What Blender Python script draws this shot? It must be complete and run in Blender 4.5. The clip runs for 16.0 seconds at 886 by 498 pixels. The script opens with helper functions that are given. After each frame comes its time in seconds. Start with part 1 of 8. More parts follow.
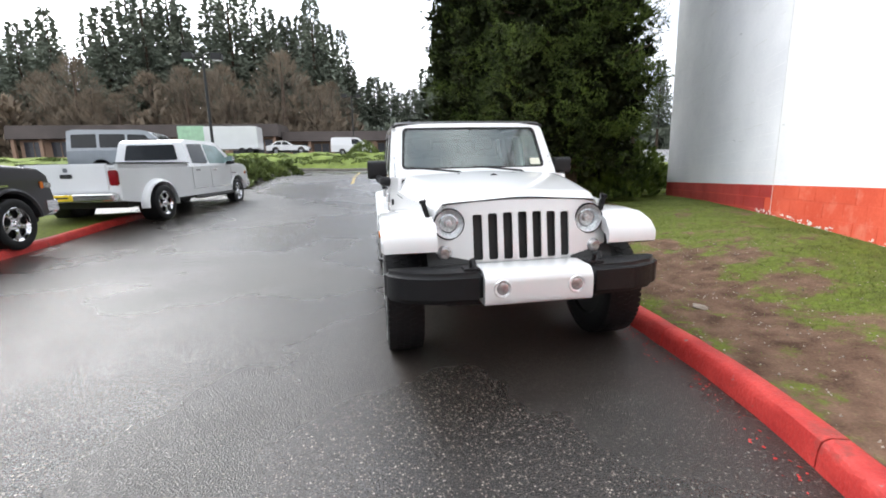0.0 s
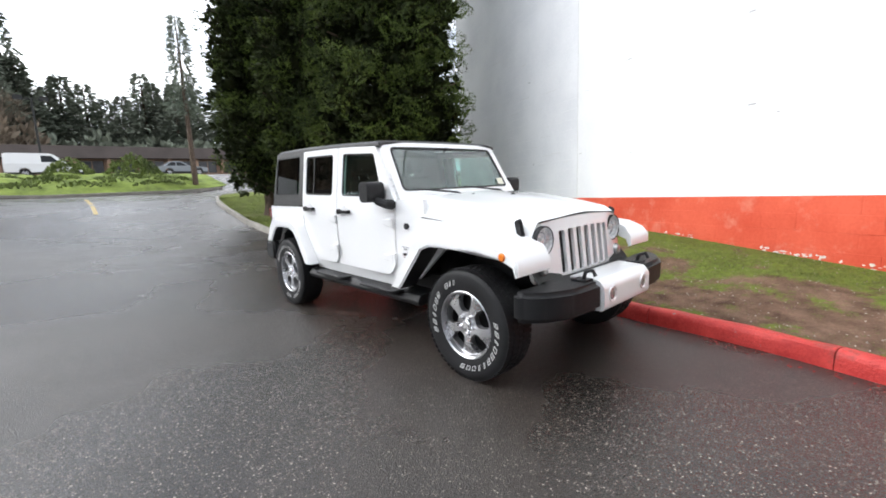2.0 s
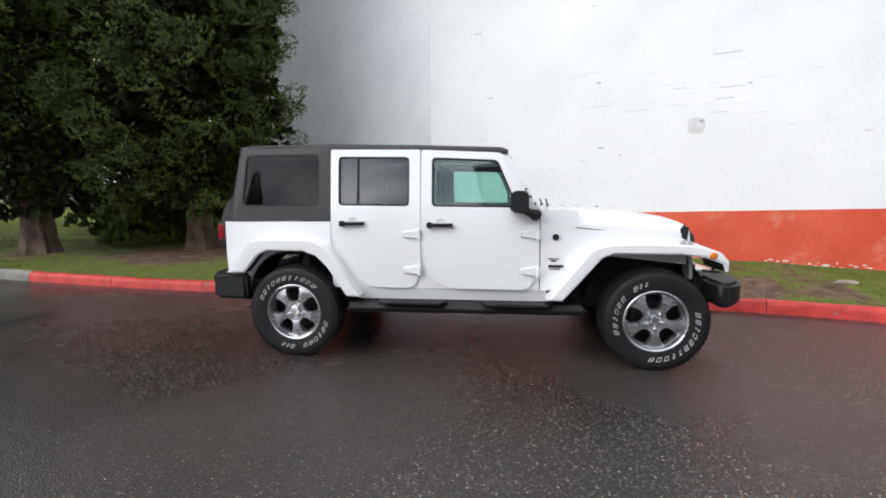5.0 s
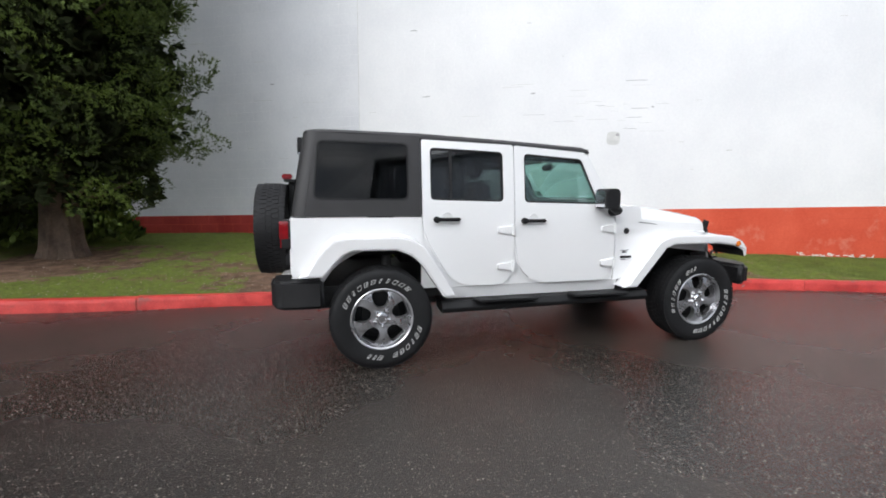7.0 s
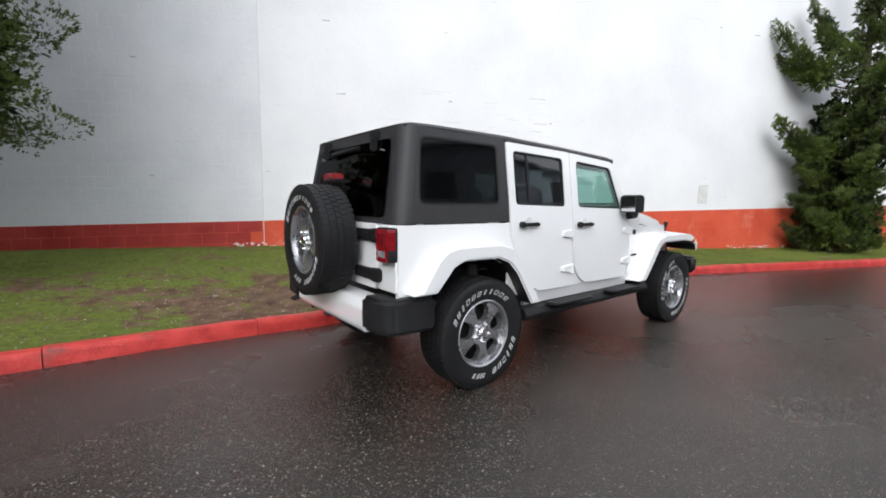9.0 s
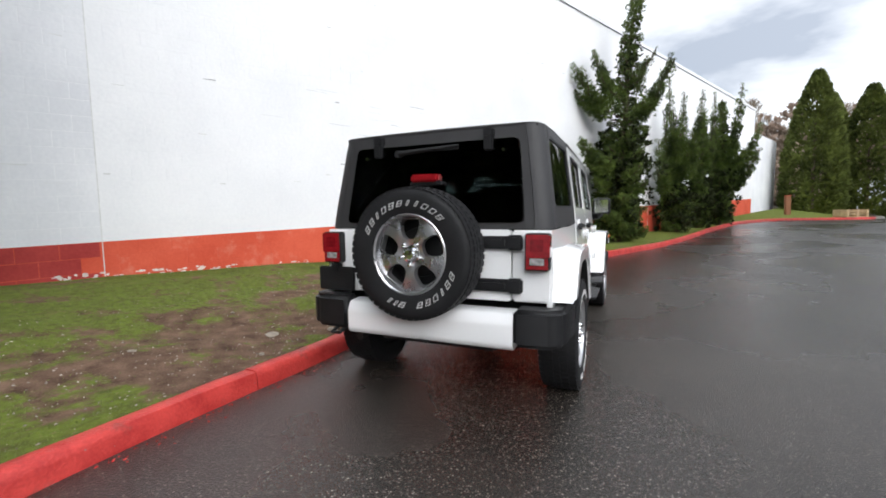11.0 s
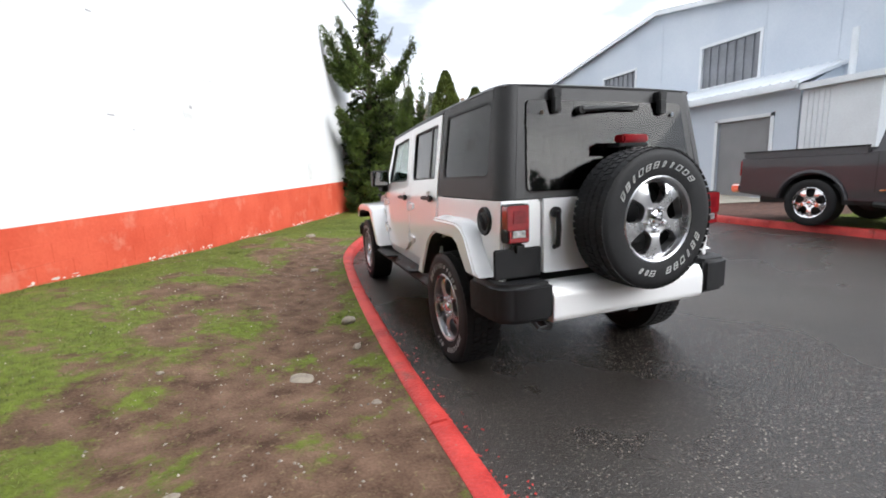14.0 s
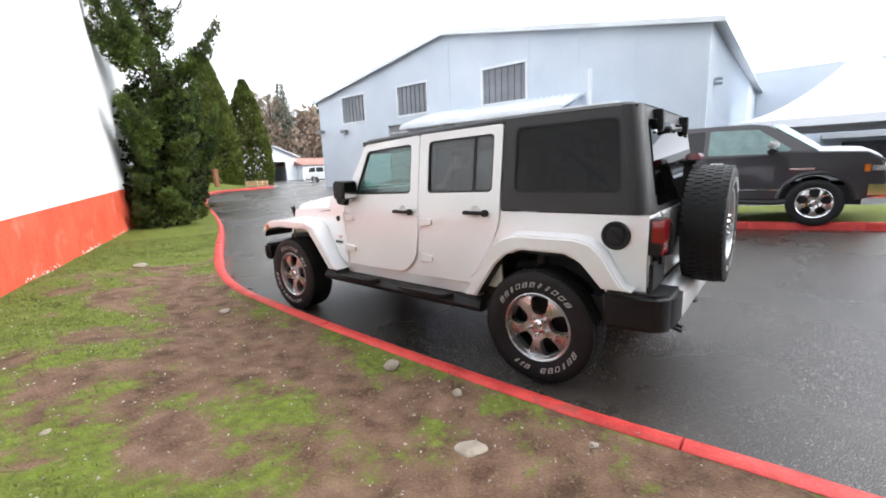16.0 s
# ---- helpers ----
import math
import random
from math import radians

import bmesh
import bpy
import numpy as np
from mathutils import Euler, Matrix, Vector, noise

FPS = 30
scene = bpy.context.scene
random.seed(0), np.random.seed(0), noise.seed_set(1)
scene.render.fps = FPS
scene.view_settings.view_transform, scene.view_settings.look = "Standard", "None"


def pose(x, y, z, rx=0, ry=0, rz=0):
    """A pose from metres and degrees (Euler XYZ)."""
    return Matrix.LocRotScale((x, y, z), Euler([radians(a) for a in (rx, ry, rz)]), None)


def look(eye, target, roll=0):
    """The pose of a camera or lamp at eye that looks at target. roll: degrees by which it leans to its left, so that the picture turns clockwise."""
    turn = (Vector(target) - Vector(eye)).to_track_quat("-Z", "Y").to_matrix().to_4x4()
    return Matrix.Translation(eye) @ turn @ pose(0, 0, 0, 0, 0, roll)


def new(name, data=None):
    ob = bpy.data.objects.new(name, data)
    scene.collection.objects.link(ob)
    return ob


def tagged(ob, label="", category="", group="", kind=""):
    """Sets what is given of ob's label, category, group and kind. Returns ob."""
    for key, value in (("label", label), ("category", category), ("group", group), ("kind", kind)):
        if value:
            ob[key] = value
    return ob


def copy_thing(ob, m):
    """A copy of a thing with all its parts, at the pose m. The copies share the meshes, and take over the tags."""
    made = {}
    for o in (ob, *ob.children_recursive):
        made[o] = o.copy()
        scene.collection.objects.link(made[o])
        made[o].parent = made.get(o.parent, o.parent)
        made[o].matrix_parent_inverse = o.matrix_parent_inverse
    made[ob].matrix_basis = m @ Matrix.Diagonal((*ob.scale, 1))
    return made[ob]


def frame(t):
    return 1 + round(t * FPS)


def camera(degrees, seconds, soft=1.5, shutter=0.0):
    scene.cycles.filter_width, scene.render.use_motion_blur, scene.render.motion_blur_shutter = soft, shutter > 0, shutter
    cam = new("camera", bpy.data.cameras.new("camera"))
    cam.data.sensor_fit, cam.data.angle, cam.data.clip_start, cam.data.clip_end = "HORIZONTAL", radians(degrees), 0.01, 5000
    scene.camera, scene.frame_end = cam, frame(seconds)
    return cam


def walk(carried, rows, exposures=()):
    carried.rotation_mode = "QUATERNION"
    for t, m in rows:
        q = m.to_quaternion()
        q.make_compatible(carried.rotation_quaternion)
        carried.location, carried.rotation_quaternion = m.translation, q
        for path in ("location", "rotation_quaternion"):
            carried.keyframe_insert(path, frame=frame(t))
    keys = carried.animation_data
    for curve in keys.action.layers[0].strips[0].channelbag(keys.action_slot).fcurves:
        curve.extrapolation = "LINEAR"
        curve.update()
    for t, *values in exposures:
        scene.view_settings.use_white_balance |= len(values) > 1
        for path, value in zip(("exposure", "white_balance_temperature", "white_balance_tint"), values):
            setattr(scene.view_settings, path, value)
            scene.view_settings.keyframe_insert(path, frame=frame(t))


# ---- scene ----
cam = camera(92.1, 16.0, soft=1.8)

PATH = [
    (0, (-0.97, -4.562, 1.309), (-0.656, -2.621, 0.943), -1.4),
    (0.5, (-1.463, -4.44, 1.313), (-0.897, -2.55, 0.985), -1.3),
    (1, (-1.943, -4.213, 1.332), (-1.159, -2.399, 1.023), -2.2),
    (1.5, (-2.403, -3.897, 1.361), (-1.357, -2.22, 1.053), -2.3),
    (2, (-2.904, -3.497, 1.377), (-1.579, -2.031, 1.069), -2.3),
    (2.5, (-3.224, -3.02, 1.372), (-1.714, -1.746, 1.062), -3.2),
    (3, (-3.593, -2.508, 1.37), (-1.937, -1.43, 1.06), -2.4),
    (3.5, (-3.848, -1.967, 1.365), (-2.096, -1.056, 1.051), -2.4),
    (3.7, (-3.939, -1.744, 1.365), (-2.141, -0.916, 1.081), -1.8),
    (5.8, (-4.321, 0.568, 1.367), (-2.335, 0.527, 1.132), -0.2),
    (6, (-4.305, 0.778, 1.35), (-2.321, 0.674, 1.123), -0.1),
    (6.5, (-4.252, 1.318, 1.354), (-2.288, 1.096, 1.049), -0.3),
    (7, (-4.094, 1.812, 1.337), (-2.171, 1.322, 1.089), 0.4),
    (7.5, (-3.89, 2.318, 1.36), (-2.041, 1.592, 1.125), 0.2),
    (8, (-3.612, 2.741, 1.373), (-1.849, 1.832, 1.117), 0.2),
    (8.2, (-3.515, 2.895, 1.362), (-1.785, 1.923, 1.115), 1.0),
    (10.3, (-1.902, 4.36, 1.278), (-0.766, 2.723, 1.098), -1.0),
    (10.5, (-1.703, 4.443, 1.286), (-0.652, 2.749, 1.123), -0.2),
    (11, (-1.207, 4.635, 1.283), (-0.406, 2.811, 1.109), -0.8),
    (11.5, (-0.685, 4.695, 1.272), (-0.123, 2.786, 1.082), -0.5),
    (12, (-0.154, 4.739, 1.271), (0.147, 2.769, 1.103), -1.4),
    (12.5, (0.37, 4.69, 1.245), (0.386, 2.701, 1.04), -1.6),
    (13, (0.914, 4.599, 1.265), (0.693, 2.629, 1.002), -1.3),
    (13.5, (1.446, 4.473, 1.289), (1.028, 2.549, 0.942), -0.8),
    (14, (1.911, 4.236, 1.318), (1.236, 2.383, 0.983), -2.3),
    (14.5, (2.413, 3.969, 1.358), (1.517, 2.22, 0.985), -1.3),
    (15, (2.798, 3.609, 1.426), (1.659, 2.007, 1.056), -2.7),
    (15.5, (3.139, 3.182, 1.447), (1.839, 1.716, 1.042), -2.8),
    (16, (3.418, 2.734, 1.485), (1.895, 1.493, 1.112), -2.3),
]
walk(cam, [(t, look(eye, target, roll)) for t, eye, target, roll in PATH],
     [(0, 0.80), (1.5, 0.74), (2.5, 0.60), (3.5, 0.38), (6.0, 0.21), (8.0, 0.21), (10.5, 0.33), (13.0, 0.46), (14.5, 0.84), (16.0, 1.05)])

# ---- world, sun, exposure ----
world = bpy.data.worlds.new("overcast_sky")
scene.world = world
world.use_nodes = True
wn, wl = world.node_tree.nodes, world.node_tree.links
bgn = wn["Background"]
skyn = wn.new("ShaderNodeTexSky")
skyn.sky_type = "NISHITA"
skyn.sun_disc = False
skyn.sun_elevation, skyn.sun_rotation = radians(29.5), radians(-36.5)
tcw = wn.new("ShaderNodeTexCoord")
mpw = wn.new("ShaderNodeMapping")
mpw.inputs["Scale"].default_value = (1.6, 1.6, 4.5)
nzw = wn.new("ShaderNodeTexNoise")
nzw.inputs["Scale"].default_value, nzw.inputs["Detail"].default_value = 1.7, 6
crw = wn.new("ShaderNodeValToRGB")
crw.color_ramp.elements[0].position, crw.color_ramp.elements[0].color = 0.37, (4.8, 5.3, 6.2, 1)
crw.color_ramp.elements[1].position, crw.color_ramp.elements[1].color = 0.60, (13.4, 13.7, 14.1, 1)
# thin cloud is brighter towards the sun
dtw = wn.new("ShaderNodeVectorMath")
dtw.operation = "DOT_PRODUCT"
dtw.inputs[1].default_value = Vector((-20, 27, 19)).normalized()
gnw = wn.new("ShaderNodeMapRange")
gnw.inputs["From Min"].default_value, gnw.inputs["From Max"].default_value = -0.8, 1.0
gnw.inputs["To Min"].default_value, gnw.inputs["To Max"].default_value = 0.62, 1.30
scw = wn.new("ShaderNodeVectorMath")
scw.operation = "SCALE"
wl.new(tcw.outputs["Generated"], dtw.inputs[0])
wl.new(dtw.outputs["Value"], gnw.inputs["Value"])
wl.new(crw.outputs["Color"], scw.inputs[0])
cl0, pw0, ma0 = (wn.new("ShaderNodeMath") for _ in range(3))
cl0.operation, pw0.operation, ma0.operation = "MAXIMUM", "POWER", "MULTIPLY_ADD"
cl0.inputs[1].default_value, pw0.inputs[1].default_value, ma0.inputs[1].default_value = 0.0, 7.0, 2.0
wl.new(dtw.outputs["Value"], cl0.inputs[0])
wl.new(cl0.outputs[0], pw0.inputs[0])
wl.new(pw0.outputs[0], ma0.inputs[0])
wl.new(gnw.outputs["Result"], ma0.inputs[2])
wl.new(ma0.outputs[0], scw.inputs["Scale"])
mxw = wn.new("ShaderNodeMix")
mxw.data_type = "RGBA"
mxw.inputs["Factor"].default_value = 0.9
wl.new(tcw.outputs["Generated"], mpw.inputs["Vector"])
wl.new(mpw.outputs["Vector"], nzw.inputs["Vector"])
wl.new(nzw.outputs["Fac"], crw.inputs["Fac"])
wl.new(skyn.outputs["Color"], mxw.inputs["A"])
wl.new(scw.outputs["Vector"], mxw.inputs["B"])
wl.new(mxw.outputs["Result"], bgn.inputs["Color"])
bgn.inputs["Strength"].default_value = 0.13
sun = new("sun", bpy.data.lights.new("sun", "SUN"))
sun.data.energy, sun.data.angle, sun.data.color = 0.7, radians(36), (1.0, 0.96, 0.9)
sun.matrix_world = look((-20, 27, 19), (0, 0, 0))


# ---- materials ----
def mat(name, base, rough=0.5, metal=0.0, var=0.15, scale=3.0, fine=40.0, bump=0.0, tint=None, coat=0.0, rvar=0.0, island=False, spec=0.5):
    """A surface with variation at two scales; tint: the second colour it drifts to."""
    m = bpy.data.materials.new(name)
    m.use_nodes = True
    n, l = m.node_tree.nodes, m.node_tree.links
    p = n["Principled BSDF"]
    p.inputs["Roughness"].default_value, p.inputs["Metallic"].default_value = rough, metal
    p.inputs["Coat Weight"].default_value, p.inputs["Coat Roughness"].default_value = coat, 0.04
    p.inputs["Specular IOR Level"].default_value = spec
    tc = n.new("ShaderNodeTexCoord")
    a = n.new("ShaderNodeTexNoise")
    a.inputs["Scale"].default_value, a.inputs["Detail"].default_value = scale, 5
    b = n.new("ShaderNodeTexNoise")
    b.inputs["Scale"].default_value, b.inputs["Detail"].default_value = fine, 3
    l.new(tc.outputs["Object"], a.inputs["Vector"])
    l.new(tc.outputs["Object"], b.inputs["Vector"])
    add = n.new("ShaderNodeMath")
    add.operation = "MULTIPLY_ADD"
    l.new(b.outputs["Fac"], add.inputs[0])
    add.inputs[1].default_value = 0.4
    l.new(a.outputs["Fac"], add.inputs[2])
    ramp = n.new("ShaderNodeValToRGB")
    lo = [c * (1 - var) for c in base]
    hi = tint if tint else [min(1, c * (1 + var)) for c in base]
    ramp.color_ramp.elements[0].position, ramp.color_ramp.elements[0].color = 0.5, (*lo, 1)
    ramp.color_ramp.elements[1].position, ramp.color_ramp.elements[1].color = 0.9, (*hi, 1)
    l.new(add.outputs[0], ramp.inputs["Fac"])
    col = ramp.outputs["Color"]
    if island:
        src = n.new("ShaderNodeNewGeometry").outputs["Random Per Island"] if island == "geo" else n.new("ShaderNodeObjectInfo").outputs["Random"]
        hsv = n.new("ShaderNodeHueSaturation")
        mr = n.new("ShaderNodeMapRange")
        mr.inputs["To Min"].default_value, mr.inputs["To Max"].default_value = (0.80, 1.20) if island == "geo" else (0.9, 1.1)
        l.new(src, mr.inputs["Value"])
        l.new(mr.outputs["Result"], hsv.inputs["Value"])
        l.new(col, hsv.inputs["Color"])
        col = hsv.outputs["Color"]
    l.new(col, p.inputs["Base Color"])
    if rvar:
        mr2 = n.new("ShaderNodeMapRange")
        mr2.inputs["From Min"].default_value, mr2.inputs["From Max"].default_value = 0.35, 0.65
        mr2.inputs["To Min"].default_value, mr2.inputs["To Max"].default_value = max(0.03, rough - rvar), rough + rvar
        l.new(a.outputs["Fac"], mr2.inputs["Value"])
        l.new(mr2.outputs["Result"], p.inputs["Roughness"])
    if bump:
        bp = n.new("ShaderNodeBump")
        bp.inputs["Strength"].default_value, bp.inputs["Distance"].default_value = min(1.0, bump), 0.01
        l.new(b.outputs["Fac"], bp.inputs["Height"])
        l.new(bp.outputs["Normal"], p.inputs["Normal"])
    return m


def glass(name, tint, gloss=0.0):
    """A pane: what passes is tinted, and the facing angle sets its gloss."""
    m = bpy.data.materials.new(name)
    m.use_nodes = True
    n, l = m.node_tree.nodes, m.node_tree.links
    n.remove(n["Principled BSDF"])
    tr, gl, lw, mx = (n.new("ShaderNode" + k) for k in ("BsdfTransparent", "BsdfGlossy", "LayerWeight", "MixShader"))
    tr.inputs["Color"].default_value = (*tint, 1)
    gl.inputs["Roughness"].default_value = 0.01
    lw.inputs["Blend"].default_value = 0.5
    pw, ad = n.new("ShaderNodeMath"), n.new("ShaderNodeMath")
    pw.operation, ad.operation = "POWER", "MULTIPLY_ADD"
    pw.inputs[1].default_value = 4.5
    ad.inputs[1].default_value, ad.inputs[2].default_value = 0.93, 0.05 + gloss
    l.new(lw.outputs["Facing"], pw.inputs[0])
    l.new(pw.outputs[0], ad.inputs[0])
    l.new(ad.outputs[0], mx.inputs["Fac"])
    l.new(tr.outputs["BSDF"], mx.inputs[1])
    l.new(gl.outputs["BSDF"], mx.inputs[2])
    l.new(mx.outputs["Shader"], n["Material Output"].inputs["Surface"])
    return m


def asphalt_material():
    """Wet asphalt: dark brownish binder, stone chips of several sizes, damp and nearly dry patches."""
    m = mat("wet_asphalt", (0.021, 0.018, 0.016), 0.3, var=0.3, scale=0.45, fine=90, bump=0.0, tint=(0.044, 0.037, 0.032), spec=0.5)
    n, l = m.node_tree.nodes, m.node_tree.links
    p = n["Principled BSDF"]
    tc = n.new("ShaderNodeTexCoord")

    def chips(scale, share, colour, base):
        vo = n.new("ShaderNodeTexVoronoi")
        vo.inputs["Scale"].default_value = scale
        l.new(tc.outputs["Object"], vo.inputs["Vector"])
        sep = n.new("ShaderNodeSeparateColor")
        l.new(vo.outputs["Color"], sep.inputs["Color"])
        chip = n.new("ShaderNodeMapRange")
        chip.inputs["From Min"].default_value, chip.inputs["From Max"].default_value = 1 - share, 1 - share * 0.5
        l.new(sep.outputs["Red"], chip.inputs["Value"])
        dist = n.new("ShaderNodeMapRange")
        dist.inputs["From Min"].default_value, dist.inputs["From Max"].default_value = 0.45, 0.25
        l.new(vo.outputs["Distance"], dist.inputs["Value"])
        mul = n.new("ShaderNodeMath")
        mul.operation = "MULTIPLY"
        l.new(chip.outputs["Result"], mul.inputs[0])
        l.new(dist.outputs["Result"], mul.inputs[1])
        mx = n.new("ShaderNodeMix")
        mx.data_type = "RGBA"
        l.new(mul.outputs[0], mx.inputs["Factor"])
        l.new(base, mx.inputs["A"])
        mx.inputs["B"].default_value = (*colour, 1)
        return mx.outputs["Result"], vo

    col, _ = chips(150, 0.45, (0.080, 0.068, 0.058), p.inputs["Base Color"].links[0].from_socket)
    col, _ = chips(92, 0.26, (0.19, 0.163, 0.138), col)
    col, _ = chips(72, 0.05, (0.28, 0.25, 0.215), col)
    l.new(col, p.inputs["Base Color"])
    wet = n.new("ShaderNodeTexNoise")
    wet.inputs["Scale"].default_value, wet.inputs["Detail"].default_value = 0.35, 5
    l.new(tc.outputs["Object"], wet.inputs["Vector"])
    wr = n.new("ShaderNodeMapRange")
    wr.inputs["From Min"].default_value, wr.inputs["From Max"].default_value = 0.40, 0.60
    wr.inputs["To Min"].default_value, wr.inputs["To Max"].default_value = 0.20, 0.34
    l.new(wet.outputs["Fac"], wr.inputs["Value"])
    l.new(wr.outputs["Result"], p.inputs["Roughness"])
    v2 = n.new("ShaderNodeTexVoronoi")
    v2.inputs["Scale"].default_value = 120
    l.new(tc.outputs["Object"], v2.inputs["Vector"])
    br = n.new("ShaderNodeMapRange")
    br.inputs["From Min"].default_value, br.inputs["From Max"].default_value = 0.40, 0.60
    br.inputs["To Min"].default_value, br.inputs["To Max"].default_value = 0.42, 0.62
    l.new(wet.outputs["Fac"], br.inputs["Value"])
    bp = n.new("ShaderNodeBump")
    bp.inputs["Distance"].default_value = 0.006
    l.new(br.outputs["Result"], bp.inputs["Strength"])
    l.new(v2.outputs["Distance"], bp.inputs["Height"])
    l.new(bp.outputs["Normal"], p.inputs["Normal"])
    return m


def lawn_material():
    """Worn turf: bare brown soil with mossy green patches."""
    m = mat("worn_turf", (0.100, 0.055, 0.034), 0.95, var=0.4, scale=5.5, fine=70, bump=1.0, tint=(0.178, 0.110, 0.074), spec=0.2)
    n, l = m.node_tree.nodes, m.node_tree.links
    p = n["Principled BSDF"]
    tc = n.new("ShaderNodeTexCoord")
    a = n.new("ShaderNodeTexNoise")
    a.inputs["Scale"].default_value, a.inputs["Detail"].default_value, a.inputs["Roughness"].default_value = 7.0, 8, 0.75
    l.new(tc.outputs["Object"], a.inputs["Vector"])
    att = n.new("ShaderNodeAttribute")
    att.attribute_name = "green"
    add = n.new("ShaderNodeMath")
    add.operation = "ADD"
    l.new(a.outputs["Fac"], add.inputs[0])
    l.new(att.outputs["Fac"], add.inputs[1])
    mr = n.new("ShaderNodeMapRange")
    mr.inputs["From Min"].default_value, mr.inputs["From Max"].default_value = 0.46, 0.60
    l.new(add.outputs[0], mr.inputs["Value"])
    g2 = n.new("ShaderNodeTexNoise")
    g2.inputs["Scale"].default_value, g2.inputs["Detail"].default_value = 16, 6
    l.new(tc.outputs["Object"], g2.inputs["Vector"])
    rg = n.new("ShaderNodeValToRGB")
    rg.color_ramp.elements[0].position, rg.color_ramp.elements[0].color = 0.3, (0.070, 0.080, 0.017, 1)
    rg.color_ramp.elements[1].position, rg.color_ramp.elements[1].color = 0.72, (0.132, 0.172, 0.023, 1)
    l.new(g2.outputs["Fac"], rg.inputs["Fac"])
    mx = n.new("ShaderNodeMix")
    mx.data_type = "RGBA"
    l.new(mr.outputs["Result"], mx.inputs["Factor"])
    l.new(p.inputs["Base Color"].links[0].from_socket, mx.inputs["A"])
    l.new(rg.outputs["Color"], mx.inputs["B"])
    l.new(mx.outputs["Result"], p.inputs["Base Color"])
    return m


def worn(m, colour, scale, lo, hi, detail=6):
    """Lets an older coat or bare stuff show in ragged spots."""
    n, l = m.node_tree.nodes, m.node_tree.links
    p = n["Principled BSDF"]
    tc, nz, mr, mx = n.new("ShaderNodeTexCoord"), n.new("ShaderNodeTexNoise"), n.new("ShaderNodeMapRange"), n.new("ShaderNodeMix")
    nz.inputs["Scale"].default_value, nz.inputs["Detail"].default_value, nz.inputs["Roughness"].default_value = scale, detail, 0.65
    mr.inputs["From Min"].default_value, mr.inputs["From Max"].default_value = lo, hi
    mx.data_type = "RGBA"
    mx.inputs["B"].default_value = (*colour, 1)
    l.new(tc.outputs["Object"], nz.inputs["Vector"])
    l.new(nz.outputs["Fac"], mr.inputs["Value"])
    l.new(mr.outputs["Result"], mx.inputs["Factor"])
    l.new(p.inputs["Base Color"].links[0].from_socket, mx.inputs["A"])
    l.new(mx.outputs["Result"], p.inputs["Base Color"])
    return m


ASPHALT, TURF = asphalt_material(), worn(lawn_material(), (0.20, 0.15, 0.085), 26, 0.58, 0.72)
KERB_RED = worn(worn(mat("red_kerb_paint", (0.48, 0.028, 0.026), 0.5, var=0.3, scale=5, fine=60, bump=0.6, tint=(0.56, 0.055, 0.045), island=True, spec=0.35), (0.20, 0.05, 0.04), 4, 0.60, 0.72), (0.22, 0.19, 0.17), 17, 0.67, 0.70)
KERB_GREY = mat("bare_concrete", (0.20, 0.185, 0.16), 0.8, var=0.25, scale=4, fine=60, bump=0.5, island=True)
CONCRETE = mat("pale_concrete_paving", (0.42, 0.38, 0.31), 0.75, var=0.15, scale=1.5, fine=50, bump=0.3)
WALL_WHITE = mat("white_block_paint", (0.755, 0.76, 0.77), 0.7, var=0.05, scale=0.8, fine=25, bump=0.25, tint=(0.80, 0.80, 0.80), spec=0.2)
WALL_GREY = mat("weathered_grey_white_paint", (0.70, 0.71, 0.73), 0.7, var=0.07, scale=0.9, fine=25, bump=0.25, tint=(0.755, 0.76, 0.77), spec=0.2)
WALL_RED = mat("orange_red_block_paint", (0.62, 0.085, 0.042), 0.7, var=0.12, scale=1.6, fine=30, bump=0.35, tint=(0.66, 0.115, 0.062), spec=0.2)
worn(WALL_RED, (0.66, 0.25, 0.18), 2.2, 0.56, 0.80)
WALL_RED_OLD = worn(mat("older_dark_red_block_paint", (0.36, 0.034, 0.030), 0.6, var=0.15, scale=1.6, fine=30, bump=0.35, tint=(0.44, 0.055, 0.045), spec=0.25), (0.50, 0.16, 0.13), 2.6, 0.62, 0.80)
PAINT_WHITE = mat("white_car_paint", (0.80, 0.80, 0.80), 0.28, var=0.01, scale=1, coat=1.0)
PAINT_WHITE_OLD = mat("white_truck_paint", (0.72, 0.73, 0.74), 0.3, var=0.03, scale=1, coat=0.8)
PAINT_DARK = mat("charcoal_metallic_paint", (0.042, 0.040, 0.046), 0.34, metal=0.3, var=0.08, scale=2, coat=0.6, spec=0.4)
PAINT_SILVER = mat("grey_car_paint", (0.22, 0.24, 0.26), 0.3, metal=0.4, var=0.05, coat=1.0)
PLASTIC = mat("black_grained_plastic", (0.011, 0.011, 0.012), 0.5, var=0.2, scale=8, fine=300, bump=0.25, spec=0.3)
HARDTOP = mat("dark_grey_textured_hardtop", (0.030, 0.029, 0.030), 0.5, var=0.12, scale=5, fine=350, bump=0.2, spec=0.4)
RUBBER = mat("black_tyre_rubber", (0.011, 0.011, 0.012), 0.6, var=0.3, scale=6, fine=120, bump=0.2, spec=0.3)
LETTER = mat("white_tyre_marking", (0.50, 0.50, 0.49), 0.6, var=0.1)
ALLOY = mat("machined_alloy", (0.50, 0.50, 0.515), 0.30, metal=0.9, var=0.10, scale=8, rvar=0.06)
ALLOY_DARK = mat("dark_wheel_pocket", (0.012, 0.012, 0.013), 0.5, metal=0.2)
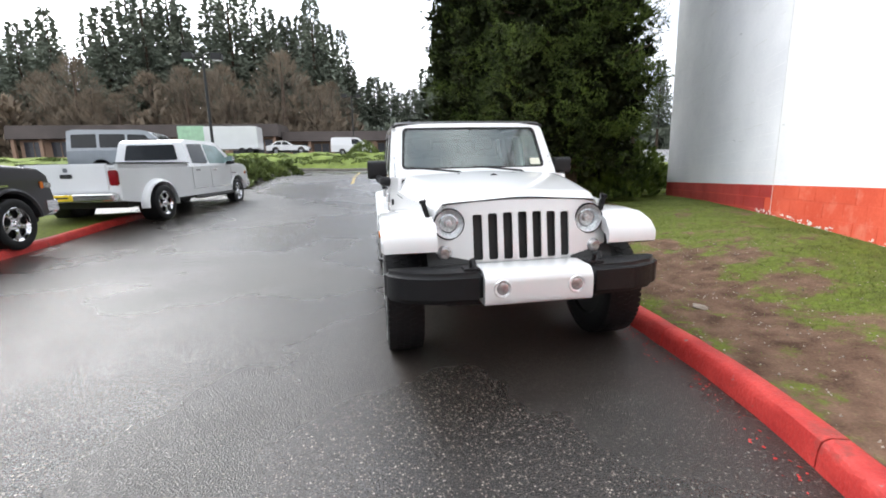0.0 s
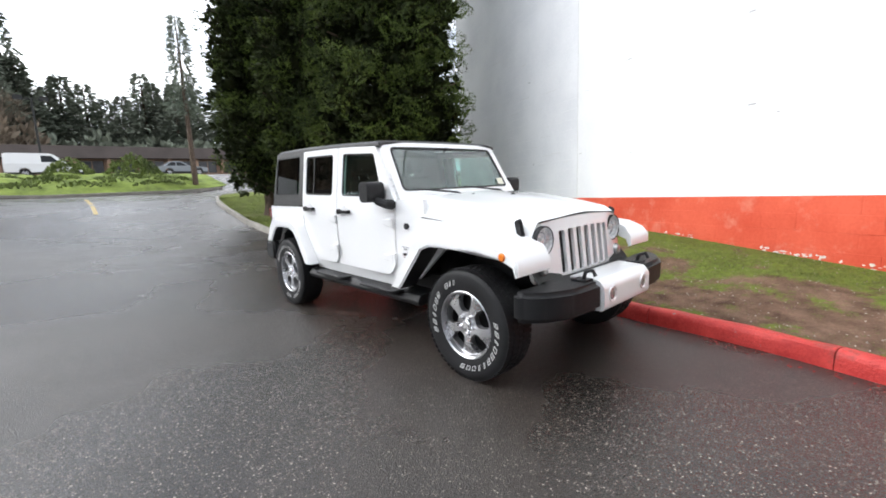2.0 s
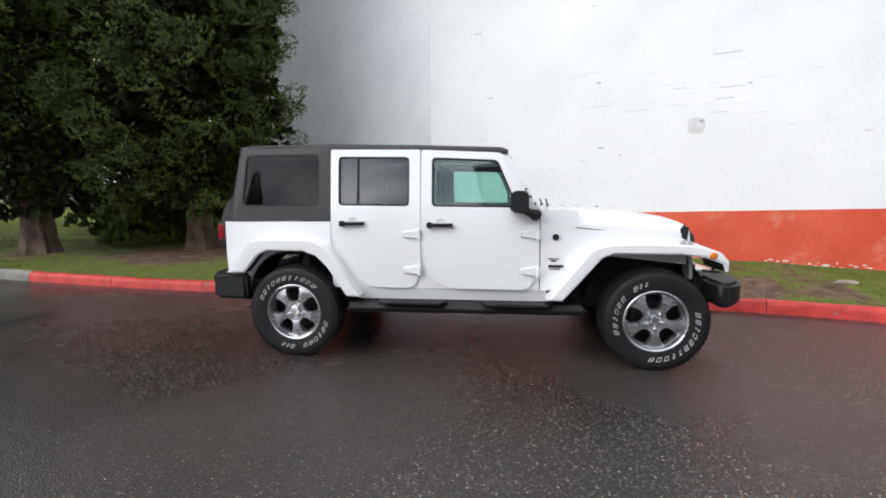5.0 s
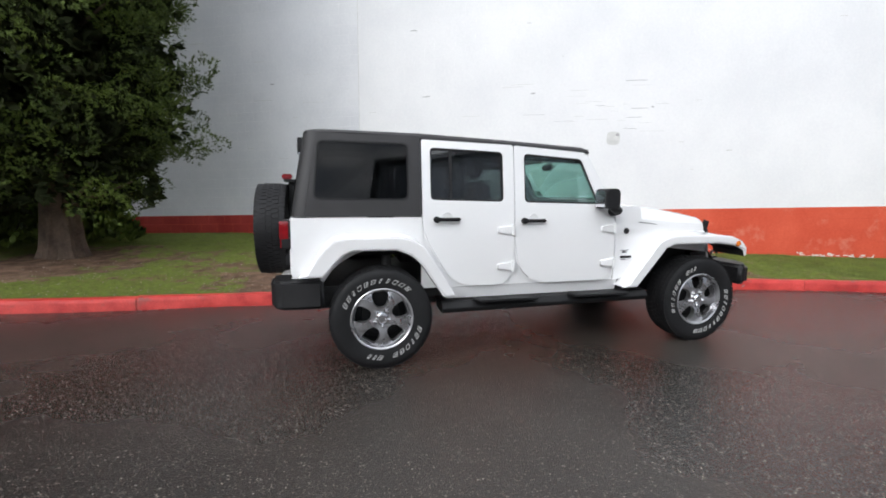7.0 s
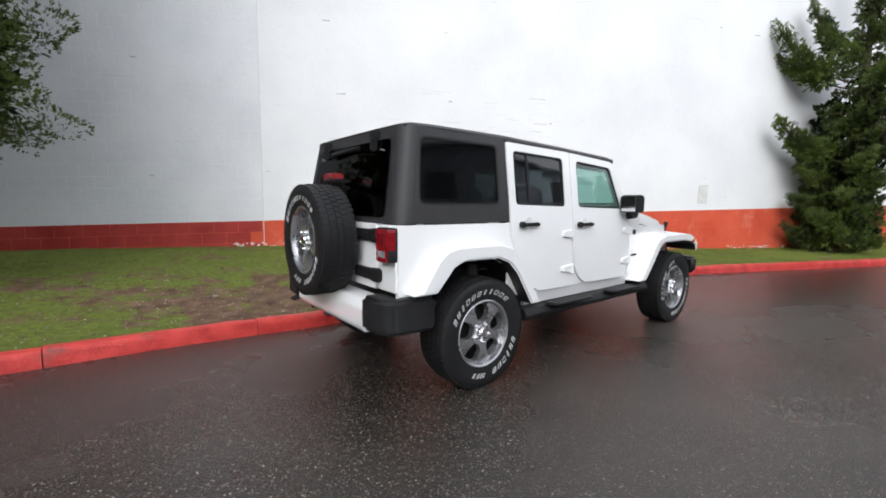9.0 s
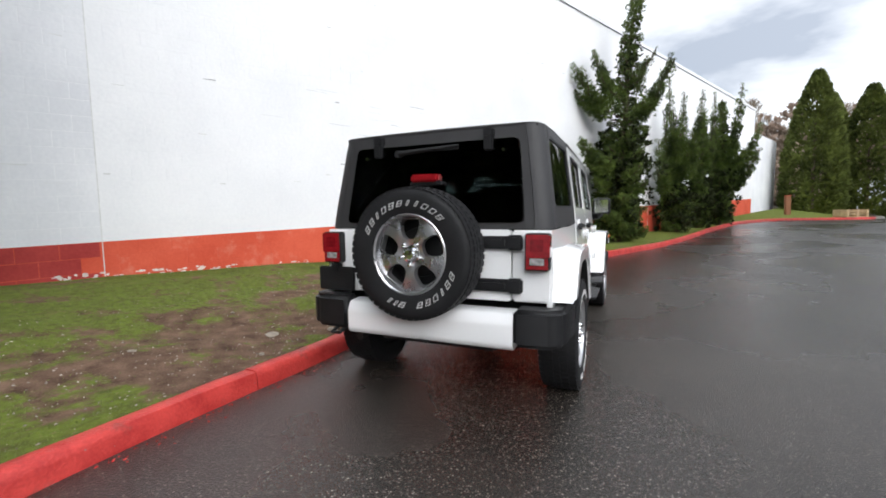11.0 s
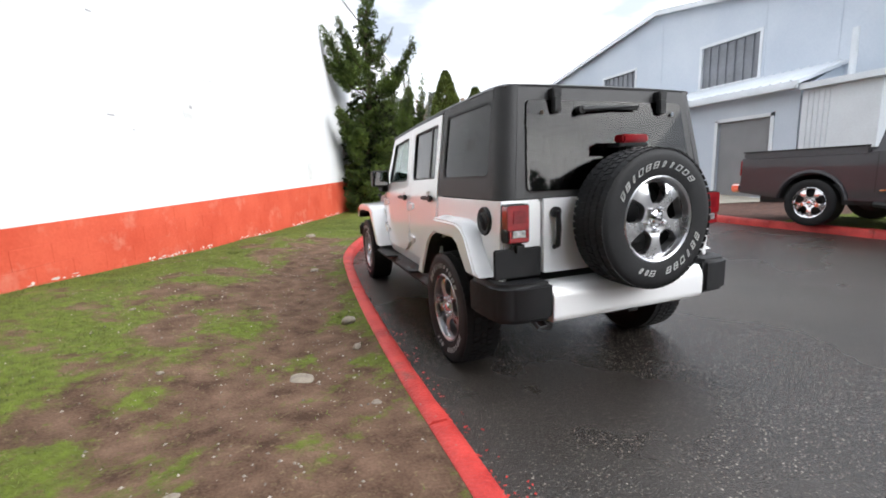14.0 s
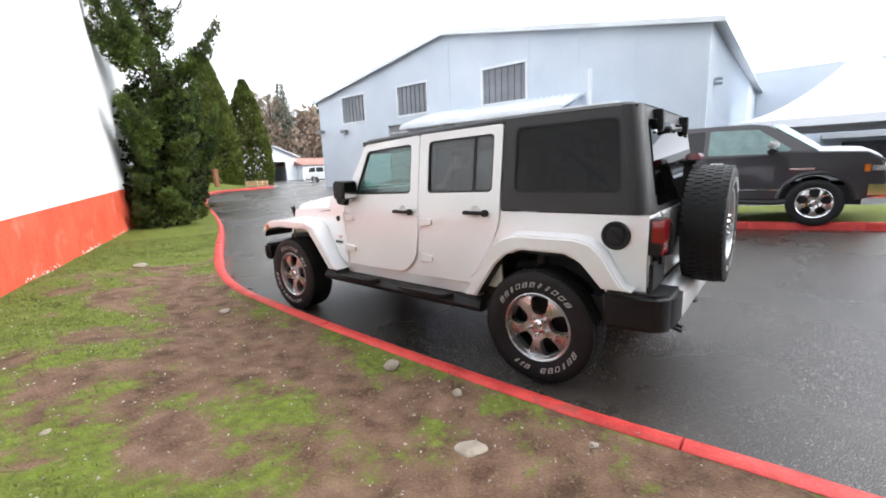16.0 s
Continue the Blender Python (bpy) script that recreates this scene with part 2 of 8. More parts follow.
REFLECTOR = mat("faceted_lamp_reflector", (0.80, 0.80, 0.82), 0.28, metal=0.45, var=0.30, scale=60, fine=45, bump=0.8)
CHROME = mat("chrome", (0.78, 0.78, 0.80), 0.08, metal=1.0, var=0.02)
BLACK = mat("matt_black_steel", (0.012, 0.012, 0.012), 0.6, var=0.2)
SEAT = mat("black_seat_cloth", (0.025, 0.024, 0.024), 0.85, var=0.2, fine=200, bump=0.3)
RED_LENS = mat("red_lamp_lens", (0.23, 0.008, 0.012), 0.12, var=0.15, scale=20, coat=0.6)
CLEAR_LENS = mat("clear_lamp_lens", (0.42, 0.41, 0.41), 0.12, metal=0.4, var=0.45, scale=35, coat=0.6)
ORANGE = mat("amber_lens", (0.62, 0.16, 0.015), 0.2, var=0.1, coat=0.5)
GLASS_TINT = glass("dark_tinted_glass", (0.32, 0.33, 0.34), 0.04)
GLASS_DARK = glass("very_dark_tinted_glass", (0.17, 0.175, 0.18), -0.028)
GLASS_CLEAR = glass("greenish_car_glass", (0.77, 0.93, 0.885), 0.03)
GLASS_SCREEN = glass("greenish_windscreen", (0.70, 0.82, 0.80), 0.08)
GLASS_LAMP = glass("lamp_cover_glass", (0.93, 0.95, 0.96))


# ---- mesh helpers ----
def part(name, bm, material, parent=None, label="", angle=32):
    """Links a bmesh as one mesh object, under a thing or a part."""
    me = bpy.data.meshes.new(name)
    bm.to_mesh(me)
    bm.free()
    for mm in material if isinstance(material, (list, tuple)) else [material]:
        me.materials.append(mm)
    me.shade_smooth()
    me.set_sharp_from_angle(angle=radians(angle))
    ob = new(name, me)
    ob.parent = parent
    return tagged(ob, label)


def pieces(name, verts, faces, material, parent=None, label="", smooth=False):
    """Links plain lists of corners and faces as one mesh object."""
    me = bpy.data.meshes.new(name)
    me.from_pydata(verts, [], faces)
    me.materials.append(material)
    if smooth:
        me.shade_smooth()
    ob = new(name, me)
    ob.parent = parent
    return tagged(ob, label)


def share(name, mesh, m, parent=None, label=""):
    """An object of its own on a mesh that alike pieces share."""
    ob = new(name, mesh)
    ob.parent = parent
    ob.matrix_local = m
    return tagged(ob, label)


def thing(name, label, category, m=None, group="", kind=""):
    ob = new(name)
    ob.empty_display_size = 0.2
    if m is not None:
        ob.matrix_world = m
    return tagged(ob, label, category, group, kind)


def rounded(poly, r, n=3):
    """A polygon with its corners rounded by r (one value or one for each)."""
    out, k = [], len(poly)
    for i in range(k):
        ri = r[i] if isinstance(r, (list, tuple)) else r
        p, a, b = (Vector(poly[j % k]) for j in (i, i - 1, i + 1))
        da, db = (a - p), (b - p)
        d = min(ri, da.length * 0.49, db.length * 0.49)
        if d < 1e-4:
            out.append(tuple(p))
            continue
        s, e = p + da.normalized() * d, p + db.normalized() * d
        for j in range(n + 1):
            u = j / n
            out.append(tuple(s * (1 - u) ** 2 + p * 2 * u * (1 - u) + e * u * u))
    return out


def oval(cx, cy, rx, ry, n=24):
    return [(cx + rx * math.cos(2 * math.pi * i / n), cy + ry * math.sin(2 * math.pi * i / n)) for i in range(n)]


def sheet(outer, holes, fn, back, cuts=()):
    """A flat outline with openings, laid on a surface by fn(u, v), with the thickness given by the vector or function back."""
    bm = bmesh.new()
    edges = []
    for loop in [outer, *holes]:
        vs = [bm.verts.new((p[0], p[1], 0)) for p in loop]
        edges += [bm.edges.new((vs[i], vs[(i + 1) % len(vs)])) for i in range(len(vs))]
    bmesh.ops.triangle_fill(bm, use_beauty=True, use_dissolve=False, edges=edges, normal=(0, 0, 1))
    for axis, val in cuts:
        co = (val, 0, 0) if axis == "u" else (0, val, 0)
        no = (1, 0, 0) if axis == "u" else (0, 1, 0)
        bmesh.ops.bisect_plane(bm, geom=bm.verts[:] + bm.edges[:] + bm.faces[:], plane_co=co, plane_no=no)
    uv = {v: (v.co.x, v.co.y) for v in bm.verts}
    res = bmesh.ops.extrude_face_region(bm, geom=bm.faces[:], use_keep_orig=True)
    fresh = [e for e in res["geom"] if isinstance(e, bmesh.types.BMVert)]
    for v in fresh:
        u, w = v.co.x, v.co.y
        v.co = Vector(fn(u, w)) + Vector(back(u, w) if callable(back) else back)
    for v, (u, w) in uv.items():
        v.co = fn(u, w)
    bmesh.ops.recalc_face_normals(bm, faces=bm.faces[:])
    return bm


def prism(poly, axis, lo, hi, bevel=0.0, seg=2):
    """A polygon extruded along an axis: x takes (y, z), y takes (x, z), z takes (x, y)."""
    def at(p, d):
        return {"x": (d, p[0], p[1]), "y": (p[0], d, p[1]), "z": (p[0], p[1], d)}[axis]
    bm = bmesh.new()
    a = [bm.verts.new(at(p, lo)) for p in poly]
    b = [bm.verts.new(at(p, hi)) for p in poly]
    k = len(poly)
    bm.faces.new(a)
    bm.faces.new(b[::-1])
    for i in range(k):
        bm.faces.new((a[i], b[i], b[(i + 1) % k], a[(i + 1) % k]))
    bmesh.ops.recalc_face_normals(bm, faces=bm.faces[:])
    if bevel:
        bmesh.ops.bevel(bm, geom=bm.edges[:], offset=bevel, segments=seg, affect="EDGES", clamp_overlap=True)
    return bm


def box(x0, x1, y0, y1, z0, z1, bevel=0.0, seg=2):
    return prism([(x0, y0), (x1, y0), (x1, y1), (x0, y1)], "z", z0, z1, bevel, seg)


def merge(bm, other, m=None):
    """Adds another bmesh, moved by m, to bm."""
    if m is not None:
        bmesh.ops.transform(other, matrix=m, verts=other.verts[:])
    me = bpy.data.meshes.new("joined")
    other.to_mesh(me)
    other.free()
    bm.from_mesh(me)
    bpy.data.meshes.remove(me)
    return bm


def lathe(profile, n=48, closed=False):
    """A profile of (radius, x) turned round the x axis."""
    bm = bmesh.new()
    rings = []
    for r, x in profile:
        rings.append([bm.verts.new((x, r * math.sin(2 * math.pi * i / n), r * math.cos(2 * math.pi * i / n))) for i in range(n)])
    if closed:
        rings.append(rings[0])
    for a, b in zip(rings, rings[1:]):
        for i in range(n):
            bm.faces.new((a[i], a[(i + 1) % n], b[(i + 1) % n], b[i]))
    bmesh.ops.remove_doubles(bm, verts=bm.verts[:], dist=1e-5)
    bmesh.ops.recalc_face_normals(bm, faces=bm.faces[:])
    return bm


def grid(fn, nu, nv):
    """A sheet of (nu x nv) cells through the points fn(u, v), u and v from 0 to 1."""
    bm = bmesh.new()
    vs = [[bm.verts.new(fn(i / nu, j / nv)) for j in range(nv + 1)] for i in range(nu + 1)]
    for i in range(nu):
        for j in range(nv):
            bm.faces.new((vs[i][j], vs[i + 1][j], vs[i + 1][j + 1], vs[i][j + 1]))
    return bm


def thicken(bm, d):
    bmesh.ops.recalc_face_normals(bm, faces=bm.faces[:])
    bmesh.ops.solidify(bm, geom=bm.faces[:], thickness=d)
    return bm


def tube(points, r, n=8, cap=True):
    """A round bar along points; r one radius or one for each point."""
    bm = bmesh.new()
    rings = []
    pts = [Vector(p) for p in points]
    for i, p in enumerate(pts):
        d = (pts[min(i + 1, len(pts) - 1)] - pts[max(i - 1, 0)]).normalized()
        a = d.orthogonal().normalized() if i == 0 else (rings_a - d * rings_a.dot(d)).normalized()
        rings_a = a
        b = d.cross(a)
        ri = r[i] if isinstance(r, (list, tuple)) else r
        rings.append([bm.verts.new(p + (a * math.cos(2 * math.pi * k / n) + b * math.sin(2 * math.pi * k / n)) * ri) for k in range(n)])
    for a, b in zip(rings, rings[1:]):
        for k in range(n):
            bm.faces.new((a[k], a[(k + 1) % n], b[(k + 1) % n], b[k]))
    if cap:
        bm.faces.new(rings[0][::-1])
        bm.faces.new(rings[-1])
    bmesh.ops.recalc_face_normals(bm, faces=bm.faces[:])
    return bm


def lerp(x, table):
    return float(np.interp(x, [a for a, _ in table], [b for _, b in table]))


# ---- the lie of the land ----
FALL = [(-120, 2.0), (-80, 1.2), (-60, 0.7), (-40, 0.45), (-28, 0.40), (-20, 0.38), (-10, 0.1), (-5, 0.02), (-2, 0), (2, 0), (4, 0.08),
        (6, 0.2), (11, 0.38), (14, 0.65), (17.5, 1.05), (22, 1.2), (30, 1.35), (34, 2.0), (39, 2.9), (50, 3.0), (70, 3.4), (200, 5)]
# how far the near kerb's side of the roadway lies above or below that
NEAR_SIDE = [(-14, 0), (-8, 0.05), (-5, 0.05), (-2, 0), (2.8, 0), (4.4, -0.04), (6, -0.075), (12, -0.075), (18, 0)]


def lie(x, y):
    """The height of the roadway and of the land beyond it."""
    def ease(t):
        t = min(1.0, max(0.0, t))
        return t * t * (3 - 2 * t)
    return lerp(y, FALL) + 0.3 * ease((-x - 9) / 3) * ease((-y - 3) / 8) * ease((y + 24) / 10) + 0.10 * ease((-x - 3) / 3) + lerp(y, NEAR_SIDE) * ease((x + 4) / 4)


# The block wall runs along WD from WO; WN points to the roadway.
WANG = math.atan(0.455)
WO, WD, WN = Vector((3.14, -3.34)), Vector((math.sin(WANG), math.cos(WANG))), Vector((-math.cos(WANG), math.sin(WANG)))
WALL_FROM, WALL_TO, WALL_TOP = -27.4, 12.0, 7.3


def wall_point(s, d=0.0):
    """A place s metres along the wall, d metres out from its face."""
    p = WO + WD * s + WN * d
    return p.x, p.y


def course(s):
    """How far the courses have dropped at s."""
    return 1.085 - 0.027 * s


def wall_foot(s):
    return lerp(s, [(-40, 1.35), (-27, 0.9), (-15, 0.45), (-8, 0.28), (-3, 0.30), (0, 0.33), (2.5, 0.42), (5, 0.48), (8, 0.47), (12, 0.36), (16, 0.4)])


# The near kerb's foot at the roadway, from the far drive to the entrance.
KERB = [(-19.2, -43), (-15.4, -30.5), (-14.7, -28.6), (-12.8, -27.2), (-10.6, -26.4), (-8.6, -25), (-7, -22.2), (-5.3, -18.4), (-4.2, -15.8), (-3.3, -13.2), (-2.4, -10.7), (-1.43, -8.3), (-0.49, -6.25), (0.20, -4.75),
        (0.66, -3.65), (0.96, -2.6), (1.08, -1.5), (1.17, 0), (1.21, 1.3), (1.22, 2.44), (1.22, 3.73), (1.17, 4.9), (1.18, 6.4), (1.28, 8.2), (1.52, 10.2), (1.8, 12.4), (2, 14.4), (2.3, 16.6), (3.1, 18.8), (4.8, 20.6),
        (8, 21.8), (14, 22.6), (24, 23.4)]
# The far kerb, with a gap at the roller door's drive.
KERB_WEST_A = [(-6.42, 7.0), (-6.44, 6.0), (-6.47, 4.4), (-6.5, 2.7), (-6.55, 1.4), (-6.62, 0.2), (-6.72, -1.1), (-6.86, -2.4), (-7.1, -3.6), (-7.5, -4.95)]
KERB_WEST_B = [(-8.7, -7.3), (-8.95, -8.4), (-9.35, -9.6), (-9.9, -10.9), (-10.6, -12.5), (-11.1, -14.2)]



def resample(line, step):
    """Points at even steps along a smooth line through the given ones."""
    pts = [Vector(p) for p in line]
    dense = []
    for i in range(len(pts) - 1):
        p0, p1, p2, p3 = pts[max(i - 1, 0)], pts[i], pts[i + 1], pts[min(i + 2, len(pts) - 1)]
        for k in range(20):
            t = k / 20
            dense.append(0.5 * (2 * p1 + (p2 - p0) * t + (2 * p0 - 5 * p1 + 4 * p2 - p3) * t * t + (3 * p1 - p0 - 3 * p2 + p3) * t ** 3))
    dense.append(pts[-1])
    out, run = [dense[0]], 0.0
    for a, b in zip(dense, dense[1:]):
        run += (b - a).length
        if run >= step:
            out.append(b)
            run = 0.0
    return out


def kerb_x(y, line=KERB):
    return float(np.interp(y, [p[1] for p in line], [p[0] for p in line]))


def even(lo, hi, n):
    return [lo + (hi - lo) * i / n for i in range(n + 1)]


# ---- ground ----
def ground():
    xs = [-600, -250, -120, -80, -55, -40] + even(-30, 30, 60) + [40, 55, 80, 120, 250, 600]
    ys = [-600, -250, -120, -80, -60, -48] + even(-40, 44, 168) + [50, 60, 70, 90, 130, 200, 600]
    verts = [(x, y, lie(x, y)) for x in xs for y in ys]
    n = len(ys)
    faces = [(i * n + j, (i + 1) * n + j, (i + 1) * n + j + 1, i * n + j + 1) for i in range(len(xs) - 1) for j in range(n - 1)]
    tagged(pieces("road", verts, faces, ASPHALT, smooth=True), "wet dark asphalt roadway with pale stone chips and puddles", "road", kind="structure")


ground()


def fbm(x, y, s):
    return sum(noise.noise((x * 0.75 * 2.1 ** k, y * 0.75 * 2.1 ** k, s + k * 7.3)) / 1.8 ** k for k in range(4))


def greenness(x, y):
    """Above 0 where turf has lasted; below 0 where the soil is bare."""
    u = (x - kerb_x(y)) / 3.2
    g = 0.17 * fbm(x, y, 1.7) + 0.26 * fbm(x * 3.2, y * 3.2, 9.1) + 0.025
    g += 0.09 * min(1, max(0, (u - 0.55) * 3)) + 0.30 * min(1, max(0, (y - 3.2) / 1.2)) + 0.22 * min(1, max(0, (-y - 4.2) / 1.5))
    g -= 0.22 * math.exp(-((u - 0.22) / 0.16) ** 2) * (1 if -4.5 < y < 3.0 else 0)
    for tx, ty, a, r in ((3.6, 6.0, 0.7, 1.7), (2.95, 8.7, 0.5, 0.8), (2.95, 11.7, 0.5, 0.9)):
        g -= a * math.exp(-(math.hypot(x - tx, y - ty) / r) ** 2)
    return g


def lawn():
    """The worn turf between the near kerb and the wall, and past the wall's end."""
    ys = even(-42, 21, 420)
    nu = 44
    verts, faces, green = [], [], []
    for y in ys:
        x0 = kerb_x(y) + 0.13
        s = (y - WO.y) / WD.y
        x1 = WO.x + WD.x * s + 0.05 if s < WALL_TO + 1 else 24
        if x1 < x0 + 0.3:
            x1 = x0 + 0.3
        z0, z1 = lie(0, y) + 0.125, wall_foot(s) if s < WALL_TO + 1 else lie(0, y) + 0.35
        for i in range(nu + 1):
            u = i / nu
            x = x0 + (x1 - x0) * u
            e = u * u * (3 - 2 * u)
            z = z0 + (z1 - z0) * e
            edge = min(1.0, u * 6) * min(1.0, (1 - u) * 12)
            z += edge * (0.05 * noise.noise((x * 0.9, y * 0.9, 0)) + 0.02 * noise.noise((x * 3.1, y * 3.1, 5)))
            verts.append((x, y, z))
            g = greenness(x, y) + 0.05
            green.append(g)
    n = nu + 1
    for j in range(len(ys) - 1):
        for i in range(nu):
            a = j * n + i
            faces.append((a, a + 1, a + n + 1, a + n))
    ob = pieces("lawn", verts, faces, TURF, smooth=True)
    ob.data.attributes.new("green", "FLOAT", "POINT").data.foreach_set("value", green)
    tagged(ob, "worn lawn of bare brown soil and patchy green grass", "lawn", kind="structure")
    return ob


LAWN = lawn()


def kerb_run(name, line, paint, label, into, step=1.28, lift=0.0, red_from=-1e9, red_to=1e9):
    """A kerb of cast lengths; into: +1 when the land lies to the right of the line's way."""
    run = thing(name, label, "kerb", kind="structure")
    pts = resample(line, step / 6)
    k = 6
    i, n = 0, 0
    rng = random.Random(len(line))
    while i + k < len(pts):
        seg = pts[i:i + k + 1]
        bm = bmesh.new()
        rows = []
        for j, p in enumerate(seg):
            q = pts[min(i + j + 1, len(pts) - 1)] - pts[max(i + j - 1, 0)]
            q.normalize()
            side = Vector((q.y, -q.x)) * into
            shift = 0.004 if j == 0 else (-0.004 if j == k else 0)
            p = p + q * shift
            w = [rng.uniform(-0.006, 0.006) for _ in range(3)]
            z = lie(p.x, p.y) + lift
            prof = [(0.0 + w[0], -0.12), (0.012 + w[0], 0.085), (0.03 + w[1], 0.128 + w[1] * 0.6), (0.055, 0.138 + w[2]), (0.125, 0.139 + w[2]), (0.145, 0.128), (0.15, -0.1)]
            rows.append([bm.verts.new((p.x + side.x * a, p.y + side.y * a, z + b)) for a, b in prof])
        for a, b in zip(rows, rows[1:]):
            for m in range(len(a) - 1):
                bm.faces.new((a[m], a[m + 1], b[m + 1], b[m]))
        bm.faces.new(rows[0][::-1])
        bm.faces.new(rows[-1])
        bmesh.ops.recalc_face_normals(bm, faces=bm.faces[:])
        mid = seg[k // 2]
        red = red_from < mid.y < red_to
        part("kerbstone", bm, KERB_RED if red else KERB_GREY, run, "" if red else "bare grey concrete kerbstone", angle=50)
        i += k
        n += 1
    return run


kerb_run("kerb_near", KERB, KERB_RED, "red-painted concrete kerb with chipped edges and joints", 1, red_from=-28.4, red_to=7.1)
kerb_run("kerb_far", KERB_WEST_A, KERB_RED, "red-painted concrete kerb by the parked pickup", 1, step=1.5)
kerb_run("kerb_bed", KERB_WEST_B, KERB_GREY, "weathered concrete kerb with a red end at the bark bed", 1, red_from=-8.9)


# ---- the long block wall ----
def block_wall():
    wall = thing("wall_east", "long white-painted concrete block wall with an orange-red base band", "wall", kind="structure")
    # core behind the blocks
    bm = bmesh.new()
    def slab(s0, s1, d0, d1, z0, z1):
        c = [wall_point(s0, d0), wall_point(s1, d0), wall_point(s1, d1), wall_point(s0, d1)]
        return prism(c, "z", z0, z1)
    merge(bm, slab(WALL_FROM, WALL_TO, -0.30, -0.0014, -0.5, WALL_TOP - 0.02))
    part("wall_core", bm, WALL_WHITE, wall, "painted mortar core")
    c = [(*wall_point(WALL_FROM, -0.0012), z) for z in (-0.4, course(WALL_FROM) - 0.002)] + [(*wall_point(WALL_TO, -0.0012), z) for z in (course(WALL_TO) - 0.002, -0.4)]
    pieces("red_mortar", c, [(0, 1, 2, 3)], WALL_RED, wall, "red painted mortar")
    # coping
    part("coping", slab(WALL_FROM - 0.1, WALL_TO + 0.02, -0.36, 0.05, WALL_TOP - 0.02, WALL_TOP + 0.1), WALL_GREY, wall, "thin metal parapet coping")
    # blocks of the white wall, joined
    step, rise, gap = 0.406, 0.203, 0.0015
    rng = random.Random(4)

    def block(s, z, w, h, d=0.0, r=0.006):
        """Corners and faces of one block with a chamfered front."""
        a = [(s, z, -0.005), (s + w, z, -0.005), (s + w, z + h, -0.005), (s, z + h, -0.005)]
        b = [(s + r, z + r, d), (s + w - r, z + r, d), (s + w - r, z + h - r, d), (s + r, z + h - r, d)]
        vs = []
        for q, y, o in a + b:
            x0, y0 = wall_point(q, o)
            vs.append((x0, y0, y + course(q) - 1.085))
        return vs, [(4, 5, 6, 7), (0, 1, 5, 4), (1, 2, 6, 5), (2, 3, 7, 6), (3, 0, 4, 7)]

    for name, lo, hi, material, label in (("white_blocks", WALL_FROM, 5.05, WALL_WHITE, "clean white-painted blocks"), ("grey_blocks", 5.05, WALL_TO, WALL_GREY, "weathered greyish white blocks")):
        vs, fs = [], []
        z, row = 1.085, 0
        while z < WALL_TOP + 0.45:
            s = lo - (step / 2 if row % 2 else 0)
            while s < hi:
                a, b = max(s, lo), min(s + step - gap, hi)
                top = min(z + rise - gap, WALL_TOP - 0.02 - course((a + b) / 2) + 1.085)
                if b - a > 0.02 and top - z > 0.03:
                    v, f = block(a, z, b - a, top - z, rng.uniform(-0.0004, 0.0004), 0.001 if hi < 6 else 0.0035)
                    k = len(vs)
                    vs += v
                    fs += [[q + k for q in g] for g in f]
                s += step
            z += rise
            row += 1
        ob = pieces(name, vs, fs, material, wall, label)
        tagged(ob, kind="stuff")
    # the red band: single blocks where the way passes, the rest joined
    vs, fs, vo, fo = [], [], [], []
    for row in range(7):
        z = 1.085 - rise * (row + 1)
        s = WALL_FROM - (step / 2 if row % 2 else 0)
        while s < WALL_TO:
            a, b = max(s, WALL_FROM), min(s + step - gap, WALL_TO)
            if b - a > 0.03 and z + rise + course(a) - 1.085 > wall_foot(a) - 0.1:
                v, f = block(a, z, b - a, rise - gap, rng.uniform(0.0, 0.004), 0.005)
                if -7.5 < s < 7 and row < 5:
                    RED_BLOCKS.append((v, f, WALL_RED_OLD if s > 4.9 else WALL_RED))
                else:
                    vl, fl = (vo, fo) if s > 4.9 else (vs, fs)
                    k = len(vl)
                    vl += v
                    fl += [[q + k for q in g] for g in f]
            s += step
    tagged(pieces("red_blocks", vs, fs, WALL_RED, wall, "orange-red painted base blocks"), kind="stuff")
    tagged(pieces("old_red_blocks", vo, fo, WALL_RED_OLD, wall, "older dark red base blocks"), kind="stuff")
    return wall


RED_BLOCKS = []
WALL = block_wall()


def wall_rest():
    """The rest of the building behind the long wall, and its lower far end."""
    a, b = wall_point(WALL_TO, -0.012), wall_point(WALL_TO, -30)
    c, d = wall_point(WALL_TO - 0.3, -0.31), wall_point(WALL_TO - 0.3, -30)
    tagged(part("wall_north", prism([a, b, d, c], "z", -0.5, WALL_TOP), WALL_GREY), "greyish white end wall of the block building", "wall", kind="structure")
    c = [wall_point(WALL_FROM, -0.31), wall_point(WALL_TO - 0.3, -0.31), wall_point(WALL_TO - 0.3, -30), wall_point(WALL_FROM, -30)]
    tagged(part("roof", prism(c, "z", WALL_TOP - 0.4, WALL_TOP - 0.2), WALL_GREY), "flat roof of the block building", "roof", kind="structure")
    c = [wall_point(-36, -0.5), wall_point(WALL_FROM, -0.5), wall_point(WALL_FROM, -0.8), wall_point(-36, -0.8)]
    tagged(part("wall_south", prism(c, "z", -0.5, 6.3), WALL_GREY), "lower white end of the block building", "wall", kind="structure")
    c = [wall_point(-36, -0.82), wall_point(-36.3, -0.5), wall_point(-36.3, -20), wall_point(-36, -20)]
    tagged(part("wall_back", prism(c, "z", -0.5, 6.2), WALL_GREY), "plain grey-white return wall", "wall", kind="structure")


wall_rest()


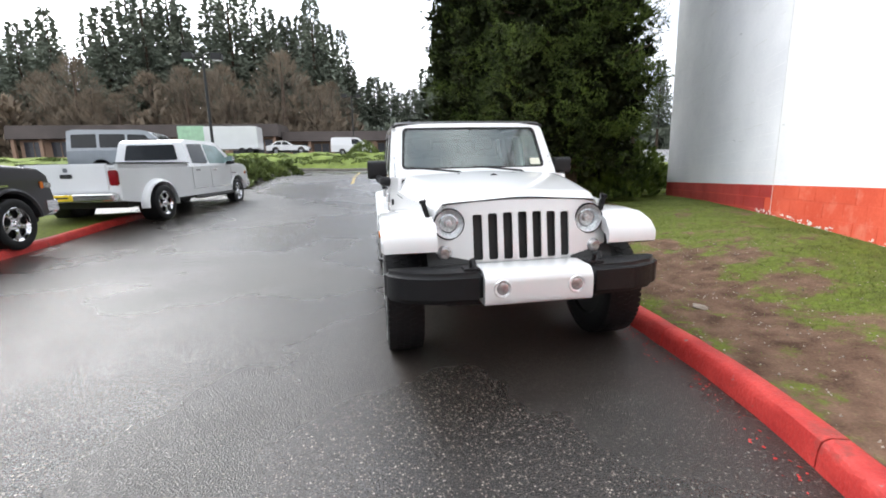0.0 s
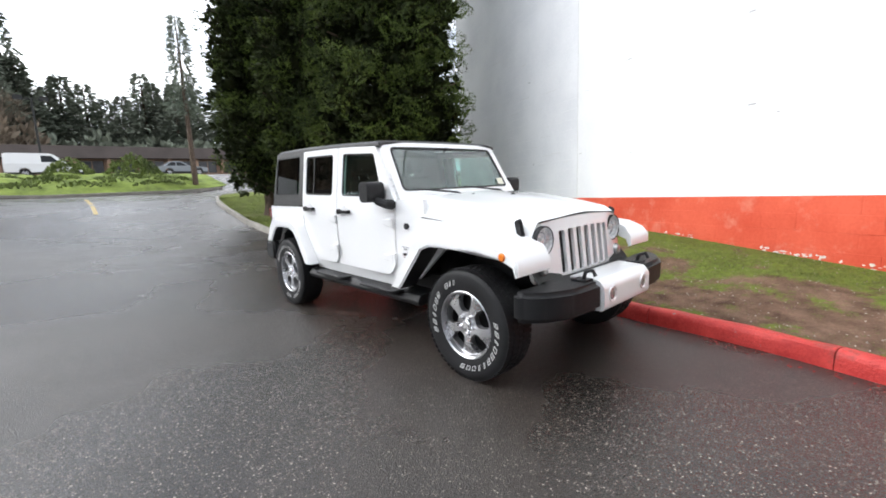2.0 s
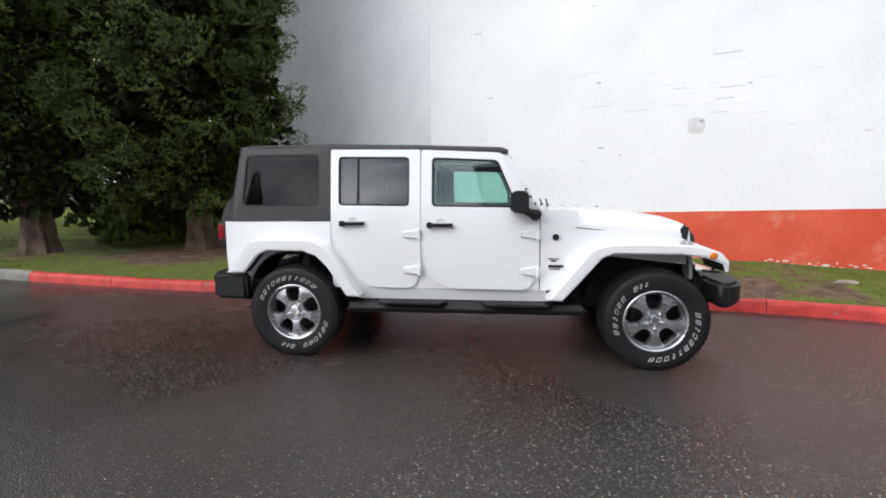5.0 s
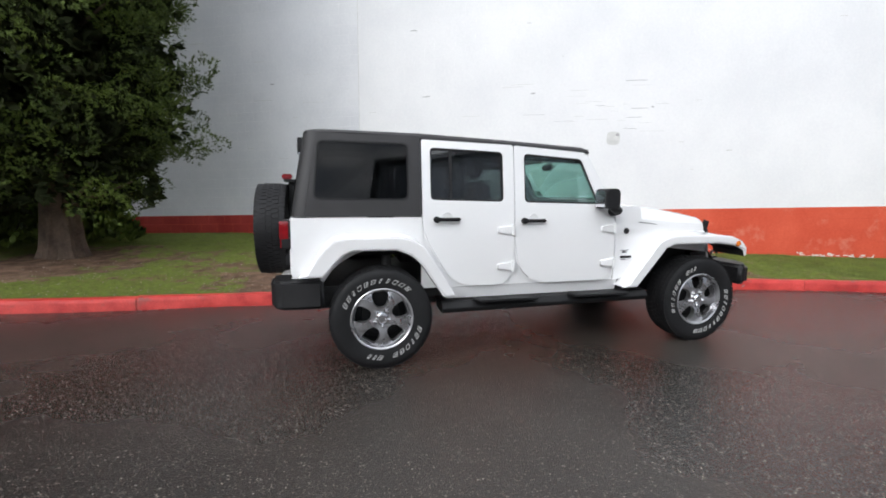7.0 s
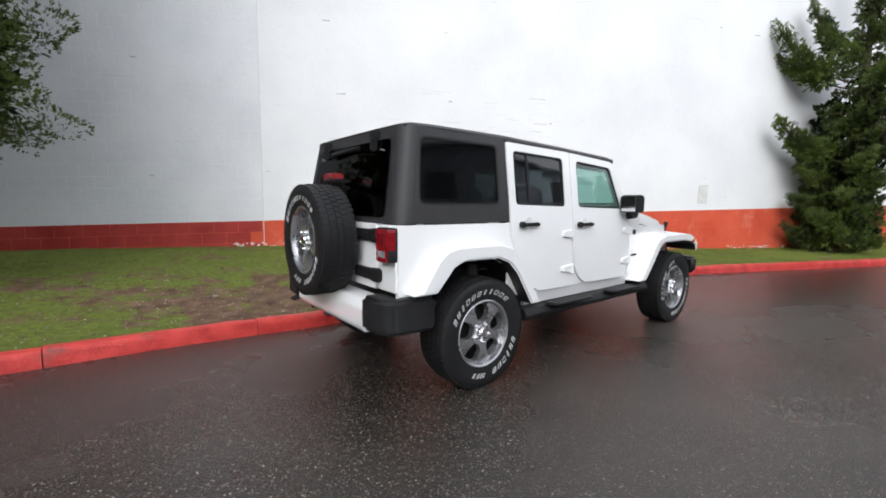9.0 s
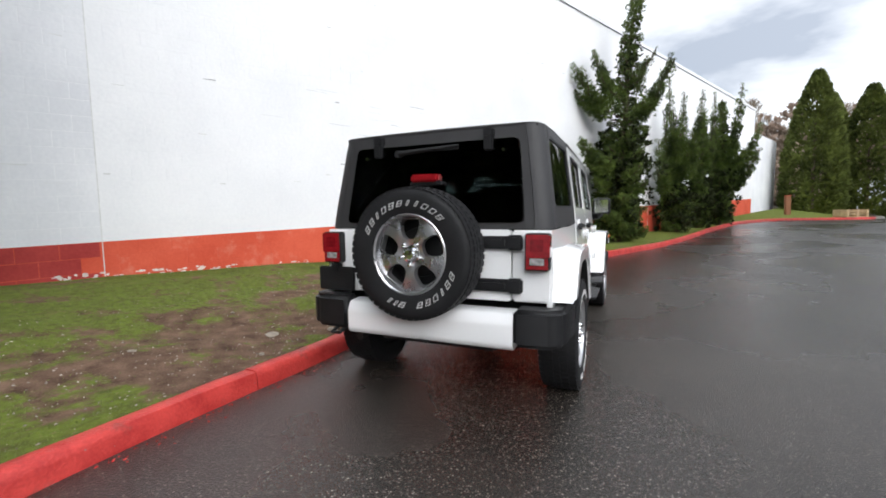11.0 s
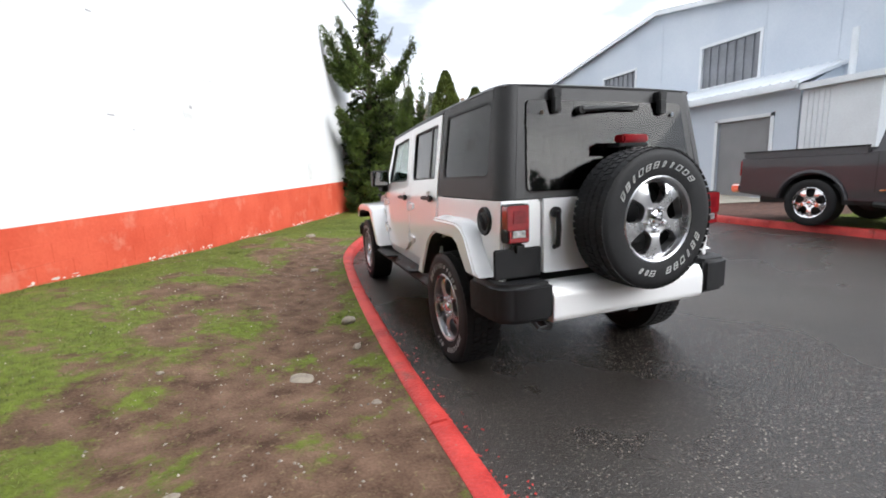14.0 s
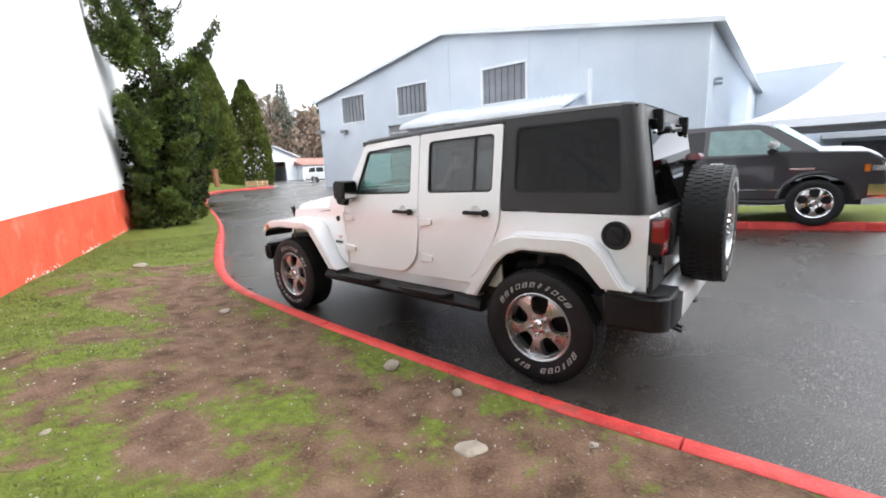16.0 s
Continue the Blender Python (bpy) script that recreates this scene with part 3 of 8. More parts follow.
# ---- wheels ----
def wheel_meshes(R=0.398, W=0.255, rim=0.232, holes=5, white=True):
    """Meshes of a wheel whose axle is x and whose outer face looks along +x."""
    h = W / 2
    k = R / 0.398
    prof = [(rim, -h * 0.8), (rim + 0.012, -h * 0.92), (rim + 0.085 * k, -h), (R - 0.028, -h * 0.96), (R - 0.008, -h * 0.84), (R - 0.004, -h * 0.5), (R - 0.004, h * 0.5), (R - 0.008, h * 0.84),
            (R - 0.028, h * 0.96), (R - 0.05, h * 0.985), (rim + 0.09 * k, h), (rim + 0.04, h * 0.97), (rim + 0.012, h * 0.92), (rim, h * 0.8)]
    tyre, tread = lathe(prof, 64, closed=True), bmesh.new()
    blocks = 58
    for row, (x0, x1) in enumerate(((-0.93, -0.62), (-0.55, -0.2), (-0.14, 0.14), (0.2, 0.55), (0.62, 0.93))):
        for i in range(blocks):
            a = 2 * math.pi * (i + (row % 2) * 0.5) / blocks
            da = math.pi / blocks * 0.76
            r0, r1 = R - 0.012, R + 0.0015 - (0.006 if row in (0, 4) else 0)
            q = []
            for x, sk in ((x0 * h, -0.2), (x1 * h, 0.2)):
                for t in (-1, 1):
                    ang = a + t * da + sk * da * (1 if row % 2 else -1)
                    for r in (r0, r1):
                        q.append(tread.verts.new((x, r * math.sin(ang), r * math.cos(ang))))
            for f in ((1, 3, 7, 5), (0, 1, 5, 4), (2, 6, 7, 3), (0, 2, 3, 1), (4, 5, 7, 6)):
                tread.faces.new([q[j] for j in f])
    bmesh.ops.recalc_face_normals(tread, faces=tread.faces[:])
    # spoked face
    def hole(a):
        half = [(0.088, 0.020), (0.098, 0.036), (0.118, 0.050), (0.150, 0.060), (0.182, 0.064), (0.202, 0.058), (0.209, 0.045)]
        k = rim / 0.232
        pts = [(r, -w) for r, w in half] + [(r, w) for r, w in reversed(half)]
        return [((r * math.sin(a) + w * math.cos(a)) * k, (r * math.cos(a) - w * math.sin(a)) * k) for r, w in pts]
    outer = oval(0, 0, rim - 0.008, rim - 0.008, 60)
    hs = [rounded(hole(2 * math.pi * i / holes), 0.02 * rim / 0.232, 2) for i in range(holes)]
    def face(u, v):
        r = math.hypot(u, v) / rim
        lean = 0.010 * math.cos(5 * math.atan2(u, v)) * max(0.0, min(1.0, (r - 0.3) * 3))
        return (h * 0.66 + 0.012 * (1 - (2 * r - 1) ** 2) - 0.02 * max(0, 0.42 - r) * 2 - lean - 0.012 * max(0, r - 0.88) * 6, u, v)
    rings = [("u", x * rim) for x in (-0.6, -0.3, 0.0, 0.3, 0.6)] + [("v", x * rim) for x in (-0.6, -0.3, 0.0, 0.3, 0.6)]
    rimb = sheet(outer, hs, face, lambda u, v: (-0.045, -u * 0.03, -v * 0.03), rings)
    merge(rimb, lathe([(rim + 0.004, h * 0.78), (rim + 0.010, h * 0.90), (rim + 0.004, h * 0.93), (rim - 0.006, h * 0.88), (rim - 0.012, h * 0.60)], 60))
    back = lathe([(0.0, -h * 0.30), (0.15, -h * 0.30), (0.155, -h * 0.38), (rim - 0.03, -h * 0.42), (rim - 0.016, h * 0.60), (rim, h * 0.60), (rim, -h * 0.8), (0.0, -h * 0.8)], 40)
    cap = lathe([(0.0, h * 0.66 + 0.030), (0.028, h * 0.66 + 0.028), (0.036, h * 0.66 + 0.016), (0.050, h * 0.66 + 0.011), (0.052, h * 0.6)], 24)
    nut = lathe([(0.0, 0.022), (0.008, 0.021), (0.0125, 0.013), (0.0135, -0.012)], 10)
    # raised hollow bars, standing at the top of the sidewall: plain, with a cross stroke, and slim
    rl = rim + (R - rim) * 0.42
    hh, e = 0.0165 * k, 0.0040 * k

    def bar(ww, cross):
        bm = bmesh.new()
        strips = [(-ww, -ww + e, -hh, hh), (ww - e, ww, -hh, hh), (-ww + e, ww - e, hh - e, hh), (-ww + e, ww - e, -hh, -hh + e)]
        if cross:
            strips.append((-ww + e, ww - e, -e * 0.5, e * 0.5))
        for u0, u1, v0, v1 in strips:
            q = []
            for u, v in ((u0, v0), (u1, v0), (u1, v1), (u0, v1)):
                an, r = (u + 0.008 * v / hh) / rl, rl + v
                x = lerp(r, [(rim + 0.04, h * 0.97), (rim + 0.09 * k, h), (R - 0.05, h * 0.985)])
                q.append([bm.verts.new((x + off, r * math.sin(an), r * math.cos(an))) for off in (-0.003, 0.003)])
            bm.faces.new([a[1] for a in q])
            for n_ in range(4):
                a, b = q[n_], q[(n_ + 1) % 4]
                bm.faces.new((a[0], b[0], b[1], a[1]))
        bmesh.ops.recalc_face_normals(bm, faces=bm.faces[:])
        return bm

    out = {}
    for key, b, m in (("tyre", tyre, RUBBER), ("tread", tread, RUBBER), ("wheel", rimb, ALLOY), ("brake_backing", back, ALLOY_DARK), ("hub_cap", cap, CHROME), ("lug_nut", nut, CHROME), ("sidewall_bar", bar(0.0165 * k, False), LETTER), ("cross_bar", bar(0.0165 * k, True), LETTER), ("slim_bar", bar(0.0075 * k, False), LETTER)):
        me = bpy.data.meshes.new(key)
        b.to_mesh(me)
        b.free()
        me.materials.append(m)
        me.shade_smooth()
        me.set_sharp_from_angle(angle=radians(35))
        out[key] = me
    return out, h


def put_wheel(parent, meshes, h, m, name="wheel", label="", white=True):
    """One wheel with its tyre and fittings under a vehicle."""
    w = share(name, meshes["wheel"], m, parent, label)
    tyre = share("tyre", meshes["tyre"], Matrix(), w, "black all-terrain tyre with raised white bars" if white else "")
    if white:
        tagged(share("tread", meshes["tread"], Matrix(), w, "close rows of rubber tread blocks"), kind="stuff")
    share("brake_backing", meshes["brake_backing"], Matrix(), w)
    share("hub_cap", meshes["hub_cap"], Matrix(), w)
    for i in range(5):
        a = 2 * math.pi * (i + 0.5) / 5
        share("lug_nut", meshes["lug_nut"], pose(h * 0.66 + 0.010, 0.0635 * math.sin(a), 0.0635 * math.cos(a)), w)
    if white:
        kinds = ("cross_bar", "cross_bar", "slim_bar", "sidewall_bar", "cross_bar", "cross_bar", "slim_bar", "slim_bar", "sidewall_bar", "sidewall_bar", "cross_bar")
        for start, count in ((-62, 11), (112, 6), (188, 3)):
            for i in range(count):
                share("sidewall_bar", meshes[kinds[i] if count > 3 else ("cross_bar", "slim_bar", "slim_bar")[i]], Matrix.Rotation(radians(-(start + i * (10.6 if count > 3 else 8.0))), 4, "X"), w, "raised white outlined bar")
    return w


JEEP_WHEEL, JEEP_H = wheel_meshes()

# ---- the white off-road car ----
HALF = [(0.45, 0.775), (0.6, 0.812), (0.9, 0.824), (1.17, 0.812), (1.30, 0.800), (1.75, 0.742), (1.85, 0.725)]
TAPER = [(-1.95, -0.215), (-1.75, -0.185), (-0.9, -0.06), (-0.62, -0.012), (-0.5, 0.0), (1.7, 0.0), (2.14, -0.02)]


def side_x(y, z):
    return lerp(z, HALF) + lerp(y, TAPER)


CUTS = [("v", z) for z in (0.6, 0.9, 1.17, 1.30)]


def side_panel(name, outline, holes, sign, material, parent, label="", proud=0.0, thick=0.03, extra=()):
    bm = sheet(outline, holes, lambda u, v: (sign * (side_x(u, v) + proud), u, v), (-sign * thick, 0, 0), [*CUTS, *extra])
    return part(name, bm, material, parent, label, angle=28)


def off_road_car():
    car = thing("off_road_car", "white four-door off-road car with dark grey hardtop, parked beside the kerb", "car")
    W = PAINT_WHITE
    # wheels
    for x, y in ((-0.786, -1.473), (-0.786, 1.473), (0.786, -1.473), (0.786, 1.473)):
        turn = 0 if x > 0 else 180
        put_wheel(car, JEEP_WHEEL, JEEP_H, pose(x, y, 0.394, 0, 0, turn) @ pose(0, 0, 0, (4 if y > 0 else -140) * (1 if x < 0 else -1)), label="five-spoke alloy wheel")
    put_wheel(car, JEEP_WHEEL, JEEP_H, pose(-0.02, 2.325, 1.035, 0, 0, 90), "spare_wheel", "spare alloy wheel on the tailgate")
    # chassis, axles
    bm = box(-0.42, 0.42, -1.75, 2.05, 0.38, 0.56, 0.01)
    merge(bm, box(-0.76, 0.76, -0.55, 2.05, 0.52, 0.60, 0.01))
    for y in (-1.473, 1.473):
        merge(bm, tube([(-0.7, y, 0.40), (0.7, y, 0.40)], 0.045, 10))
        merge(bm, lathe([(0.0, -0.13), (0.09, -0.11), (0.13, -0.03), (0.13, 0.03), (0.09, 0.11), (0.0, 0.13)], 16), pose(0.12, y, 0.40))
    merge(bm, tube([(0.35, 0.9, 0.42), (0.38, 1.6, 0.45), (0.5, 2.0, 0.44), (0.52, 2.18, 0.42)], 0.03, 8))
    part("chassis", bm, BLACK, car, "black steel chassis with axles and exhaust")
    for sx in (-1, 1):
        for y in (-1.473, 1.473):
            r = 0.49
            part("wheel_arch_liner", grid(lambda u, v, y=y: (sx * (0.40 + 0.40 * v if y > 0 else 0.34 + 0.30 * v), y + r * math.cos(math.pi * u), 0.46 + min(0.42, 0.47 * math.sin(math.pi * u))), 16, 2), BLACK, car)
        part("inner_panel", box(min(sx * 0.34, sx * 0.38), max(sx * 0.34, sx * 0.38), -1.78, -0.55, 0.52, 0.98), BLACK, car)
    # floor and firewall
    bm = box(-0.76, 0.76, -0.62, 2.1, 0.58, 0.64)
    merge(bm, box(-0.72, 0.72, -0.66, -0.60, 0.58, 1.22))
    part("floor_pan", bm, BLACK, car)
    # rear quarters with the arch cut out
    arch = [(1.473 + 0.47 * math.cos(a), 0.50 + 0.43 * math.sin(a)) for a in even(math.radians(5), math.radians(160), 14)]
    quarter = [(2.125, 0.60), (2.125, 1.167), (1.148, 1.167), (1.148, 0.99), *[p for p in reversed(arch) if p[0] > 1.03], (1.96, 0.60)]
    for sx in (-1, 1):
        side_panel("rear_quarter", quarter, [], sx, W, car)
        side_panel("cowl_side", [(-0.605, 0.60), (-0.605, 1.245), (-0.90, 1.245), (-0.91, 1.135), (-1.74, 1.075), (-1.78, 0.80), (-1.12, 0.88), (-0.82, 0.60)], [], sx, W, car, extra=[("u", -0.9), ("u", -1.3)])
        # sill
        bm = sheet([(0.93, 0.50), (0.93, 0.598), (-0.66, 0.598), (-0.66, 0.50)], [], lambda u, v, s=sx: (s * (side_x(u, v) - 0.012), u, v), (-sx * 0.06, 0, 0))
        part("sill", bm, W, car)
        # side step
        bm = prism(rounded([(sx * 0.74, 0.415), (sx * 0.945, 0.405), (sx * 0.965, 0.445), (sx * 0.93, 0.492), (sx * 0.74, 0.505)], 0.012), "y", -0.93, 0.99, 0.006, 1)
        for v in bm.verts:
            if v.co.y < -0.82 or v.co.y > 0.88:
                v.co.x -= sx * 0.09
            v.co.z += 0.012 * math.sin(v.co.y * 4)
        step = part("side_step", bm, PLASTIC, car, "black moulded side step")
        for y0, y1 in ((-0.72, -0.12), (0.14, 0.74)):
            part("step_tread", prism(rounded([(sx * 0.83, y0), (sx * 0.945, y0 + 0.05), (sx * 0.945, y1 - 0.05), (sx * 0.83, y1)], 0.03), "z", 0.49, 0.512, 0.004, 1), PLASTIC, step)
    for sx in (-1, 1):
        side_panel("body_side", [(1.15, 0.60), (1.15, 1.19), (0.40, 1.19), (0.40, 1.76), (0.33, 1.755), (0.33, 1.19), (-0.60, 1.19), (-0.60, 0.60)], [], sx, W, car, "white body side behind the doors", proud=-0.012, thick=0.02)
    # doors
    front = rounded([(0.362, 1.752), (-0.292, 1.712), (-0.572, 1.265), (-0.592, 1.24), (-0.592, 0.72), (-0.50, 0.605), (0.16, 0.605), (0.31, 0.72), (0.362, 0.95)], [0.02, 0.03, 0.0, 0.0, 0.1, 0.06, 0.12, 0.15, 0.2], 4)
    fwin = rounded([(0.275, 1.688), (-0.262, 1.656), (-0.425, 1.272), (0.275, 1.286)], 0.04, 4)
    rear = rounded([(1.142, 1.772), (0.372, 1.753), (0.372, 0.74), (0.44, 0.605), (0.80, 0.605), (0.93, 0.69), (1.10, 0.98), (1.142, 1.10)], [0.02, 0.02, 0.12, 0.06, 0.08, 0.1, 0.1, 0.05], 4)
    rwin = rounded([(1.075, 1.712), (0.462, 1.694), (0.462, 1.290), (1.075, 1.302)], 0.04, 4)
    for sx in (-1, 1):
        for name, outline, win, tint in (("front_door", front, fwin, GLASS_CLEAR), ("rear_door", rear, rwin, GLASS_TINT)):
            door = side_panel(name, outline, [win], sx, W, car, thick=0.045, proud=0.004)
            pane = side_panel("window", [(Vector(p) * 1.0).to_tuple() for p in win], [], sx, tint, door, "tinted window pane" if tint is GLASS_TINT else "clear window pane", proud=-0.014, thick=0.004)
            pane.visible_shadow = False
            # seal round the pane
            cy, cz = sum(p[0] for p in win) / len(win), sum(p[1] for p in win) / len(win)
            inner = [(cy + (p[0] - cy) * 0.955, cz + (p[1] - cz) * 0.93) for p in win]
            side_panel("window_seal", win, [inner], sx, PLASTIC, door, "black rubber seal", proud=-0.004, thick=0.008)
            hy, hz = (0.20, 1.135) if name == "front_door" else (0.945, 1.15)
            x = side_x(hy, hz)
            bm = box(-0.012, 0.012, -0.105, 0.105, -0.014, 0.014, 0.008)
            merge(bm, tube([(0.0, 0.085, 0), (-0.03, 0.085, 0)], 0.016, 10))
            merge(bm, tube([(0.006, 0.088, 0), (-0.02, 0.088, 0)], 0.026, 14))
            merge(bm, tube([(0.0, -0.085, 0), (-0.03, -0.085, 0)], 0.016, 10))
            if sx < 0:
                bmesh.ops.transform(bm, matrix=Matrix.Diagonal((-1, 1, 1, 1)), verts=bm.verts[:])
                bmesh.ops.reverse_faces(bm, faces=bm.faces[:])
            bmesh.ops.translate(bm, vec=(sx * (x + 0.034), hy, hz), verts=bm.verts[:])
            part("door_handle", bm, PLASTIC, door, "black door handle")
            part("handle_cup", merge(bmesh.new(), lathe([(0.0, 0.0), (0.03, 0.003), (0.045, 0.008), (0.045, 0.0)], 20), pose(sx * (x + 0.003), hy, hz + 0.012, 0, 0, 0 if sx > 0 else 180)), W, door)
            for zz in (0.76, 1.06):
                yh = 0.43 if name == "rear_door" else -0.535
                xx = side_x(yh, zz)
                bm = prism(rounded([(yh + 0.085, zz - 0.022), (yh + 0.085, zz + 0.022), (yh - 0.05, zz + 0.038), (yh - 0.05, zz - 0.038)], 0.006, 1), "x", xx * sx, (xx + 0.022) * sx, 0.004, 1)
                merge(bm, tube([(sx * (xx + 0.018), yh - 0.052, zz - 0.042), (sx * (xx + 0.018), yh - 0.052, zz + 0.042)], 0.015, 8))
                part("hinge", bm, W, door, "white exposed door hinge")
            if name == "rear_door":
                b2 = sheet([(0.915, 1.30), (0.915, 1.705), (0.895, 1.705), (0.895, 1.30)], [], lambda u, v, s=sx: (s * (side_x(u, v) - 0.008), u, v), (-sx * 0.01, 0, 0))
                part("window_divider", b2, PLASTIC, door)
        # door mirror
        bm = prism(rounded([(-0.50, 1.235), (-0.50, 1.405), (-0.365, 1.405), (-0.365, 1.235)], 0.045, 4), "x", sx * 0.825, sx * 1.0, 0.02, 3)
        mir = part("wing_mirror", bm, PLASTIC, car, "black wing mirror")
        part("mirror_glass", box(sx * 0.912 - 0.07, sx * 0.912 + 0.07, -0.369, -0.361, 1.25, 1.39, 0.004), CHROME, mir, "mirror glass")
        part("mirror_arm", tube([(sx * 0.80, -0.56, 1.21), (sx * 0.87, -0.57, 1.22), (sx * 0.90, -0.50, 1.24), (sx * 0.91, -0.44, 1.28)], [0.045, 0.04, 0.032, 0.03], 10), PLASTIC, mir)
        # badge bars and aerial base
        for yy, zz, w, h in ((-0.72, 0.80, 0.07, 0.0105), (-0.72, 0.778, 0.045, 0.004), (-0.71, 0.862, 0.045, 0.0035), (-0.71, 0.845, 0.02, 0.006)):
            x = sx * side_x(yy, zz)
            part("badge_bar", box(min(x - 0.004, x + sx * 0.008), max(x - 0.004, x + sx * 0.008), yy - w, yy + w, zz - h, zz + h), PLASTIC if h > 0.01 else CHROME, car, "dark badge bar")
        part("aerial_base" if sx < 0 else "side_plug", tube([(sx * (side_x(-0.725, 1.03) - 0.01), -0.725, 1.035), (sx * (side_x(-0.725, 1.03) + 0.012), -0.725, 1.035)], 0.026, 14), PLASTIC, car)
    # windscreen
    def screen(u, v):
        return (u, -0.615 + (v - 1.25) * 0.60 + 0.05 * (1 - (u / 0.72) ** 2) * -1, v)
    outer = rounded([(-0.752, 1.25), (0.752, 1.25), (0.722, 1.745), (-0.722, 1.745)], [0.02, 0.02, 0.07, 0.07], 4)
    opening = rounded([(-0.690, 1.315), (0.690, 1.315), (0.655, 1.705), (-0.655, 1.705)], 0.05, 4)
    vcuts = [("u", x) for x in (-0.5, -0.25, 0, 0.25, 0.5)]
    frame_ob = part("windscreen_frame", sheet(outer, [opening], screen, (0, 0.055, -0.01), vcuts), W, car)
    pane = part("windscreen", sheet(opening, [], lambda u, v: Vector(screen(u, v)) + Vector((0, 0.012, 0)), (0, 0.005, 0), vcuts), GLASS_SCREEN, frame_ob, "curved clear windscreen")
    pane.visible_shadow = False
    inner = [(p[0] * 0.965, 1.51 + (p[1] - 1.51) * 0.93) for p in opening]
    part("windscreen_seal", sheet(opening, [inner], lambda u, v: Vector(screen(u, v)) + Vector((0, 0.006, 0)), (0, 0.004, 0), vcuts), PLASTIC, frame_ob, "black edge band")
    part("sticker", sheet([(0.545, 1.34), (0.645, 1.34), (0.645, 1.40), (0.545, 1.40)], [], lambda u, v: Vector(screen(u, v)) + Vector((0, -0.002, 0)), (0, 0.003, 0)), mat("price_sticker", (0.75, 0.75, 0.62), 0.6), frame_ob, "pale yellow window sticker")
    for x0 in (-0.28, 0.30):
        p0, p1 = (x0 + 0.12, -0.735, 1.268), (x0 - 0.34, -0.66, 1.335)
        bm = tube([p0, (x0 + 0.1, -0.715, 1.285), p1], [0.012, 0.01, 0.007], 6)
        part("wiper", bm, PLASTIC, car, "black wiper arm")
    # side screws of the windscreen frame
    for sx in (-1, 1):
        for i, z in enumerate((1.30, 1.36, 1.42)):
            y = -0.61 + (z - 1.25) * 0.6
            part("bolt", tube([(sx * 0.745, y + 0.02, z), (sx * 0.758, y + 0.02, z)], 0.011, 6), CHROME, frame_ob)
    # cowl and bonnet
    def cowl(u, v):
        y = -0.60 - 0.27 * v
        x = (side_x(y, 1.24) - 0.006) * (2 * u - 1)
        return (x, y, 1.252 + 0.028 * (1 - (x / 0.8) ** 2) - 0.006 * v)
    part("cowl", thicken(grid(cowl, 12, 3), 0.02), W, car)
    def bonnet(u, v):
        y = -0.868 - 0.945 * v
        half = 0.752 - 0.152 * v
        t = 2 * u - 1
        crown = 1.252 + 0.028 * (1 - t * t) - 0.085 * v - 0.055 * v * v
        edge = max(0.0, abs(t) - 0.86) / 0.14
        z = crown - 0.14 * edge ** 2
        z += 0.010 * (0.5 + 0.5 * math.cos(math.pi * min(1, abs(t) / 0.55)))
        if v > 0.93:
            z -= (v - 0.93) / 0.07 * 0.028
        return (half * t + 0.0, y - 0.03 * (1 - t * t) * v, z)
    hood = part("bonnet", thicken(grid(bonnet, 40, 26), 0.02), W, car, "white bonnet")
    for edge in (0.0, 1.0):
        part("bonnet_seam", tube([Vector(bonnet(edge, v)) + Vector(((edge - 0.5) * 0.016, 0, -0.002)) for v in even(0.02, 0.97, 14)], 0.0045, 5), BLACK, hood, "dark shut line")
    part("bonnet_seam", tube([Vector(bonnet(u, 1.0)) + Vector((0, -0.004, -0.006)) for u in even(0.06, 0.94, 24)], 0.005, 5), BLACK, hood, "dark shut line")
    for sx in (-1, 1):
        bm = box(-0.016, 0.016, -0.03, 0.03, -0.085, 0.05, 0.01)
        merge(bm, tube([(0, 0, -0.07), (0, -0.028, -0.095)], 0.02, 8))
        merge(bm, tube([(-0.024, 0, 0.045), (0.024, 0, 0.045)], 0.012, 8))
        part("bonnet_catch", merge(bmesh.new(), bm, pose(sx * 0.632, -1.748, 1.06, 0, sx * 15, 0)), PLASTIC, hood, "black rubber bonnet catch")
    part("bonnet_badge", box(-0.05, 0.05, -1.80, -1.79, 1.075, 1.09, 0.004), W, hood)
    for x in (-0.24, 0.24):
        part("washer_jet", box(x - 0.015, x + 0.015, -0.98, -0.95, 1.258, 1.275, 0.005), PLASTIC, hood)
    part("bonnet_bumper", tube([(-0.05, -1.2, 1.24), (0.0, -1.2, 1.262), (0.05, -1.2, 1.24)], 0.008, 6), PLASTIC, hood)
    # grille
    def gface(u, v):
        return (u, -1.862 - (1.08 - v) * 0.12 + 0.06 * (abs(u) / 0.58) ** 2, v)
    outline = rounded([(-0.60, 0.66), (0.60, 0.66), (0.625, 0.80), (0.60, 1.02), (0.47, 1.09), (0.0, 1.108), (-0.47, 1.09), (-0.60, 1.02), (-0.625, 0.80)], [0.08, 0.08, 0.1, 0.1, 0.1, 0.2, 0.1, 0.1, 0.1], 4)
    slots = [rounded([(x - 0.037, 0.712), (x + 0.037, 0.712), (x + 0.037, 1.030 - 0.12 * x * x), (x - 0.037, 1.030 - 0.12 * x * x)], 0.016, 3) for x in [(-3 + i) * 0.1005 for i in range(7)]]
    lamps = [oval(sx * 0.486, 0.957, 0.100, 0.100, 28) for sx in (-1, 1)]
    grille = part("grille", sheet(outline, slots + lamps, gface, (0, 0.026, 0), [("u", x) for x in (-0.37, 0.37)]), W, car, "white seven-slot grille")
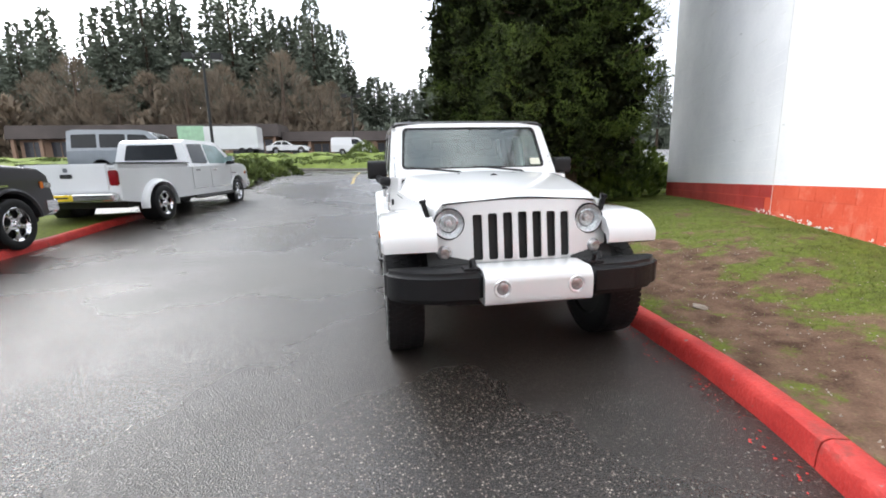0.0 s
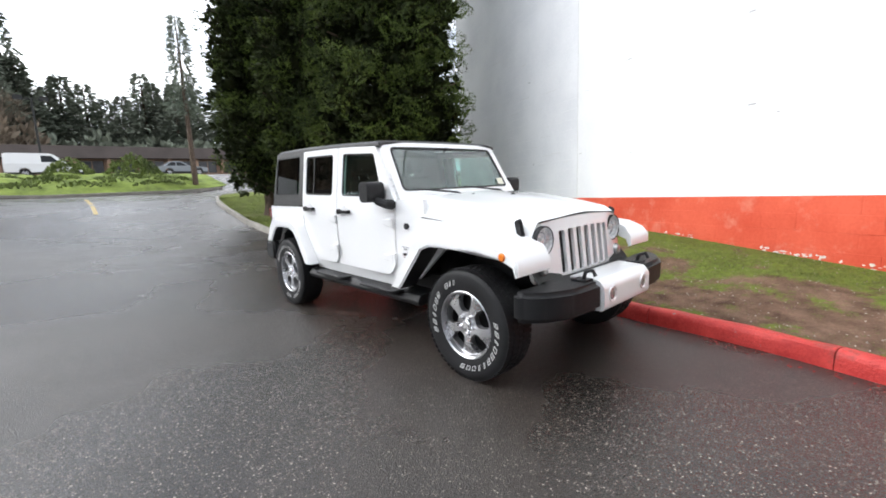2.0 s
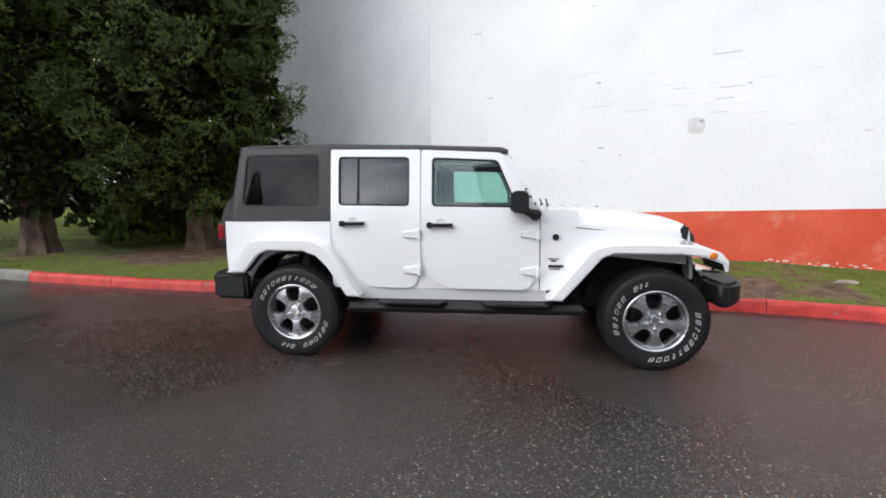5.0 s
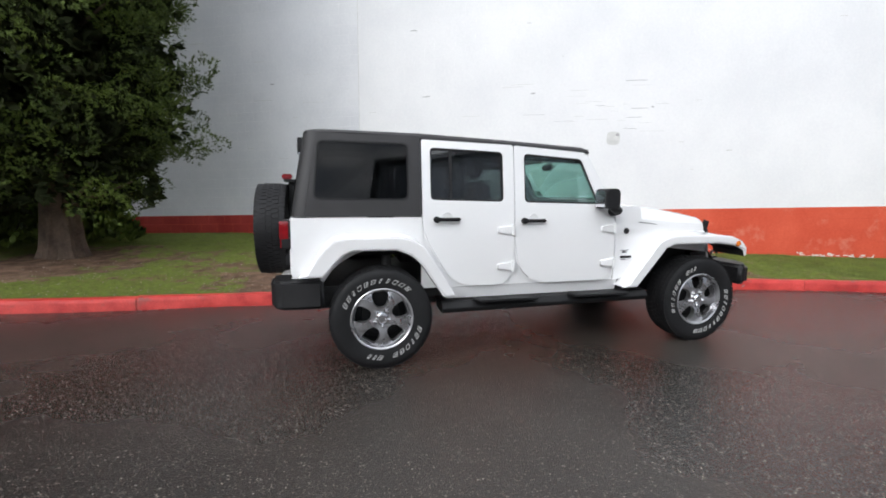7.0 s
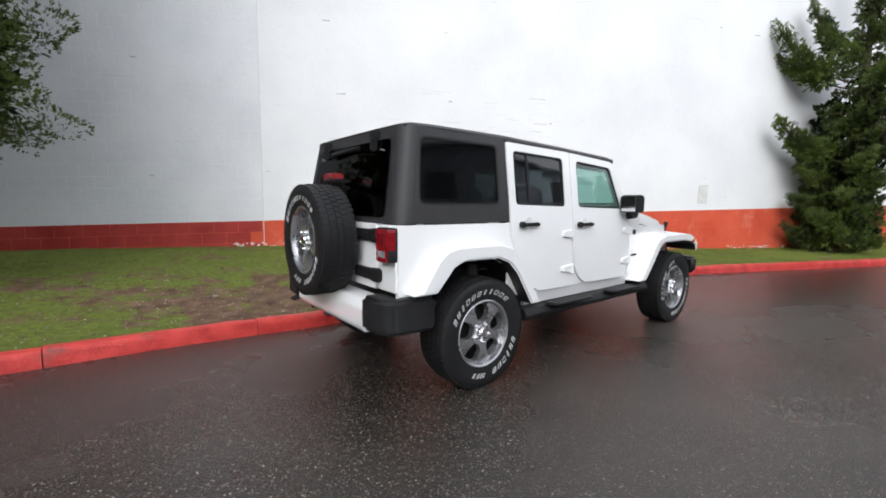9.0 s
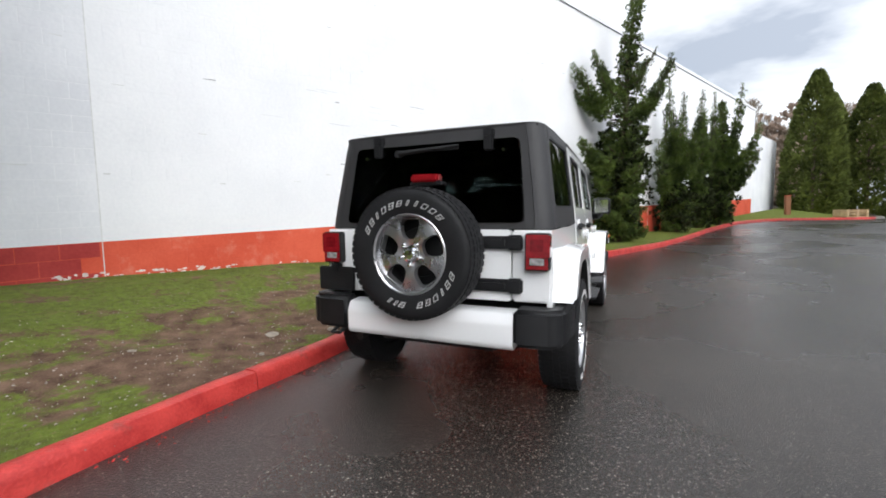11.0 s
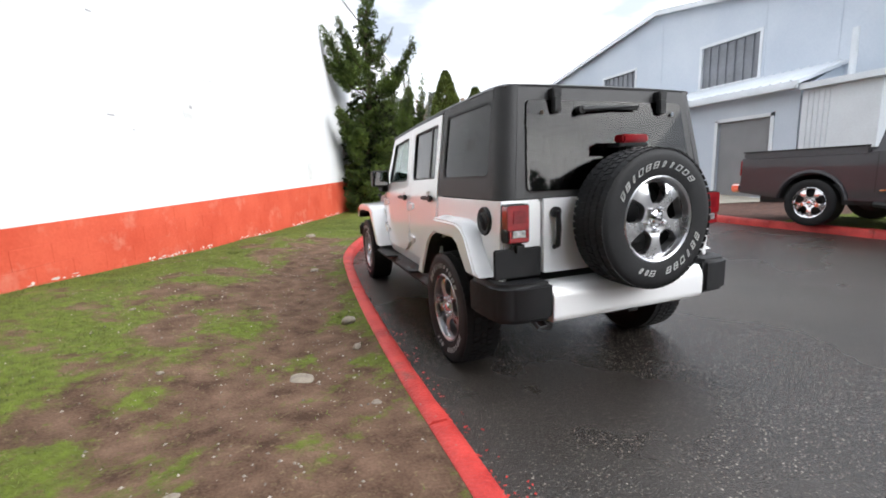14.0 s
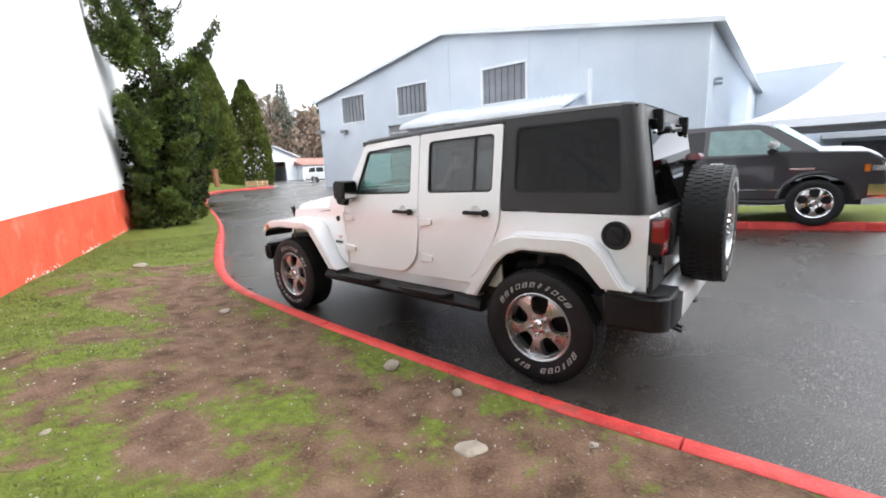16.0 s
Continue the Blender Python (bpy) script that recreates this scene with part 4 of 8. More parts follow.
    part("radiator", prism([(-1.824, 1.05), (-1.818, 1.05), (-1.856, 0.69), (-1.862, 0.69)], "x", -0.37, 0.37), BLACK, car)
    for s in slots:
        cx = sum(p[0] for p in s) / len(s)
        inn = [(cx + (p[0] - cx) * 0.84, 0.871 + (p[1] - 0.871) * 0.965) for p in s]
        part("slot_rim", sheet(s, [inn], lambda u, v: Vector(gface(u, v)) + Vector((0, -0.004, 0)), (0, 0.014, 0)), W, grille)
    for sx in (-1, 1):
        c = pose(sx * 0.486, -1.815, 0.957, 0, 0, -90)
        lamp = part("headlamp", merge(bmesh.new(), lathe([(0.0, -0.022), (0.03, -0.020), (0.06, -0.008), (0.088, 0.012), (0.092, 0.03), (0.099, 0.033), (0.099, 0.0)], 32), c), REFLECTOR, grille, "round headlamp with chrome reflector")
        part("lamp_cover", merge(bmesh.new(), lathe([(0.0, 0.04), (0.045, 0.036), (0.075, 0.024), (0.092, 0.002)], 32), c), GLASS_LAMP, lamp, "clear lens").visible_shadow = False
        part("lamp_ring", merge(bmesh.new(), lathe([(0.094, 0.028), (0.096, 0.036), (0.102, 0.036), (0.105, 0.026), (0.105, 0.0)], 32), c), PLASTIC, lamp, "dark lamp ring")
        part("bulb_shield", merge(bmesh.new(), lathe([(0.0, 0.018), (0.022, 0.015), (0.026, -0.02)], 16), c), REFLECTOR, lamp)
        part("reflector_step", merge(bmesh.new(), lathe([(0.052, -0.008), (0.056, 0.004), (0.062, 0.002), (0.064, -0.006)], 28), c), CHROME, lamp)
        c = pose(sx * 0.522, -1.872, 0.770, 0, 0, -90)
        part("turn_signal", merge(bmesh.new(), lathe([(0.0, 0.012), (0.03, 0.01), (0.043, 0.0), (0.048, -0.01), (0.048, -0.03)], 20), c), CLEAR_LENS, grille, "small round clear turn signal")
    # flares
    ftop = [(-0.645, 0.545), (-0.70, 0.60), (-0.97, 0.945), (-1.05, 1.000), (-1.14, 1.020), (-1.58, 1.022), (-1.78, 1.002), (-1.90, 0.955), (-1.955, 0.87), (-1.955, 0.80)]
    fin = [(-1.935, 0.79), (-1.915, 0.85), (-1.80, 0.895), (-1.62, 0.918), (-1.15, 0.918), (-1.06, 0.885), (-0.82, 0.600), (-0.77, 0.545)]
    rtop = [(2.075, 0.735), (2.02, 0.76), (1.90, 0.965), (1.83, 1.025), (1.73, 1.048), (1.32, 1.048), (1.22, 1.015), (1.14, 0.945), (0.90, 0.565), (0.885, 0.545)]
    rin = [(0.99, 0.545), (1.16, 0.80), (1.25, 0.885), (1.36, 0.925), (1.68, 0.925), (1.76, 0.89), (1.85, 0.79), (1.90, 0.735)]
    for sx in (-1, 1):
        for name, poly, x0 in (("front_flare", ftop + fin, 0.58), ("rear_flare", rtop + rin, 0.78)):
            bm = prism(poly, "x", sx * x0, sx * (0.932 if name == "front_flare" else 0.922))
            for v in bm.verts:
                if abs(v.co.x) > 0.9:
                    top = v.co.z > 0.95
                    v.co.z -= 0.022 if top else 0
                if name == "front_flare" and abs(v.co.x) < 0.7 and v.co.y > -1.0:
                    v.co.x = sx * 0.76
            long = [e for e in bm.edges if abs(abs(e.verts[0].co.x) - abs(e.verts[1].co.x)) < 1e-4 and abs(e.verts[0].co.x) > 0.9]
            bmesh.ops.bevel(bm, geom=long, offset=0.02, segments=3, affect="EDGES", clamp_overlap=True)
            bm.normal_update()
            inside = [Vector(p) for p in (fin if name == "front_flare" else rin)]
            for f in bm.faces:
                c = f.calc_center_median()
                near = min((Vector((c.y, c.z)) - (a + b) / 2).length - (a - b).length / 2 for a, b in zip(inside, inside[1:]))
                if abs(f.normal.x) < 0.5 and abs(c.x) < 0.905 and near < 0.006 and f.normal.dot(Vector((0, -1.43 - c.y if name == "front_flare" else 1.5 - c.y, 0.5 - c.z))) > 0:
                    f.material_index = 1
            fl = part(name, bm, [W, BLACK], car, "white wheel-arch flare", angle=40)
            if name == "front_flare":
                part("side_marker", merge(bmesh.new(), lathe([(0.0, 0.010), (0.02, 0.008), (0.028, 0.0), (0.028, -0.01)], 18), pose(sx * 0.933, -1.842, 0.912, 0, 0, 0 if sx > 0 else 180)), ORANGE, fl, "amber side marker")
    # front bumper
    for sx in (-1, 1):
        pl = [(sx * 0.343, -2.19), (sx * 0.64, -2.175), (sx * 0.82, -2.10), (sx * 0.925, -1.99), (sx * 0.925, -1.90), (sx * 0.70, -1.90), (sx * 0.343, -1.95)]
        part("bumper_end", prism(pl, "z", 0.515, 0.705, 0.030, 3), PLASTIC, car, "black plastic front bumper end", angle=60)
    centre = prism(rounded([(-2.195, 0.50), (-2.205, 0.53), (-2.205, 0.655), (-2.165, 0.705), (-1.95, 0.715), (-1.95, 0.50)], 0.02, 3), "x", -0.342, 0.342, 0.008, 2)
    bmc = part("bumper_centre", centre, W, car, "white bumper centre with fog lamps", angle=50)
    for sx in (-1, 1):
        c = pose(sx * 0.235, -2.204, 0.604, 0, 0, -90)
        fog = part("fog_lamp", merge(bmesh.new(), lathe([(0.0, -0.012), (0.035, -0.006), (0.042, 0.004), (0.052, 0.008), (0.056, 0.0), (0.056, -0.01)], 24), c), REFLECTOR, bmc, "round fog lamp")
        part("fog_glass", merge(bmesh.new(), lathe([(0.0, 0.006), (0.03, 0.004), (0.04, 0.0)], 20), c), CLEAR_LENS, fog)
        hook = tube([(sx * 0.40, -2.08, 0.70), (sx * 0.40, -2.10, 0.765), (sx * 0.40, -2.15, 0.78), (sx * 0.40, -2.17, 0.745)], 0.013, 8)
        merge(hook, box(sx * 0.40 - 0.05, sx * 0.40 + 0.05, -2.13, -2.02, 0.700, 0.718, 0.004))
        part("tow_hook", hook, PLASTIC, car, "black tow hook")
    merge_b = box(-0.60, 0.60, -2.0, -1.85, 0.56, 0.70, 0.01)
    part("bumper_beam", merge_b, BLACK, car)
    part("front_valance", box(-0.55, 0.55, -1.98, -1.80, 0.44, 0.56, 0.02), BLACK, car)
    # hardtop
    def rear_y(z):
        return 2.125 - max(0, z - 1.19) * 0.165
    RC = 0.10
    out_q = [(rear_y(1.174) - RC, 1.174), (rear_y(1.800) - RC, 1.800), (1.152, 1.800), (1.152, 1.174)]
    qwin = rounded([(1.925, 1.742), (1.245, 1.738), (1.245, 1.298), (1.965, 1.298)], 0.05, 5)
    def roof(u, v):
        """u across, v from the front to the back."""
        y = -0.345 + (2.355) * v
        zs = lerp(y, [(-0.345, 1.735), (0.4, 1.772), (1.15, 1.800), (2.02, 1.804)])
        half = side_x(y, zs) - 0.001 - (0.028 * max(0, (y - 1.85) / 0.16) if y > 1.85 else 0)
        t = 2 * u - 1
        a = abs(t)
        lip = lerp(a, [(0, 0.036), (0.5, 0.034), (0.86, 0.028), (0.95, 0.020), (0.985, 0.010), (1.0, 0.0)])
        if y > 1.93:
            lip -= 0.020 * ((y - 1.93) / 0.08) ** 2 * (lip / 0.036)
        if y < -0.28:
            lip -= 0.02 * ((-0.28 - y) / 0.065) ** 2
        return (half * math.copysign(lerp(a, [(0, 0), (0.86, 0.90), (0.94, 0.965), (0.985, 0.995), (1, 1)]), t), y, zs + lip)
    top = part("hardtop", thicken(grid(roof, 36, 40), 0.02), HARDTOP, car, "dark grey textured hardtop")
    for sx in (-1, 1):
        side = side_panel("quarter_panel", out_q, [qwin], sx, HARDTOP, top, "dark grey hardtop side", thick=0.03)
        pane = side_panel("quarter_window", qwin, [], sx, GLASS_DARK, top, "dark tinted rear side window", proud=-0.010, thick=0.004)
        pane.visible_shadow = False
        cy, cz = 1.60, 1.52
        inner = [(cy + (p[0] - cy) * 0.965, cz + (p[1] - cz) * 0.94) for p in qwin]
        side_panel("quarter_seal", qwin, [inner], sx, PLASTIC, top, proud=-0.003, thick=0.006)
        # strip over the doors
        bm = sheet([(1.152, 1.778), (1.152, 1.802), (-0.33, 1.740), (-0.33, 1.716)], [], lambda u, v, s=sx: (s * (side_x(u, v) + 0.004), u, v), (-sx * 0.03, 0, 0))
        part("roof_rail", bm, HARDTOP, top)
        def corner(u, v, s=sx):
            z = 1.174 + (1.808 - 1.174) * v
            a = u * math.pi / 2
            return (s * (side_x(2.0, z) - RC + RC * math.cos(a)), rear_y(z) - RC + RC * math.sin(a), z)
        part("corner_panel", thicken(grid(corner, 8, 8), 0.02), HARDTOP, top)
    def rear_face(u, v):
        return (u, rear_y(v) + 0.001, v)
    hw = lambda z: side_x(2.0, z) - RC
    out_r = [(-hw(1.174), 1.174), (hw(1.174), 1.174), (hw(1.80), 1.80), (-hw(1.80), 1.80)]
    rglass = rounded([(-0.635, 1.212), (0.635, 1.212), (0.585, 1.728), (-0.585, 1.728)], 0.04, 4)
    part("rear_frame", sheet(out_r, [rglass], rear_face, (0, -0.03, 0)), HARDTOP, top)
    pane = part("rear_window", sheet([(p[0] * 0.985, p[1]) for p in rglass], [], lambda u, v: (u, rear_y(v) + 0.010, v), (0, -0.005, 0)), GLASS_DARK, top, "dark tinted lifting rear window")
    pane.visible_shadow = False
    for sx in (-1, 1):
        x = sx * 0.395
        bm = box(x - 0.03, x + 0.03, rear_y(1.78) - 0.02, rear_y(1.7) + 0.045, 1.735, 1.792, 0.006)
        merge(bm, box(x - 0.028, x + 0.028, rear_y(1.7) + 0.008, rear_y(1.66) + 0.04, 1.655, 1.745, 0.008))
        part("window_hinge", bm, PLASTIC, top, "black rear window hinge")
        part("window_knob", tube([(sx * 0.49, rear_y(1.65), 1.655), (sx * 0.49, rear_y(1.65) + 0.022, 1.655)], 0.012, 10), CHROME, top)
    bm = box(-0.20, 0.23, rear_y(1.69) + 0.02, rear_y(1.69) + 0.04, 1.675, 1.69, 0.005)
    merge(bm, tube([(0.23, rear_y(1.67), 1.672), (0.23, rear_y(1.67) + 0.05, 1.672)], 0.024, 12))
    merge(bm, tube([(0.23, rear_y(1.67) + 0.04, 1.672), (-0.20, rear_y(1.69) + 0.035, 1.70)], [0.018, 0.008], 8))
    part("rear_wiper", bm, PLASTIC, top, "black rear wiper")
    # tailgate
    part("tailgate", prism(rounded([(-0.555, 0.735), (0.53, 0.735), (0.53, 1.170), (-0.555, 1.170)], 0.02, 3), "y", 2.085, 2.142, 0.006, 2), W, car, "white tailgate")
    gate_y = 2.142
    for sx in (-1, 1):
        lo, hi = (0.536, 0.795) if sx > 0 else (-0.795, -0.561)
        part("rear_post", prism([(lo, 0.735), (hi, 0.735), (hi, 1.168), (lo, 1.168)], "y", 2.07, 2.136, 0.012, 2), W, car)
        x0, x1 = (0.650, 0.792) if sx > 0 else (-0.792, -0.650)
        tl = part("tail_lamp", prism(rounded([(x0, 0.935), (x1, 0.935), (x1, 1.152), (x0, 1.152)], 0.015, 3), "y", 2.12, 2.192, 0.010, 2), PLASTIC, car, "red tail lamp in a black housing")
        a0, a1 = (x0 + 0.008, x1 + 0.004) if sx > 0 else (x0 - 0.004, x1 - 0.008)
        part("red_lens", prism(rounded([(a0, 1.01), (a1, 1.01), (a1, 1.145), (a0, 1.145)], 0.012, 3), "y", 2.142, 2.204, 0.005, 2), RED_LENS, tl, "red lens")
        part("lens_cell", box(x0 + 0.03, x1 - 0.03, 2.200, 2.2065, 1.045, 1.12, 0.003), mat("dark_red_lens", (0.16, 0.004, 0.008), 0.12, var=0.2, scale=30, coat=0.6), tl, "darker inner lens")
        part("clear_lens", prism(rounded([(x0 + 0.03, 0.968), (x1 - 0.03, 0.968), (x1 - 0.03, 1.008), (x0 + 0.03, 1.008)], 0.006, 2), "y", 2.19, 2.203, 0.003, 1), CLEAR_LENS, tl, "clear reversing lens")
        part("red_lens", prism(rounded([(x0 + 0.008, 0.942), (x1 - 0.008, 0.942), (x1 - 0.008, 0.966), (x0 + 0.008, 0.966)], 0.006, 2), "y", 2.19, 2.202, 0.003, 1), RED_LENS, tl)
        for xa in (x0 + 0.008, x1 - 0.028):
            part("red_lens", box(xa, xa + 0.02, 2.19, 2.202, 0.968, 1.008, 0.002), RED_LENS, tl)
    for z in (0.835, 1.095):
        bm = box(-0.55, -0.30, 2.142, 2.175, z - 0.038, z + 0.038, 0.006)
        merge(bm, box(-0.63, -0.54, 2.135, 2.185, z - 0.045, z + 0.045, 0.010))
        merge(bm, box(-0.53, -0.32, 2.172, 2.182, z - 0.018, z + 0.018, 0.003))
        part("tailgate_hinge", bm, PLASTIC, car, "black tailgate hinge")
    bm = tube([(0.452, 2.135, 1.095), (0.452, 2.175, 1.09), (0.452, 2.185, 1.0), (0.452, 2.175, 0.90), (0.452, 2.135, 0.885)], 0.016, 8)
    merge(bm, tube([(0.452, 2.14, 1.09), (0.452, 2.165, 1.09)], 0.032, 14))
    part("tailgate_handle", bm, PLASTIC, car, "black tailgate handle")
    bm = box(0.560, 0.862, 2.15, 2.172, 0.735, 0.905, 0.008)
    merge(bm, box(0.67, 0.75, 2.13, 2.19, 0.86, 0.945, 0.02))
    part("plate_holder", bm, PLASTIC, car, "empty black number plate bracket")
    bm = box(-0.16, 0.12, 2.142, 2.24, 0.93, 1.14, 0.02)
    merge(bm, box(-0.05, 0.01, 2.14, 2.20, 1.1, 1.46, 0.01))
    part("spare_carrier", bm, BLACK, car)
    bl = part("brake_lamp", box(-0.125, 0.06, 2.16, 2.245, 1.468, 1.515, 0.010), RED_LENS, car, "high red brake lamp")
    part("lamp_foot", box(-0.14, 0.075, 2.12, 2.23, 1.448, 1.47, 0.006), PLASTIC, bl)
    # rear bumper
    part("rear_bumper_centre", prism(rounded([(2.12, 0.468), (2.255, 0.468), (2.275, 0.50), (2.275, 0.625), (2.245, 0.685), (2.12, 0.695)], 0.015, 3), "x", -0.598, 0.545, 0.01, 2), W, car, "white rear bumper centre", angle=50)
    part("bumper_notch", box(-0.06, 0.02, 2.24, 2.282, 0.463, 0.478, 0.004), PLASTIC, car)
    for sx, x0 in ((-1, -0.600), (1, 0.547)):
        pl = [(x0, 2.285), (sx * 0.80, 2.275), (sx * 0.885, 2.20), (sx * 0.905, 1.90), (sx * 0.80, 1.90), (sx * 0.78, 2.12), (x0, 2.12)]
        part("rear_bumper_end", prism(pl, "z", 0.495, 0.718, 0.025, 3), PLASTIC, car, "black rear bumper end", angle=50)
    part("tow_loop", tube([(0.60, 2.20, 0.50), (0.60, 2.30, 0.47), (0.66, 2.30, 0.47), (0.66, 2.20, 0.50)], 0.013, 8), BLACK, car)
    # fuel filler on the kerb side
    x = side_x(1.955, 1.06)
    f = part("fuel_filler", merge(bmesh.new(), lathe([(0.0, 0.0), (0.05, 0.002), (0.062, 0.012), (0.080, 0.014), (0.086, 0.006), (0.086, -0.01)], 28), pose(x, 1.945, 1.045)), PLASTIC, car, "round black fuel filler")
    part("filler_cap", merge(bmesh.new(), lathe([(0.0, 0.018), (0.04, 0.018), (0.055, 0.012), (0.058, 0.0)], 24), pose(x, 1.945, 1.045)), PLASTIC, f)
    part("cap_grip", merge(bmesh.new(), box(0.012, 0.032, -0.012, 0.012, -0.042, 0.042, 0.005), pose(x, 1.945, 1.045, 35, 0, 0)), PLASTIC, f)
    # inside
    bm = prism([(-0.62, 0.98), (-0.62, 1.235), (-0.45, 1.24), (-0.30, 1.18), (-0.26, 1.02), (-0.30, 0.9)], "x", -0.71, 0.71, 0.015, 2)
    part("dashboard", bm, SEAT, car, "black dashboard")
    ring = [(0.36 + 0.185 * math.cos(a), -0.18 + 0.07 * math.sin(a) , 1.10 + 0.17 * math.sin(a)) for a in even(0, 2 * math.pi, 28)]
    bm = tube(ring, 0.016, 8, cap=False)
    merge(bm, tube([(0.36, -0.18, 1.10), (0.36, -0.30, 1.06)], [0.05, 0.03], 10))
    for a in (0, math.pi, math.pi * 1.5):
        merge(bm, tube([(0.36, -0.18, 1.10), (0.36 + 0.185 * math.cos(a), -0.18 + 0.07 * math.sin(a), 1.10 + 0.17 * math.sin(a))], 0.014, 6))
    part("steering_wheel", bm, PLASTIC, car, "black steering wheel")
    for y, names in ((0.15, "front_seat"), (1.05, "rear_seat")):
        for x in (-0.36, 0.36):
            s = box(x - 0.26, x + 0.26, y - 0.25, y + 0.28, 0.78, 0.96, 0.05, 3)
            b2 = box(x - 0.25, x + 0.25, -0.07, 0.07, 0.0, 0.60, 0.05, 3)
            merge(s, b2, pose(0, y + 0.30, 0.88, -12, 0, 0))
            seat = part(names, s, SEAT, car, "black cloth car seat", angle=60)
            hr = box(x - 0.13, x + 0.13, -0.05, 0.05, 0.0, 0.20, 0.04, 3)
            hd = part("headrest", merge(bmesh.new(), hr, pose(0, y + 0.41, 1.49, -8, 0, 0)), SEAT, seat, angle=60)
            for dx in (-0.06, 0.06):
                merge_ = tube([(x + dx, y + 0.40, 1.42), (x + dx, y + 0.415, 1.52)], 0.007, 6)
                part("headrest_post", merge_, CHROME, seat)
    for y in (0.40, 1.42):
        part("roll_bar", tube([(-0.70, y, 0.7), (-0.69, y, 1.3), (-0.62, y, 1.66), (-0.5, y, 1.71), (0.5, y, 1.71), (0.62, y, 1.66), (0.69, y, 1.3), (0.70, y, 0.7)], 0.04, 10), SEAT, car, "padded black roll bar")
    for sx in (-1, 1):
        part("roll_bar", tube([(sx * 0.62, -0.36, 1.66), (sx * 0.62, 0.4, 1.69), (sx * 0.62, 1.42, 1.69), (sx * 0.64, 1.98, 1.25)], 0.035, 8), SEAT, car)
    bm = box(-0.11, 0.11, -0.36, -0.33, 1.60, 1.665, 0.015, 2)
    merge(bm, tube([(0, -0.34, 1.66), (0, -0.40, 1.70)], 0.012, 6))
    part("rear_view_mirror", bm, PLASTIC, car)
    return car


off_road_car()


# ---- foliage ----
LEAF_SEQUOIA = mat("dark_green_scale_foliage", (0.030, 0.050, 0.012), 0.65, var=0.35, scale=1.6, fine=7, tint=(0.120, 0.168, 0.030), island="geo", spec=0.25)
# Inner foliage of the crowns: their inner shade is put into this dark colour.
LEAF_INNER_SHADE = mat("shade_dark_inner_foliage", (0.018, 0.026, 0.010), 0.85, var=0.35, scale=1.1, fine=7, tint=(0.038, 0.046, 0.018), island="geo", spec=0.1)
LEAF_PINE = mat("green_juniper_foliage", (0.045, 0.074, 0.018), 0.65, var=0.35, scale=2.0, fine=8, tint=(0.135, 0.190, 0.036), island="geo", spec=0.3)
LEAF_HEDGE = mat("cedar_hedge_foliage", (0.062, 0.084, 0.018), 0.7, var=0.35, scale=0.7, fine=8, tint=(0.160, 0.190, 0.044), island="geo", spec=0.2)
# Far woods and slope: distance haze is mixed into the next three pale colours.
LEAF_FIR = mat("hazy_far_fir_foliage", (0.145, 0.172, 0.134), 0.8, var=0.25, scale=0.15, fine=2, tint=(0.235, 0.258, 0.205), island="geo", spec=0.1)
LEAF_BROWN = mat("hazy_bare_brown_twigs", (0.165, 0.135, 0.100), 0.8, var=0.3, scale=0.15, fine=2, tint=(0.29, 0.225, 0.16), island="geo")
LEAF_HILL = mat("hazy_bare_red_brown_scrub", (0.30, 0.215, 0.165), 0.8, var=0.35, scale=0.15, fine=2, tint=(0.42, 0.33, 0.26), island="geo", spec=0.1)
LEAF_IVY = mat("ivy_and_bank_grass", (0.09, 0.13, 0.03), 0.6, var=0.35, scale=0.5, fine=6, tint=(0.20, 0.25, 0.07), island="geo")
BARK = mat("red_brown_fibrous_bark", (0.075, 0.047, 0.033), 0.9, var=0.4, scale=4, fine=30, bump=1.0, tint=(0.13, 0.092, 0.066))
MULCH = mat("dark_red_bark_mulch", (0.075, 0.032, 0.022), 0.9, var=0.5, scale=8, fine=60, bump=1.0, tint=(0.13, 0.06, 0.04))
GRASS = mat("short_green_grass", (0.086, 0.104, 0.020), 0.7, var=0.3, scale=3, fine=20, tint=(0.160, 0.205, 0.032), island="geo")


def tuft(verts, faces, c, d, size, k, rng, wide=0.2, spread=0.7):
    """A spray of k narrow leaves that share one root."""
    c, d = Vector(c), Vector(d).normalized()
    a = d.orthogonal().normalized()
    b = d.cross(a)
    base = len(verts)
    verts.append(tuple(c))
    for i in range(k):
        t = rng.uniform(0, 2 * math.pi)
        s = rng.uniform(0.15, spread)
        w = (d + (a * math.cos(t) + b * math.sin(t)) * s).normalized()
        side = w.cross(Vector((rng.uniform(-1, 1), rng.uniform(-1, 1), rng.uniform(-1, 1)))).normalized()
        ln = size * rng.uniform(0.6, 1.15)
        m = c + w * ln * 0.55
        j = len(verts)
        verts += [tuple(m + side * ln * wide), tuple(c + w * ln), tuple(m - side * ln * wide)]
        faces.append((base, j, j + 1, j + 2))


def puff_template(rng, tufts, leaves, radius, size, wide=0.2):
    """Corners and faces of one rounded mass of scale foliage, as arrays."""
    verts, faces = [], []
    for i in range(tufts):
        d = Vector((rng.gauss(0, 1), rng.gauss(0, 1), rng.gauss(0.25, 0.9))).normalized()
        c = d * radius * rng.uniform(0.55, 1.0)
        tuft(verts, faces, c, d + Vector((0, 0, 0.25)), size * rng.uniform(0.8, 1.25), leaves, rng, wide, 0.95)
    return np.array(verts), np.array(faces)


